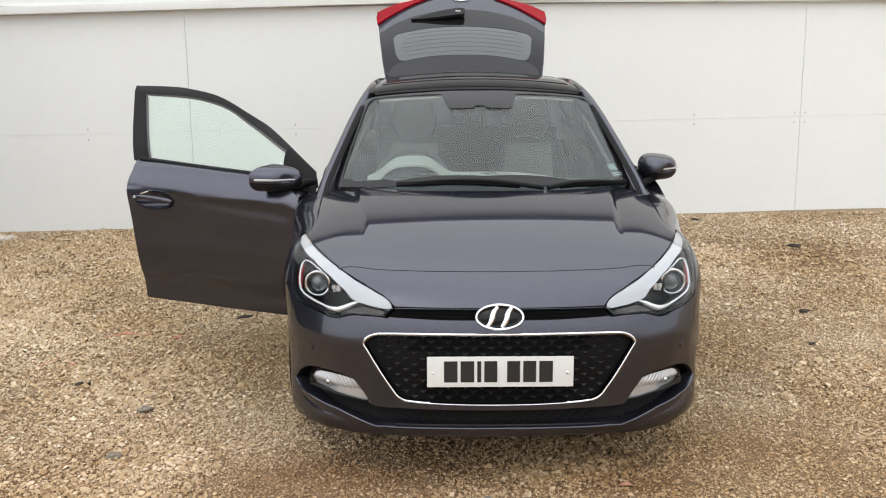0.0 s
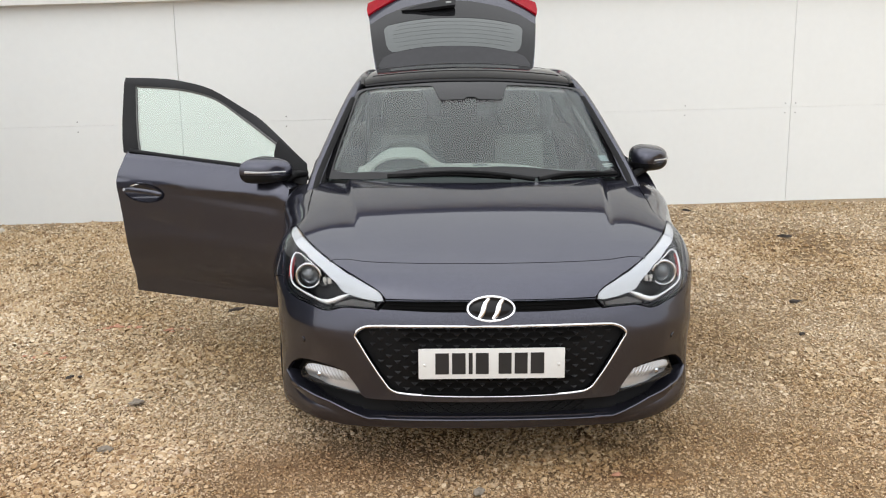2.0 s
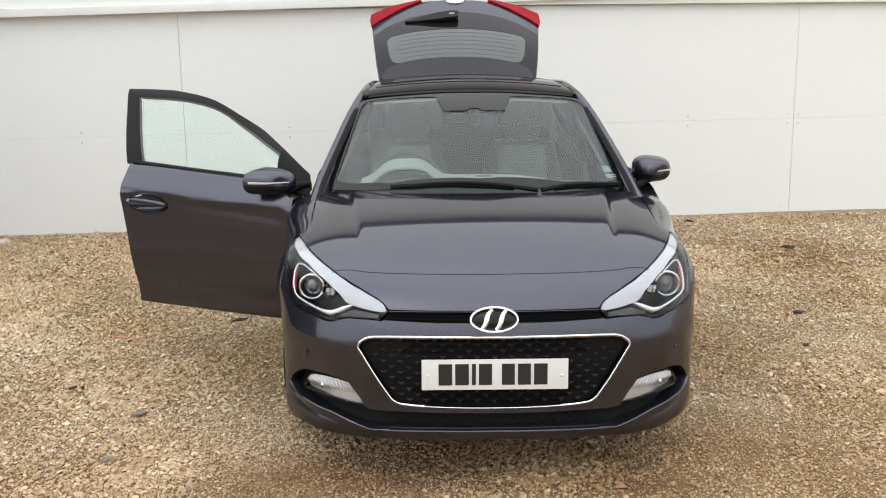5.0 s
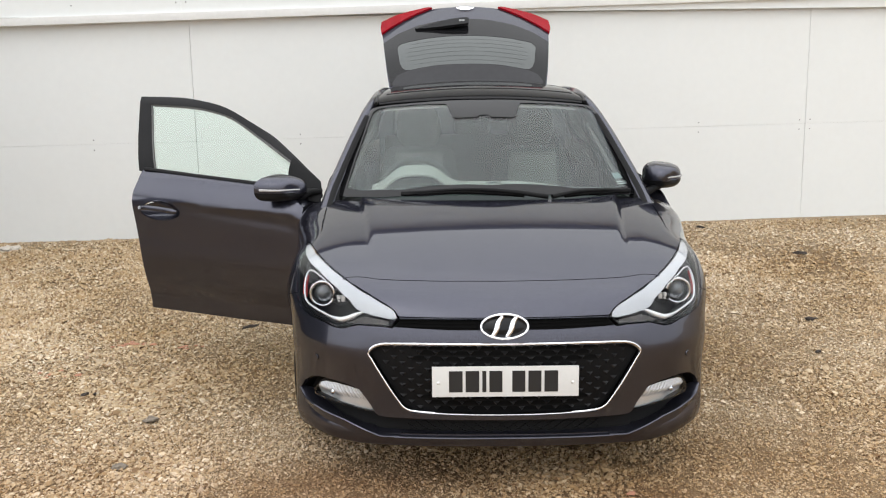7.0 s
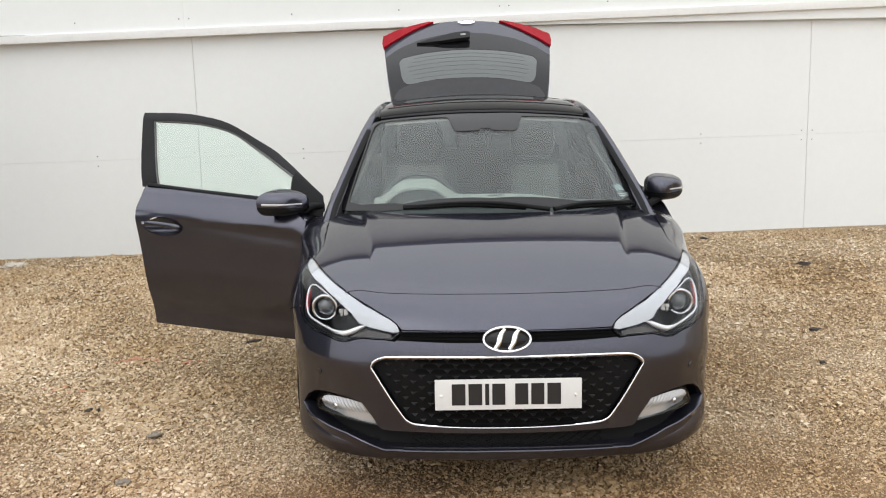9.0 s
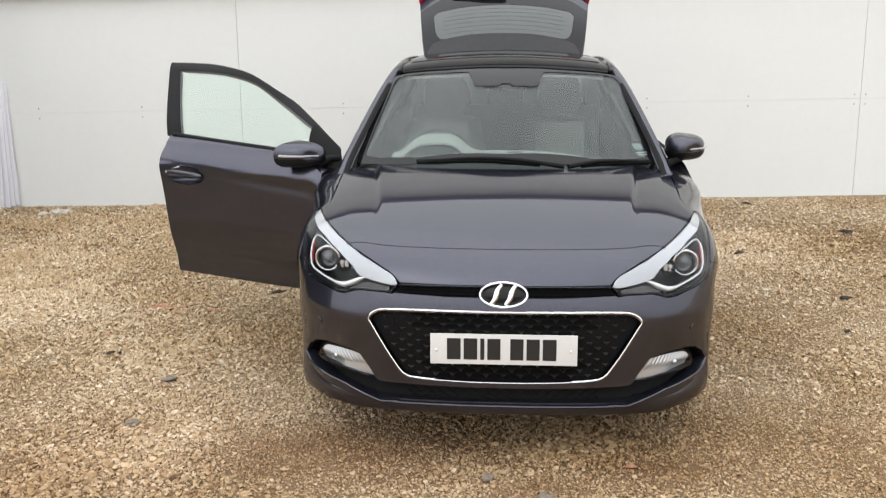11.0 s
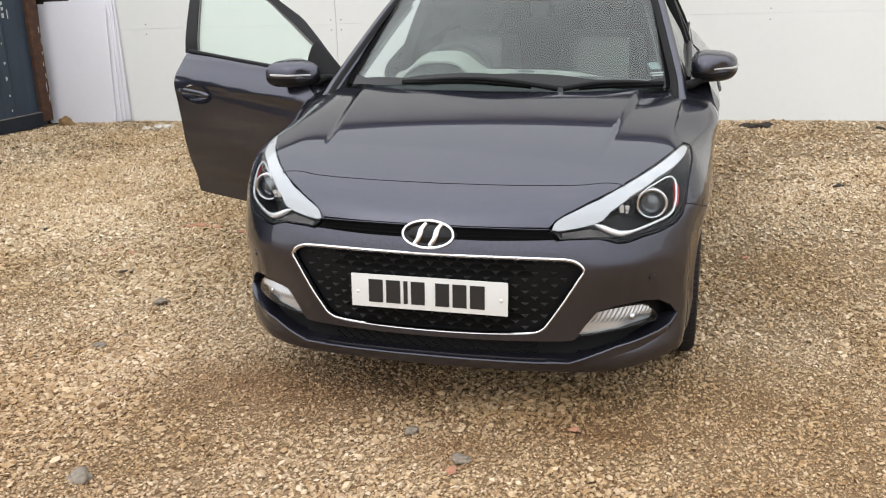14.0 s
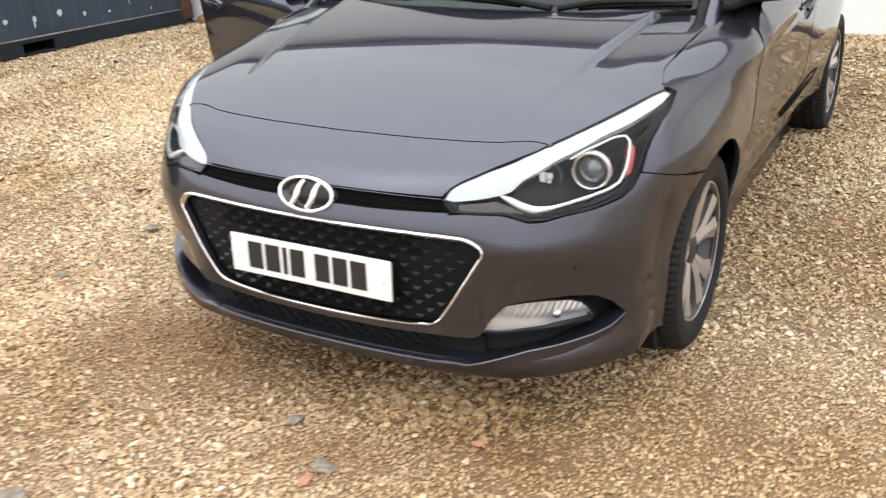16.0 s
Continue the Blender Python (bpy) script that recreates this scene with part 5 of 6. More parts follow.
def build_bonnet():
    flanks = on_side([p for p in split_edges(HEAD[15:HEAD_TOP], 0.04, False) if p[0] > 0.708])
    edge = NOSE + [(x - 0.0028, y) for x, y, _ in flanks] + BONNET_SIDE
    rear = [(0.66, 1.125), (0.5, 1.042), (0.364, 0.997), (0.2, 0.973), (0, 0.966)]
    outline = [(x, y) for x, y in edge + rear]
    full = outline + [(-x, y) for x, y in outline[::-1] if x > 1e-6]
    bonnet = panel("bonnet", full, on_top, skin, PAINT, car, gap=0.009, thick=0.014)
    panel("bonnet_liner", [(x * 0.995, y + 0.004) for x, y in full], on_top, skin, LAMP_BLACK, bonnet, "black inner side of the bonnet", offset=-0.045, gap=0.06, thick=0.006)
    # Fixed nose between the shut line and the slot.
    q = on_top([(x, y - 0.004) for x, y in NOSE])
    _, uu = plan_of(q[:, 0], q[:, 1])
    half = [(float(u), float(z)) for u, z in zip(uu, q[:, 2])]
    half += [(0.70, 0.7855), (0.645, 0.7755), (0.60, 0.7655), (0.520, 0.7470), (0.478, 0.7330), (0.435, 0.7170), (0.404, 0.700), (0.384, 0.681), (0.2, 0.681), (0, 0.681)]
    panel("nose_panel", both(half), on_side, skin, PAINT, car, gap=0.02, thick=0.02)


def build_wing(s):
    """From the headlight and bumper to the door, over the wheel."""
    a = [(along(AXLE_F + r * math.cos(radians(t))), HUB + r * math.sin(radians(t))) for t in np.linspace(-16, 116, 22) for r in [0.348 - 0.018 * min(1, max(0, (75 - t) / 60))]]
    back = along(1.205)
    ridge = np.array([(0.750, 0.600), (0.7255, 0.70), (0.7328, 0.88), (0.7402, 1.04), (0.7437, 1.165), (0.745, 1.20)])
    q = on_top(ridge)
    _, uu = plan_of(q[:, 0], q[:, 1])
    ridge_uz = [(float(u), float(z)) for u, z in zip(uu, q[:, 2])]
    outline = [(0.941, 0.7045), (0.949, 0.718), (0.970, 0.745), (1.000, 0.7715), (1.064, 0.8012), (1.148, 0.8222), (1.229, 0.843), (1.224, 0.853), (1.198, 0.857)] + ridge_uz[1:]
    outline += [(back, 0.93), (back, 0.6), (back, 0.25), (a[0][0] + 0.002, 0.21)]
    outline += a + [(1.07, 0.669), (1.00, 0.689)]
    wing = panel("front_wing", [(s * u, z) for u, z in outline], on_side, skin, PAINT, car, gap=0.025, thick=0.014, wave=arch_tuck)
    q, n = skin_line([(s * x, y) for x, y in ridge[:5]], on_top, skin, 0.03)
    sweep("gutter_strip", q - n * 0.016, n, [(-0.03, -0.004), (-0.03, 0.0), (0.03, 0.0), (0.03, -0.004)], LAMP_BLACK, wing, "black gutter under the bonnet edge")
    q, n = skin_line([(s * u, z) for u, z in a + [(along(AXLE_F + 0.348 * math.cos(radians(t))), HUB + 0.348 * math.sin(radians(t))) for t in np.linspace(120, 198, 12)]], gap=0.03)
    ang = np.linspace(-30, 210, 30)
    v = [(s * x, AXLE_F + r * math.cos(radians(t)), HUB + r * math.sin(radians(t))) for x, r in ((0.795, 0.352), (0.60, 0.352), (0.60, 0.37), (0.795, 0.37)) for t in ang]
    k = len(ang)
    f = [(j * k + i, j * k + i + 1, ((j + 1) % 4) * k + i + 1, ((j + 1) % 4) * k + i) for j in range(4) for i in range(k - 1)]
    finish("arch_liner", v, f, BLACK, car, "black plastic wheel arch liner")
    v = [(s * 0.60, AXLE_F, HUB)] + [(s * 0.60, AXLE_F + 0.36 * math.cos(radians(t)), HUB + 0.36 * math.sin(radians(t))) for t in ang]
    v += [(s * 0.57, b, c_) for _, b, c_ in v]
    f = [(0, i, i + 1) for i in range(1, k)] + [(k + 1, k + 1 + i + 1, k + 1 + i) for i in range(1, k)]
    finish("arch_liner", v, f, BLACK, car)


# Cabin openings in (y, z): front glass, rear glass.
WINDOW_F = [(1.352, 0.970), (1.392, 1.104), (1.50, 1.168), (1.60, 1.224), (1.78, 1.311), (1.96, 1.352), (2.12, 1.367), (2.325, 1.374), (2.262, 1.20), (2.190, 1.029), (1.76, 0.998)]
FRAME_F = [(1.19, 0.950), (1.235, 1.008), (1.437, 1.149), (1.61, 1.257), (1.83, 1.357), (2.05, 1.399), (2.2, 1.410), (2.410, 1.413), (2.350, 1.20), (2.292, 1.034), (1.76, 0.983)]
WINDOW_R = [(2.375, 1.040), (2.44, 1.22), (2.495, 1.385), (2.75, 1.380), (3.0, 1.345), (3.13, 1.27), (3.17, 1.08), (2.8, 1.060)]
FRAME_R = [(2.306, 1.032), (2.367, 1.22), (2.424, 1.412), (2.75, 1.415), (3.05, 1.375), (3.22, 1.28), (3.24, 1.068), (2.8, 1.046)]


FRAME_F = [*FRAME_F[:1], *spline(FRAME_F[1:8], 4).tolist(), *FRAME_F[8:]]
WINDOW_F = [*WINDOW_F[:1], *spline(WINDOW_F[1:8], 4).tolist(), *WINDOW_F[8:]]


def shoulder(yz, s, parent):
    """Painted ledge from the top edge of a door skin in to the window line."""
    y = np.linspace(yz[0][0], yz[-1][0], 24)
    z = np.interp(y, [a for a, _ in yz], [b for _, b in yz])
    far = march(np.stack([np.full(24, 1.2), y, z], 1), np.tile([-1.0, 0, 0], (24, 1)), 0.9, flank, 300)[0][:, 0]
    near = march(np.stack([np.full(24, 1.2), y, z + 0.01], 1), np.tile([-1.0, 0, 0], (24, 1)), 0.9, cabin, 300)[0][:, 0]
    near = np.maximum(near, 0.742) - 0.01
    rows = []
    for k in range(24):
        ring_pts = [(far[k] - 0.001, z[k] - 0.004), (far[k] - 0.004, z[k] + 0.002), (0.6 * far[k] + 0.4 * near[k], z[k] + 0.009), (near[k], z[k] + 0.012), (near[k], z[k] - 0.004), (far[k] - 0.015, z[k] - 0.012)]
        rows.append([(s * x, y[k], zz) for x, zz in ring_pts])
    loft("shoulder", rows, PAINT, parent, flat=50)


def pressing(q):
    """The two feature lines pressed into the doors, which rise to the rear."""
    u, z = np.abs(q[:, 0]), q[:, 1]
    y = np.interp(u, ARC, PLAN[:, 1])
    high, low = 0.861 + 0.059 * (y - 1.147), 0.768 + 0.090 * (y - 1.185)
    near = np.exp(-(((z - 0.88) / 0.12) ** 4))
    shifted = np.clip(SIDE(z) - SIDE(z - (high - 0.848) * near), -0.012, 0.012)
    ridge = 0.006 * step(high - 0.026, high - 0.002, z) * (1 - step(high, high + 0.09, z))
    fold = 0.005 * step(low - 0.16, low - 0.004, z) * (1 - step(low, low + 0.05, z))
    fade = step(1.20, 1.32, y) * (1 - step(3.1, 3.27, y))
    return shifted * fade + (ridge + fold) * fade


def build_front_door(s, m=None):
    door = holder("front_door", car, "open driver door" if m is not None else "closed front door", m)
    fwd, aft = along(1.219), along(2.236)
    low = [(fwd, 0.905), (along(1.28), 0.943), (along(1.36), 0.966), (along(1.5), 0.984), (along(1.9), 1.009), (along(2.262), 1.032), (along(2.246), 0.90), (along(2.214), 0.62), (along(2.216), 0.45), (along(2.222), 0.38), (along(2.225), 0.308), (along(1.7), 0.300), (fwd, 0.298), (fwd, 0.5), (fwd, 0.88)]
    a = np.linspace(0, 2 * np.pi, 32, endpoint=False)
    cup = [(s * along(2.066 + 0.126 * math.cos(t)), 0.846 + 0.047 * math.sin(t)) for t in a]
    panel("door_skin", [(s * u, z) for u, z in low], door_lift, flank, PAINT, door, holes=[cup], gap=0.014, thick=0.02, wave=pressing)
    shoulder([(1.225, 0.905), (1.28, 0.943), (1.36, 0.966), (1.5, 0.984), (1.9, 1.009), (2.262, 1.032)], s, door)
    panel("door_trim", [(s * u, z) for u, z in [(along(1.26), 0.97), (along(2.18), 1.03), (along(2.17), 0.36), (along(1.27), 0.35)]], door_lift, flank, BLACK, door, "dark inner door trim", offset=-0.075, gap=0.06, thick=0.03)
    panel("window_frame", FRAME_F, flank_lift(s), cabin, SATIN_BLACK, door, "black window frame", holes=[WINDOW_F], gap=0.03, thick=0.02, offset=0.002 if m is not None else -0.014)
    panel("window", [(y + (1.85 - y) * -0.004, z) for y, z in WINDOW_F], flank_lift(s), cabin, SIDE_GLASS, door, "clear green-tinted side window", gap=0.05, thick=0.004, offset=-0.014)
    q, n = skin_line([(1.34, 0.978), (1.5, 0.994), (1.9, 1.019), (2.245, 1.043)], flank_lift(s), cabin, 0.05)
    q = q + np.array((s * (0.006 if m is not None else -0.010), 0, 0))
    sweep("belt_seal", q, n, bead(0.022, 0.016), SATIN_BLACK, door)
    q, n = skin_line([*WINDOW_F[1:], WINDOW_F[0]], flank_lift(s), cabin, 0.03)
    sweep("glass_run", q - n * (0.008 if m is not None else 0.024), n, bead(0.014, 0.006), RUN_GREY, door, "grey rubber glass channel")
    # Corner sail behind the mirror.
    panel("sail", [(1.185, 0.915), (1.20, 0.965), (1.24, 1.008), (1.40, 1.116), (1.36, 0.985), (1.28, 0.930)], flank_lift(s), cabin, BLACK, door, gap=0.03, thick=0.02, offset=0.008 if m is not None else -0.004)
    # Handle in its dished cup.
    p, n = skin_line([(s * along(y), z) for y, z in [(1.952, 0.850), (1.99, 0.854), (2.06, 0.858), (2.12, 0.860), (2.16, 0.860), (2.182, 0.859)]], door_lift, flank, 0.02)
    out = n * np.array([[0.018 if 1.96 < y < 2.15 else 0.004] for y in p[:, 1]])
    sweep("handle", p + out * 0.6 + n * 0.003, n, ring(0.0125, 12, 0.7), PAINT, door, "body-coloured pull handle", scale=[0.6] + [1] * (len(p) - 2) + [0.7])
    mid = s * along(2.066)
    panel("handle_cup", cup, door_lift, flank, PAINT, door, "dished handle cup", gap=0.012, thick=0.003, wave=lambda v: -0.050 * np.clip(1 - ((v[:, 0] - mid) / 0.128) ** 2 - ((v[:, 1] - 0.846) / 0.048) ** 2, 0, 1) ** 0.6)
    disc_at(p[-1] + n[-1] * 0.014, n[-1], 0.009, 0.01, "lock_barrel", CHROME, door)
    build_mirror(s, door)
    return door


def build_mirror(s, door):
    """A rounded shell swept back at its outer end, on a short foot, with a strip round its waist."""
    cx, cy, cz = s * 0.858, 1.224, 1.014 + s * 0.020
    out, waist = [], []
    for t in np.r_[0.0, 0.03, 0.08, 0.15, 0.25, 0.4, 0.6, 0.8, 1.0]:
        grow = math.sqrt(1 - (1 - t) ** 2.4)
        w, h = 0.190 * (0.30 + 0.70 * grow), 0.128 * (0.32 + 0.68 * grow)
        y = cy + 0.155 * t
        rr = []
        for a in np.linspace(0, 2 * np.pi, 36, endpoint=False):
            c, sn = math.cos(a), math.sin(a)
            x, z = np.sign(c) * abs(c) ** 0.62 * w / 2, np.sign(sn) * abs(sn) ** 0.72 * h / 2
            k = (x + w / 2) / w
            z *= 1.0 - (0.34 if z > 0 else 0.10) * max(0, k - 0.35)
            rr.append((cx + s * x, y + 0.055 * k**2 + 0.012 * (z / 0.06) ** 2 * (1 - t), cz + z))
        out.append(rr)
        waist.append((cx + s * (w / 2 + 0.001), y + 0.055, cz - 0.002))
    loft("mirror_cap", out, PAINT, door, "body-coloured mirror shell", flat=60)
    low = [[(cx + (x - cx) * 1.02, y - 0.002, min(z - 0.002, cz - 0.016)) for x, y, z in r] for r in out]
    loft("mirror_bowl", low, SATIN_BLACK, door, "black lower mirror bowl", flat=60)
    front = [(cx + s * 0.0, cy - 0.002 + 0.055 * 0.3, cz - 0.002), (cx + s * 0.015, cy + 0.055 * 0.6, cz - 0.002)]
    strip = spline(np.array(front + waist[1:8]), 4)
    nn = np.stack([np.interp(np.linspace(0, 1, len(strip)), [0, 0.3, 0.6, 1], v) for v in ((0.1 * s, 0.4 * s, 0.9 * s, s), (-1, -0.9, -0.4, 0), (0, 0, 0, 0))], 1)
    sweep("indicator_strip", strip, nn, bead(0.011, 0.004), LIGHT_GUIDE, door, "white indicator strip", scale=np.linspace(0.5, 1.0, len(strip)))
    part("mirror_glass", box_bm((0.13, 0.004, 0.09), (cx - s * 0.006, cy + 0.176, cz + 0.002), 0.001), CHROME, door, "silvered mirror glass")
    loft("mirror_foot", [oblong(s * 0.738, 1.235, 0.968, 0.085, 0.032, axis="x", power=3), oblong(s * 0.775, 1.262, 0.968, 0.08, 0.032, axis="x", power=3), oblong(s * 0.81, 1.288, cz - 0.048, 0.08, 0.036, axis="x", power=3), oblong(s * 0.84, 1.308, cz - 0.040, 0.08, 0.036, axis="x", power=3)], BLACK, door, "black mirror foot")


def build_rear_side(s):
    door = holder("rear_door", car, "closed rear door")
    ar = [(along(AXLE_R + 0.348 * math.cos(radians(t))), HUB + 0.348 * math.sin(radians(t))) for t in np.linspace(190, 106, 12)]
    low = [(along(2.270), 1.034), (along(2.8), 1.050), (along(3.24), 1.072), (along(3.27), 0.85)] + ar[::-1] + [(along(3.00), 0.300), (along(2.243), 0.308), (along(2.240), 0.38), (along(2.232), 0.62), (along(2.255), 0.90)]
    panel("door_skin", [(s * u, z) for u, z in low], door_lift, flank, PAINT, door, gap=0.02, thick=0.02, wave=pressing)
    shoulder([(2.272, 1.034), (2.8, 1.050), (3.24, 1.072)], s, door)
    panel("window_frame", FRAME_R, flank_lift(s), cabin, SATIN_BLACK, door, "black window frame", holes=[WINDOW_R], gap=0.04, thick=0.035, offset=0.002)
    panel("window", WINDOW_R, flank_lift(s), cabin, PRIVACY, door, "dark privacy glass", gap=0.06, thick=0.004, offset=-0.014)
    p, n = skin_line([(s * along(y), z) for y, z in [(2.93, 0.885), (3.02, 0.893), (3.14, 0.897)]], door_lift, flank, 0.03)
    sweep("handle", p + n * 0.018, n, ring(0.013, 12, 0.7), PAINT, door, scale=[0.6] + [1] * (len(p) - 2) + [0.6])
    # Quarter panel and sill.
    arb = [(along(AXLE_R + 0.348 * math.cos(radians(t))), HUB + 0.348 * math.sin(radians(t))) for t in np.linspace(104, -12, 18)]
    quarter = [(along(3.28), 0.85), (along(3.25), 1.082), (along(3.5), 1.09), (along(3.80), 1.05), (ARC[-1] - 0.62, 0.95), (ARC[-1] - 0.62, 0.30), (along(3.78), 0.24)] + arb[::-1]
    panel("rear_quarter", [(s * u, z) for u, z in quarter], door_lift, flank, PAINT, car, gap=0.05, thick=0.014)
    panel("sill", [(s * u, z) for u, z in [(along(1.19), 0.292), (along(3.02), 0.294), (along(3.04), 0.17), (along(1.18), 0.165)]], door_lift, flank, PAINT, car, "body-coloured sill", gap=0.06, thick=0.05, offset=-0.004)
    ang = np.linspace(-20, 200, 26)
    v = [(s * x, AXLE_R + r * math.cos(radians(t)), HUB + r * math.sin(radians(t))) for x, r in ((0.80, 0.352), (0.58, 0.352), (0.58, 0.37), (0.80, 0.37)) for t in ang]
    k = len(ang)
    finish("arch_liner", v, [(j * k + i, j * k + i + 1, ((j + 1) % 4) * k + i + 1, ((j + 1) % 4) * k + i) for j in range(4) for i in range(k - 1)], BLACK, car)
    # Rear pillar.
    panel("rear_pillar", [(3.25, 1.09), (3.235, 1.29), (3.06, 1.388), (3.40, 1.40), (3.60, 1.30), (3.78, 1.08)], flank_lift(s), cabin, PAINT, car, gap=0.05, thick=0.05)


def build_glasshouse():
    half = [(0, 1.0), (0.3, 1.03), (0.5, 1.085), (0.66, 1.160), (0.705, 1.19), (0.70, 1.24), (0.638, 1.50), (0.60, 1.66), (0.575, 1.745), (0.52, 1.745), (0.3, 1.715), (0, 1.700)]
    outline = half + [(-x, y) for x, y in half[::-1] if x > 1e-6]
    lift = lambda v: on_top(v, cabin)
    screen = panel("windscreen", outline, lift, cabin, WINDSCREEN, car, "clear windscreen reflecting a pale sky", gap=0.04, thick=0.005)
    hole = [(0, 1.058), (0.4, 1.093), (0.60, 1.168), (0.660, 1.216), (0.658, 1.25), (0.612, 1.49), (0.578, 1.655), (0.566, 1.705), (0.54, 1.728), (0.48, 1.724), (0.25, 1.688), (0.192, 1.676), (0.178, 1.640), (0.158, 1.550), (0.140, 1.538), (0.035, 1.535), (0.022, 1.555), (0, 1.555)]
    hole = hole + [(-x, y) for x, y in hole[::-1] if x > 1e-6]
    panel("frit", outline, lift, cabin, GATE_BLACK, screen, "black printed glass border", holes=[hole], gap=0.03, thick=0.002, offset=0.003)
    # Pillars.
    for s in (1, -1):
        y = np.array([1.06, 1.13, 1.22, 1.40, 1.58, 1.72, 1.84, 1.98, 2.2, 2.6, 3.0, 3.35])
        x = np.array([0.758, 0.748, 0.735, 0.692, 0.648, 0.613, 0.586, 0.569, 0.558, 0.552, 0.545, 0.530])
        z = np.array([0.905, 0.945, 0.995, 1.110, 1.222, 1.303, 1.358, 1.392, 1.414, 1.418, 1.404, 1.375])
        path = spline(np.stack([s * x, y, z], 1), 6)
        nn = np.tile((s * 0.75, -0.15, 0.64), (len(path), 1))
        prof = [(-0.026, -0.03), (-0.028, 0.0), (-0.021, 0.012), (0, 0.018), (0.021, 0.012), (0.028, 0.0), (0.026, -0.03)]
        pil = sweep("pillar", path, nn, prof, PAINT, car, flat=50)
        inner = path + np.array((-s * 0.024, 0.012, 0.007))
        sweep("screen_seal", inner[: 6 * 5] + np.array((-s * 0.008, -0.022, 0.003)), nn[: 6 * 5], bead(0.032, 0.0195), BLACK, pil, "black windscreen seal", scale=np.interp(np.arange(30), [0, 8], [0.75, 1.0]))
        sweep("pillar_trim", path[: 6 * 5] + np.array((-s * 0.05, 0.06, -0.03)), nn[: 6 * 5], ring(0.022, 10), FABRIC_LIGHT, pil, "grey inner pillar trim")
        sweep("pillar_backing", path[:48] + np.array((-s * 0.034, 0.022, -0.020)), nn[:48], ring(0.030, 10), BLACK, pil, "black inner edge of the pillar")
        # Centre post behind the front door.
        b = [(s * 0.80, 2.26, 0.40), (s * 0.775, 2.27, 0.90), (s * 0.70, 2.29, 1.15), (s * 0.59, 2.33, 1.40)]
        sweep("centre_post", spline(b, 5), (s, 0, 0.3), [(-0.08, -0.06), (-0.08, 0.0), (0.08, 0.0), (0.08, -0.06)], BLACK, car, "dark centre post")
    half = [(0, 1.722), (0.3, 1.737), (0.53, 1.772), (0.545, 1.9), (0.540, 2.4), (0.530, 3.0), (0.505, 3.44), (0.3, 3.47), (0, 3.475)]
    outline = half + [(-x, y) for x, y in half[::-1] if x > 1e-6]
    roof = panel("roof", outline, lift, cabin, ROOF_BLACK, car, "gloss black glass roof", gap=0.06, thick=0.02)
    panel("headliner", [(x * 0.97, y) for x, y in outline], lift, cabin, HEADLINER, roof, offset=-0.035, gap=0.08, thick=0.01)
    for y in (1.93, 2.5):
        q, n = skin_line([(-0.5, y + 0.03), (-0.25, y), (0, y - 0.006), (0.25, y), (0.5, y + 0.03)], lift, cabin, 0.05)
        sweep("roof_seal", q, n, bead(0.010, 0.003), SATIN_BLACK, roof)
    for s in (1, -1):
        q, n = skin_line([(s * 0.548, 1.79), (s * 0.552, 2.0), (s * 0.548, 2.6), (s * 0.53, 3.3)], lift, cabin, 0.06)
        sweep("roof_strip", q - n * 0.004, n, bead(0.020, 0.012), SATIN_BLACK, roof)
    cowl = [(0, 0.955), (0.3, 0.985), (0.5, 1.035), (0.69, 1.125), (0.71, 1.33), (0.63, 1.31), (0.57, 1.20), (0.5, 1.14), (0.3, 1.09), (0, 1.065)]
    panel("cowl", cowl + [(-x, y) for x, y in cowl[::-1] if x > 1e-6], lambda v: np.c_[v, 0.935 + 0.02 * v[:, 1] - 0.03 * v[:, 0] ** 2], lambda p: p[:, 2], BLACK, car, "black scuttle panel below the windscreen", gap=0.04, thick=0.02)


def build_wiper(pts, parent):
    """Points (x, y) on the screen from pivot end to tip."""
    p = on_top(pts, cabin)
    n = slope(p, cabin)
    path = spline(p + n * np.array([[0.008], [0.022], [0.018], [0.010]]), 6)
    wiper = tube("wiper", path, 0.0125, BLACK, parent, "black windscreen wiper", scale=np.linspace(1.15, 0.55, len(path)), squash=0.8)
    q = spline(p + n * 0.006, 6)
    k = len(q)
    sweep("blade", q[k // 5 :], np.repeat(n[:1], k - k // 5, 0), [(-0.005, -0.010), (-0.011, 0.006), (0, 0.014), (0.011, 0.006), (0.005, -0.010)], BLACK, wiper)


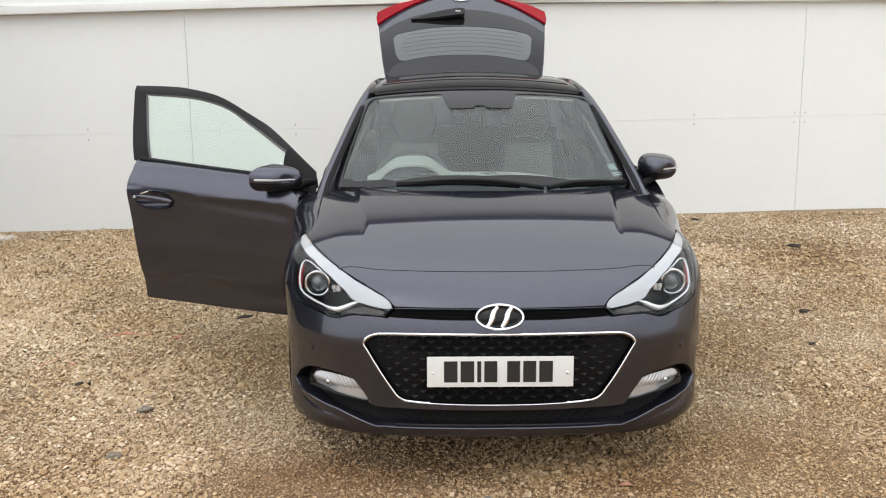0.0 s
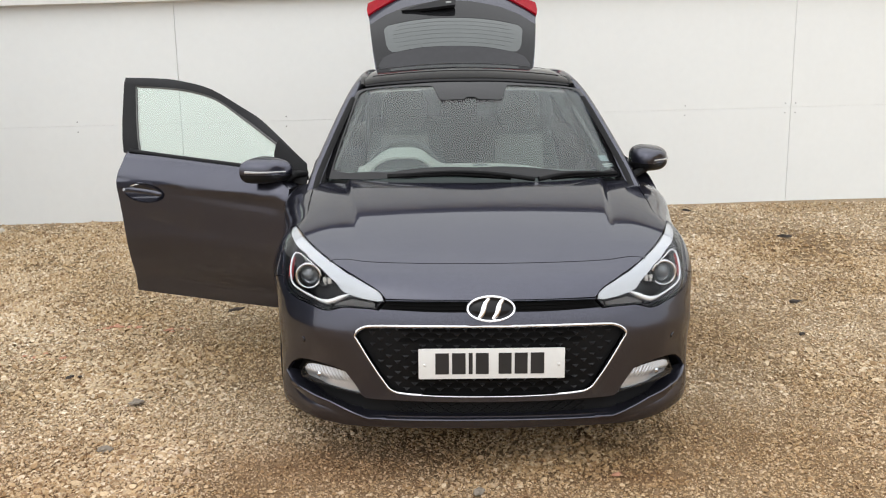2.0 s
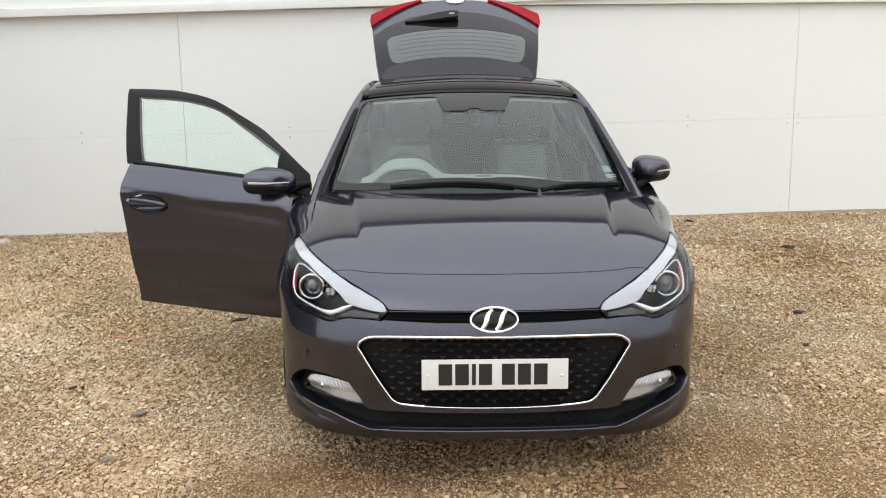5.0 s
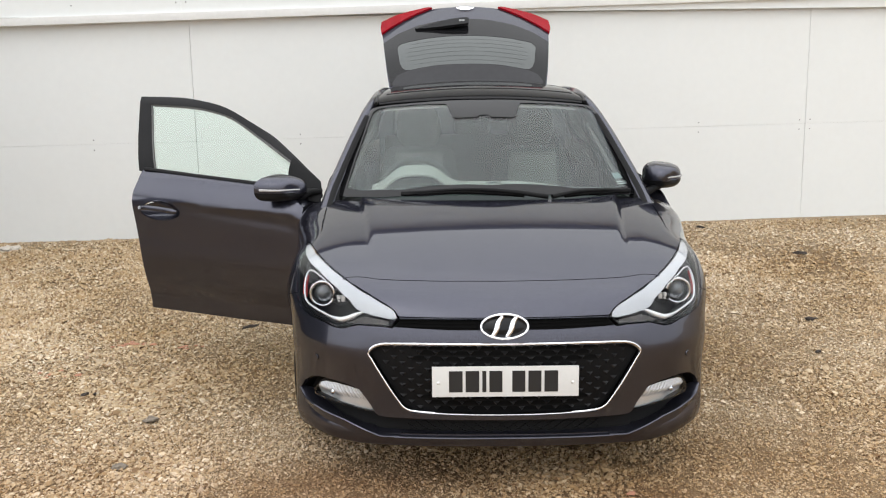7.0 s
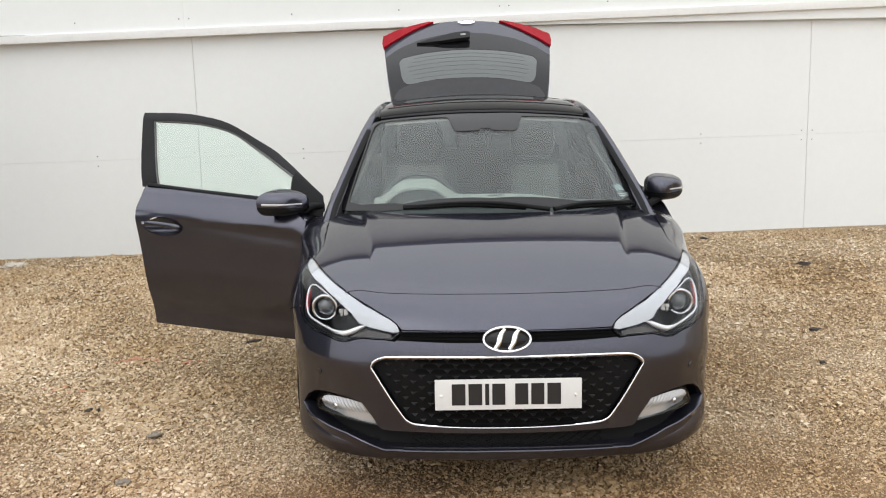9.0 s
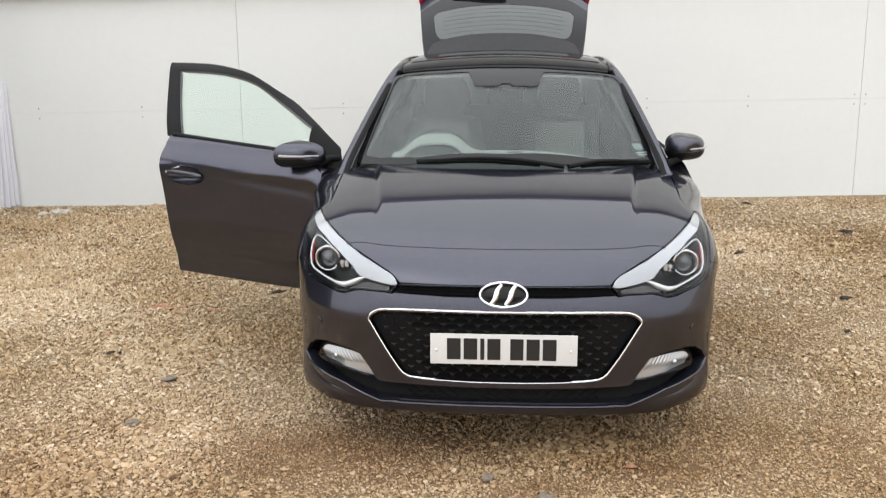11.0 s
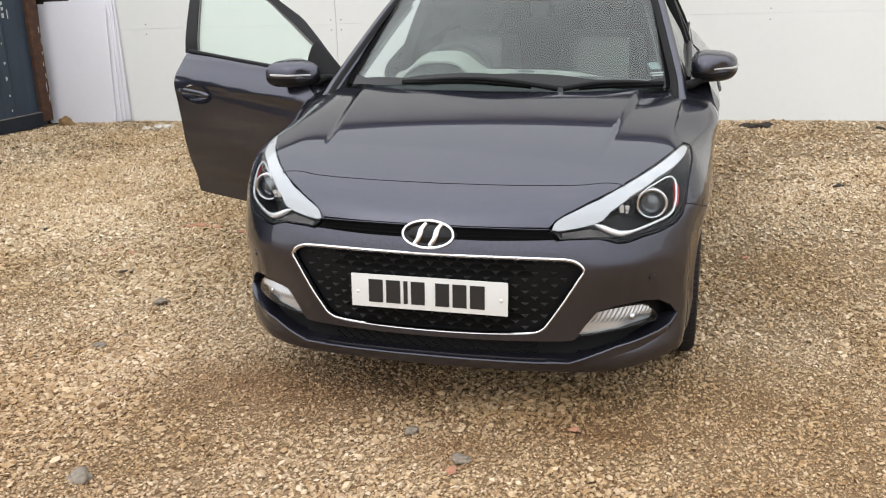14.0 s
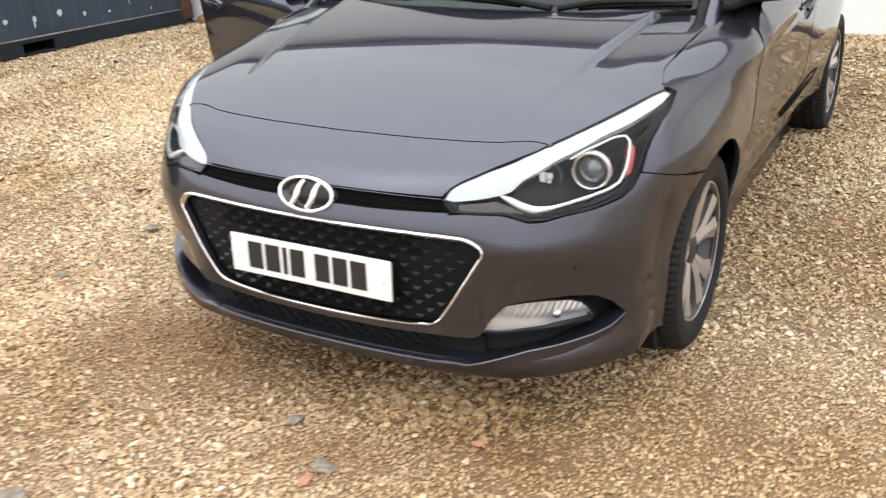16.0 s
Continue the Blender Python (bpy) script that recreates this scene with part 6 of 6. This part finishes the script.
def build_tailgate():
    """Raised hatch: local x across, y up its length, z out of its outer face."""
    a, b = Vector((-0.020, 3.47, 1.43)), Vector((-0.020, 4.132, 1.886))
    up = (b - a).normalized()
    out = Vector((1, 0, 0)).cross(up)
    m = Matrix(((1, 0, 0), up, out)).transposed().to_4x4()
    m.translation = a
    gate = holder("tailgate", car, "raised tailgate with grey glass and red lamps", m @ Matrix.Diagonal((1.022, 1, 1, 1)))

    def face(v):
        x, y = v[:, 0], v[:, 1]
        return np.c_[x, y, 0.03 + 0.06 * np.sin(np.pi * np.clip(y / 0.95, 0, 0.5)) - 0.014 * (np.clip(y - 0.475, 0, 1) / 0.44) ** 2 - 0.10 * (x / 0.62) ** 2]

    half_f = lambda p: p[:, 2] - face(p[:, :2])[:, 2]
    body = [(0, 0.0), (0.30, 0.0), (0.54, 0.03), (0.563, 0.20), (0.588, 0.44), (0.602, 0.60), (0.611, 0.70), (0.618, 0.78), (0.60, 0.83), (0.42, 0.890), (0.2, 0.910), (0, 0.915)]
    full = lambda h: h + [(-x, y) for x, y in h[::-1] if x > 1e-6]
    glass_half = [(0, 0.172), (0.22, 0.174), (0.40, 0.163), (0.430, 0.172), (0.452, 0.198), (0.471, 0.255), (0.491, 0.425), (0.485, 0.448), (0.462, 0.476), (0.30, 0.487), (0, 0.490)]
    dark_half = [(0, 0.125), (0.25, 0.122), (0.42, 0.095), (0.50, 0.055), (0.533, 0.042), (0.560, 0.22), (0.585, 0.44), (0.594, 0.535), (0.49, 0.618), (0.345, 0.680), (0.16, 0.714), (0, 0.724)]
    panel("shell", full(body), face, half_f, PAINT, gate, "grey metallic tailgate skin", gap=0.04, thick=0.05)
    panel("glass_border", full(dark_half), face, half_f, GATE_BLACK, gate, "gloss black rear glass border", holes=[full(glass_half)], gap=0.04, thick=0.004, offset=0.006)
    panel("rear_window", full(glass_half), face, half_f, plain("grey rear glass", (0.085, 0.094, 0.093), 0.08, vary=0.06, spec=0.5), gate, "grey heated rear window", gap=0.05, thick=0.004, offset=0.004)
    for k in range(6):
        y = 0.21 + 0.046 * k
        w = 0.43 - 0.05 * abs(k - 2.5) * 0.3
        q = face(split_edges(np.array([(-w, y + 0.0), (0, y + 0.004), (w, y)]), 0.05, False))
        sweep("heating_wire", q + np.array((0, 0, 0.0045)), (0, 0, 1), [(-0.0006, 0), (-0.0006, 0.0008), (0.0006, 0.0008), (0.0006, 0)], plain("wire brown", (0.080, 0.088, 0.087), 0.08, spec=0.46) if k == 0 else bpy.data.materials["wire brown"], gate)
    spoiler = [(0, 0.138), (0.25, 0.132), (0.42, 0.108), (0.48, 0.082), (0.520, 0.04), (0.50, -0.005), (0.3, -0.02), (0, -0.025)]
    panel("spoiler", full(spoiler), lambda v: face(v) + np.c_[0 * v, 0.018 + 0.035 * step(0, 0.09, v[:, 1]) * (1 - step(0.08, 0.18, v[:, 1]))], half_f, plain("dark gloss spoiler", (0.022, 0.022, 0.025), 0.1, vary=0.15, spec=0.34), gate, "dark gloss roof spoiler", gap=0.04, thick=0.03)
    for s in (1, -1):
        lamp = [(0.612, 0.672), (0.622, 0.75), (0.618, 0.845), (0.50, 0.892), (0.27, 0.924), (0.245, 0.914), (0.40, 0.828), (0.55, 0.725)]
        panel("tail_light", [(s * x, y) for x, y in lamp], face, half_f, RED, gate, "red tail light", gap=0.03, thick=0.06, offset=0.014)
    blade = [(-0.369, 0.618), (-0.25, 0.642), (-0.123, 0.660), (0.0, 0.668), (0.016, 0.660), (0.020, 0.635), (0.016, 0.588), (-0.01, 0.578), (-0.10, 0.572), (-0.179, 0.576), (-0.30, 0.600)]
    wiper = panel("rear_wiper", blade, lambda v: face(v) + np.c_[0 * v, 0.022 + 0.03 * step(-0.37, 0.0, v[:, 0])], half_f, SATIN_BLACK, gate, "black rear wiper", gap=0.03, thick=0.022)
    part("wiper_cap", box_bm((0.040, 0.022, 0.02), (-0.03, 0.622, face(np.array([[-0.03, 0.622]]))[0, 2] + 0.045), 0.008), TRIM_GREY, wiper, "grey wiper pivot cap")
    badge = disc_at((0, 0, 0), (0, 0, 1), 0.05, 0.02, "rear_badge", CHROME, gate, "chrome oval badge", dome=0.006)
    badge.matrix_basis = pose(0, 0.885, face(np.array([[0, 0.885]]))[0, 2] + 0.010) @ Matrix.Diagonal((1.3, 0.65, 1, 1))
    for s in (1, -1):
        tube("gas_strut", [(s * 0.50, 0.10, -0.02), (s * 0.52, 0.02, -0.20), (s * 0.53, -0.10, -0.42)], 0.010, BLACK, gate)


def build_wheel(s, y):
    wheel = holder("wheel", car, "alloy wheel with machined spokes and worn black tyre", pose(s * 0.738, y, HUB, 0, 0, 0 if s > 0 else 180))
    prof = [(-0.085, 0.205), (-0.098, 0.225), (-0.103, 0.255), (-0.098, 0.285), (-0.086, 0.299), (-0.078, 0.304), (-0.050, 0.3075), (-0.046, 0.301), (-0.040, 0.301), (-0.036, 0.3085), (-0.004, 0.3095), (0.0, 0.302), (0.006, 0.302), (0.010, 0.3095), (0.036, 0.3085), (0.040, 0.301), (0.046, 0.301), (0.050, 0.3075),
            (0.078, 0.304), (0.086, 0.299), (0.098, 0.285), (0.103, 0.255), (0.100, 0.232), (0.094, 0.222), (0.085, 0.212), (0.078, 0.205)]
    shoulder = {4, 5, 6, 17, 18, 19}
    lathe("tyre", prof, RUBBER, wheel, "black rubber tyre with tread blocks", n=240, shape=lambda i, j: -0.007 if (i % 3 == 0 and j in shoulder) else 0.0, flat=30)
    lathe("rim", [(-0.085, 0.207), (-0.07, 0.19), (0.02, 0.178), (0.055, 0.186), (0.074, 0.200), (0.086, 0.2145), (0.090, 0.2135), (0.088, 0.206), (0.078, 0.197)], DARK_ALLOY, wheel, "dark inner rim", n=64)
    lathe("rim_edge", [(0.080, 0.205), (0.088, 0.2075), (0.0905, 0.2115), (0.089, 0.2155), (0.084, 0.2145)], ALLOY, wheel, n=64)
    for k in range(5):
        a0 = 2 * math.pi * k / 5 + 0.3
        for lean in (-1, 1):
            v = []
            for r, w, x, thick in ((0.036, 0.020, 0.056, 0.03), (0.09, 0.019, 0.066, 0.026), (0.15, 0.026, 0.073, 0.022), (0.207, 0.040, 0.080, 0.02)):
                mid = a0 + lean * (0.10 + 0.17 * (r - 0.036) / 0.17)
                for dw, dx in ((-w, 0.0), (0.0, 0.007), (w, 0.0), (w * 0.8, -thick), (-w * 0.8, -thick)):
                    t = mid + dw / r
                    v.append((x + dx, r * math.cos(t), r * math.sin(t)))
            f = [(i * 5 + j, i * 5 + (j + 1) % 5, (i + 1) * 5 + (j + 1) % 5, (i + 1) * 5 + j) for i in range(3) for j in range(5)] + [(0, 1, 2, 3, 4), (15, 16, 17, 18, 19)]
            ob = finish("spoke", v, f, ALLOY, wheel, flat=20)
            bm = bmesh.new()
            bm.from_mesh(ob.data)
            bmesh.ops.recalc_face_normals(bm, faces=bm.faces)
            bm.to_mesh(ob.data)
            bm.free()
    lathe("hub_cap", [(0.045, 0.055), (0.062, 0.048), (0.068, 0.034), (0.070, 0.0)], DARK_ALLOY, wheel, n=32)
    lathe("brake_disc", [(-0.02, 0.06), (-0.02, 0.135), (0.002, 0.135), (0.002, 0.06)], plain("brake steel", (0.30, 0.29, 0.28), 0.4, metal=0.9) if "brake steel" not in bpy.data.materials else bpy.data.materials["brake steel"], wheel, n=40)
    lathe("hub_back", [(-0.06, 0.0), (-0.06, 0.17), (-0.05, 0.18), (-0.04, 0.17), (-0.04, 0.0)], BLACK, wheel, n=32)


def build_seat(x, s):
    seat = holder("front_seat", car, "front seat in dark and light grey cloth")
    loft("cushion", [oblong(x, 1.98, 0.44, 0.50, 0.52), oblong(x, 1.97, 0.52, 0.53, 0.55), oblong(x, 1.97, 0.60, 0.52, 0.54), oblong(x, 1.98, 0.63, 0.44, 0.46)], FABRIC_DARK, seat)
    rows = []
    for t in np.linspace(0, 1, 9):
        z = 0.58 + 0.50 * t
        rows.append(oblong(x, 2.17 + 0.14 * t, z, 0.52 - 0.12 * t**2, 0.15 - 0.05 * t, turn=-14))
    rows.append(oblong(x, 2.325, 1.105, 0.30, 0.05, turn=-14))
    loft("backrest", rows, FABRIC_DARK, seat)
    rows = []
    for t in np.linspace(0, 1, 7):
        z = 0.66 + 0.41 * t
        rows.append(oblong(x, 2.115 + 0.135 * t, z, 0.30 - 0.03 * t, 0.06, turn=-14))
    loft("backrest_panel", rows, FABRIC_LIGHT, seat, "light grey backrest centre")
    rows = [oblong(x, 2.31 + 0.02 * t, 1.105 + 0.215 * t, (0.19, 0.25, 0.26, 0.25, 0.19)[k], (0.06, 0.10, 0.11, 0.10, 0.05)[k], turn=-8) for k, t in enumerate(np.linspace(0, 1, 5))]
    loft("headrest", rows, FABRIC_DARK, seat, "dark cloth headrest")
    for dx in (-0.055, 0.055):
        tube("headrest_post", [(x + dx, 2.275, 1.06), (x + dx, 2.285, 1.10), (x + dx, 2.30, 1.17)], 0.006, CHROME, seat)


def build_interior():
    # Dashboard: dark lower body with a pale upper band and an instrument hood.
    dash = holder("dashboard", car, "two-tone dashboard with pale band and instrument hood")
    rows = []
    for x in np.linspace(-0.66, 0.66, 23):
        hood = 0.062 * math.exp(-(((x + 0.345) / 0.125) ** 4))
        top = 0.972 + hood * 0.4 - 0.02 * (x / 0.66) ** 2
        rows.append([(x, 1.10 + 0.14 * (x / 0.66) ** 2, 0.90), (x, 1.16 + 0.12 * (x / 0.66) ** 2, 0.945), (x, 1.34, top - 0.012), (x, 1.50, top), (x, 1.60, top - 0.02), (x, 1.63, 0.90), (x, 1.60, 0.60), (x, 1.2, 0.55)])
    loft("dash_body", rows, plain("dark dashboard plastic", (0.045, 0.046, 0.047), 0.6, vary=0.2, scale=160, bump=0.15), dash)
    rows = []
    for x in np.linspace(-0.565, 0.43, 41):
        hood = 0.088 * math.exp(-(((x + 0.345) / 0.150) ** 4))
        low = 0.972 - 0.02 * (x / 0.66) ** 2
        w = 0.10 * min(1, (0.44 - x) / 0.25, (x + 0.60) / 0.10) + 0.012
        z = low + hood - 0.03 * max(0, (x - 0.1) / 0.33) ** 2
        rows.append([(x, 1.50 - w, z - 0.012), (x, 1.51, z + 0.014), (x, 1.56, z + 0.016), (x, 1.60, z + 0.006), (x, 1.60, z - 0.02), (x, 1.50 - w, z - 0.022)])
    loft("pale_band", rows, BEIGE, dash, "beige upper dashboard band and hood", flat=30)
    rows = []
    for x in np.linspace(-0.48, -0.21, 11):
        hood = 0.062 * math.exp(-(((x + 0.345) / 0.115) ** 4))
        rows.append([(x, 1.38, 0.95), (x, 1.41, 0.975 + hood * 0.8), (x, 1.55, 0.975 + hood), (x, 1.55, 0.95)])
    loft("instrument_hood", rows, FABRIC_DARK, dash, "dark instrument hood")
    part("speaker_grille", box_bm((0.075, 0.02, 0.012), (0.045, 1.50, 0.984), 0.005), plain("grey speaker cloth", (0.16, 0.165, 0.165), 0.8), dash, "small grey speaker grille")
    wheel = holder("steering_wheel", car, "dark leather steering wheel", pose(-0.345, 1.70, 0.915, 62, 0, 0))
    a = np.linspace(0, 2 * np.pi, 48, endpoint=False)
    tube("rim", np.stack([0.185 * np.cos(a), 0.185 * np.sin(a), 0 * a], 1), 0.016, plain("grey leather", (0.10, 0.10, 0.10), 0.5), wheel, closed=True)
    loft("hub", [oblong(0, 0, -0.02, 0.12, 0.10), oblong(0, 0, 0.03, 0.16, 0.13), oblong(0, 0, 0.045, 0.12, 0.10)], BLACK, wheel)
    for t in (0, 180, 270):
        c, s = math.cos(radians(t)), math.sin(radians(t))
        tube("spoke", [(0.05 * c, 0.05 * s, 0.02), (0.12 * c, 0.12 * s, 0.015), (0.18 * c, 0.18 * s, 0.0)], 0.018, BLACK, wheel, squash=0.5)
    build_seat(-0.345, -1)
    build_seat(0.310, 1)
    bench = holder("rear_seat", car, "dark rear bench seat")
    loft("bench_back", [oblong(0, 3.10 + 0.12 * t, 0.60 + 0.50 * t, 1.20, 0.16, power=8, turn=-14) for t in np.linspace(0, 1, 6)], FABRIC_DARK, bench)
    loft("bench_cushion", [oblong(0, 2.86, 0.42, 1.2, 0.5, power=8), oblong(0, 2.86, 0.58, 1.22, 0.52, power=8), oblong(0, 2.88, 0.62, 1.1, 0.45, power=8)], FABRIC_DARK, bench)
    for x in (-0.36, 0.0, 0.36):
        loft("headrest", [oblong(x, 3.26, z, w, d) for z, w, d in ((1.10, 0.2, 0.06), (1.14, 0.25, 0.1), (1.22, 0.24, 0.1), (1.26, 0.18, 0.05))], FABRIC_DARK, bench)
    part("floor_pan", box_bm((1.50, 3.3, 0.05), (0, 2.35, 0.24), 0.01), BLACK, car)
    part("engine_tray", box_bm((1.10, 0.84, 0.02), (0, 0.74, 0.18), 0.005), BLACK, car, "black tray under the engine bay")
    part("bulkhead", box_bm((1.40, 0.05, 0.66), (0, 1.12, 0.56), 0.01), BLACK, car)
    part("parcel_shelf", box_bm((1.10, 0.56, 0.03), (0, 3.46, 1.21), 0.008, Matrix.Rotation(radians(34), 4, "X")), TRIM_GREY, car, "grey parcel shelf drawn up with the tailgate")
    for x in (-0.60, 0.60):
        part("boot_trim", box_bm((0.10, 0.62, 0.62), (x * 0.97, 3.50, 1.03), 0.03), TRIM_GREY, car)
    part("boot_sill", box_bm((1.1, 0.06, 0.35), (0, 3.92, 0.62), 0.02), PAINT, car)
    mirror = loft("rear_view_mirror", [oblong(-0.0, 1.62 + k * 0.012, 1.315, (0.20, 0.235, 0.24, 0.21)[k], (0.05, 0.068, 0.07, 0.05)[k], axis="y", power=5) for k in range(4)], SATIN_BLACK, car, "dark rear-view mirror")
    tube("mirror_stalk", [(0, 1.635, 1.33), (0, 1.64, 1.345), (0, 1.65, 1.352)], 0.010, SATIN_BLACK, mirror)
    sticker = on_top([(0.625, 1.262), (0.625, 1.262)], cabin)[0]
    n = slope(sticker[None], cabin)[0]
    m = Vector(n).to_track_quat("Z", "Y").to_matrix().to_4x4()
    m.translation = Vector(sticker) - Vector(n) * 0.0085
    ob = holder("windscreen_sticker", car, "small pale sticker inside the windscreen", m)
    part("paper", box_bm((0.046, 0.040, 0.0012), (0, 0.01, 0), 0.0003), plain("sticker pale blue", (0.30, 0.36, 0.36), 0.5), ob)
    part("paper_bar", box_bm((0.065, 0.006, 0.0012), (0, -0.032, 0)), PLATE_WHITE, ob)
    part("paper_bar", box_bm((0.065, 0.006, 0.0012), (0, -0.046, 0)), PLATE_WHITE, ob)


build_front()
build_bonnet()
for side in (1, -1):
    build_headlight(side)
    build_fog(side)
    build_wing(side)
    build_rear_side(side)
    for axle in (AXLE_F, AXLE_R):
        build_wheel(side, axle)
build_glasshouse()
for ob in car.children:
    if ob.name.split(".")[0] in ("pillar", "roof"):
        ob.location.x = -0.008
build_front_door(1)
hinge = Matrix.Translation((*HINGE, 0))
build_front_door(-1, hinge @ Matrix.Rotation(radians(SWING), 4, "Z") @ hinge.inverted())
wipers = [[(0.26, 1.008), (0.05, 1.006), (-0.15, 1.026), (-0.40, 1.066)], [(0.28, 1.012), (0.40, 1.058), (0.53, 1.115), (0.66, 1.180)]]
for pts in wipers:
    build_wiper(pts, car)
build_tailgate()
build_interior()
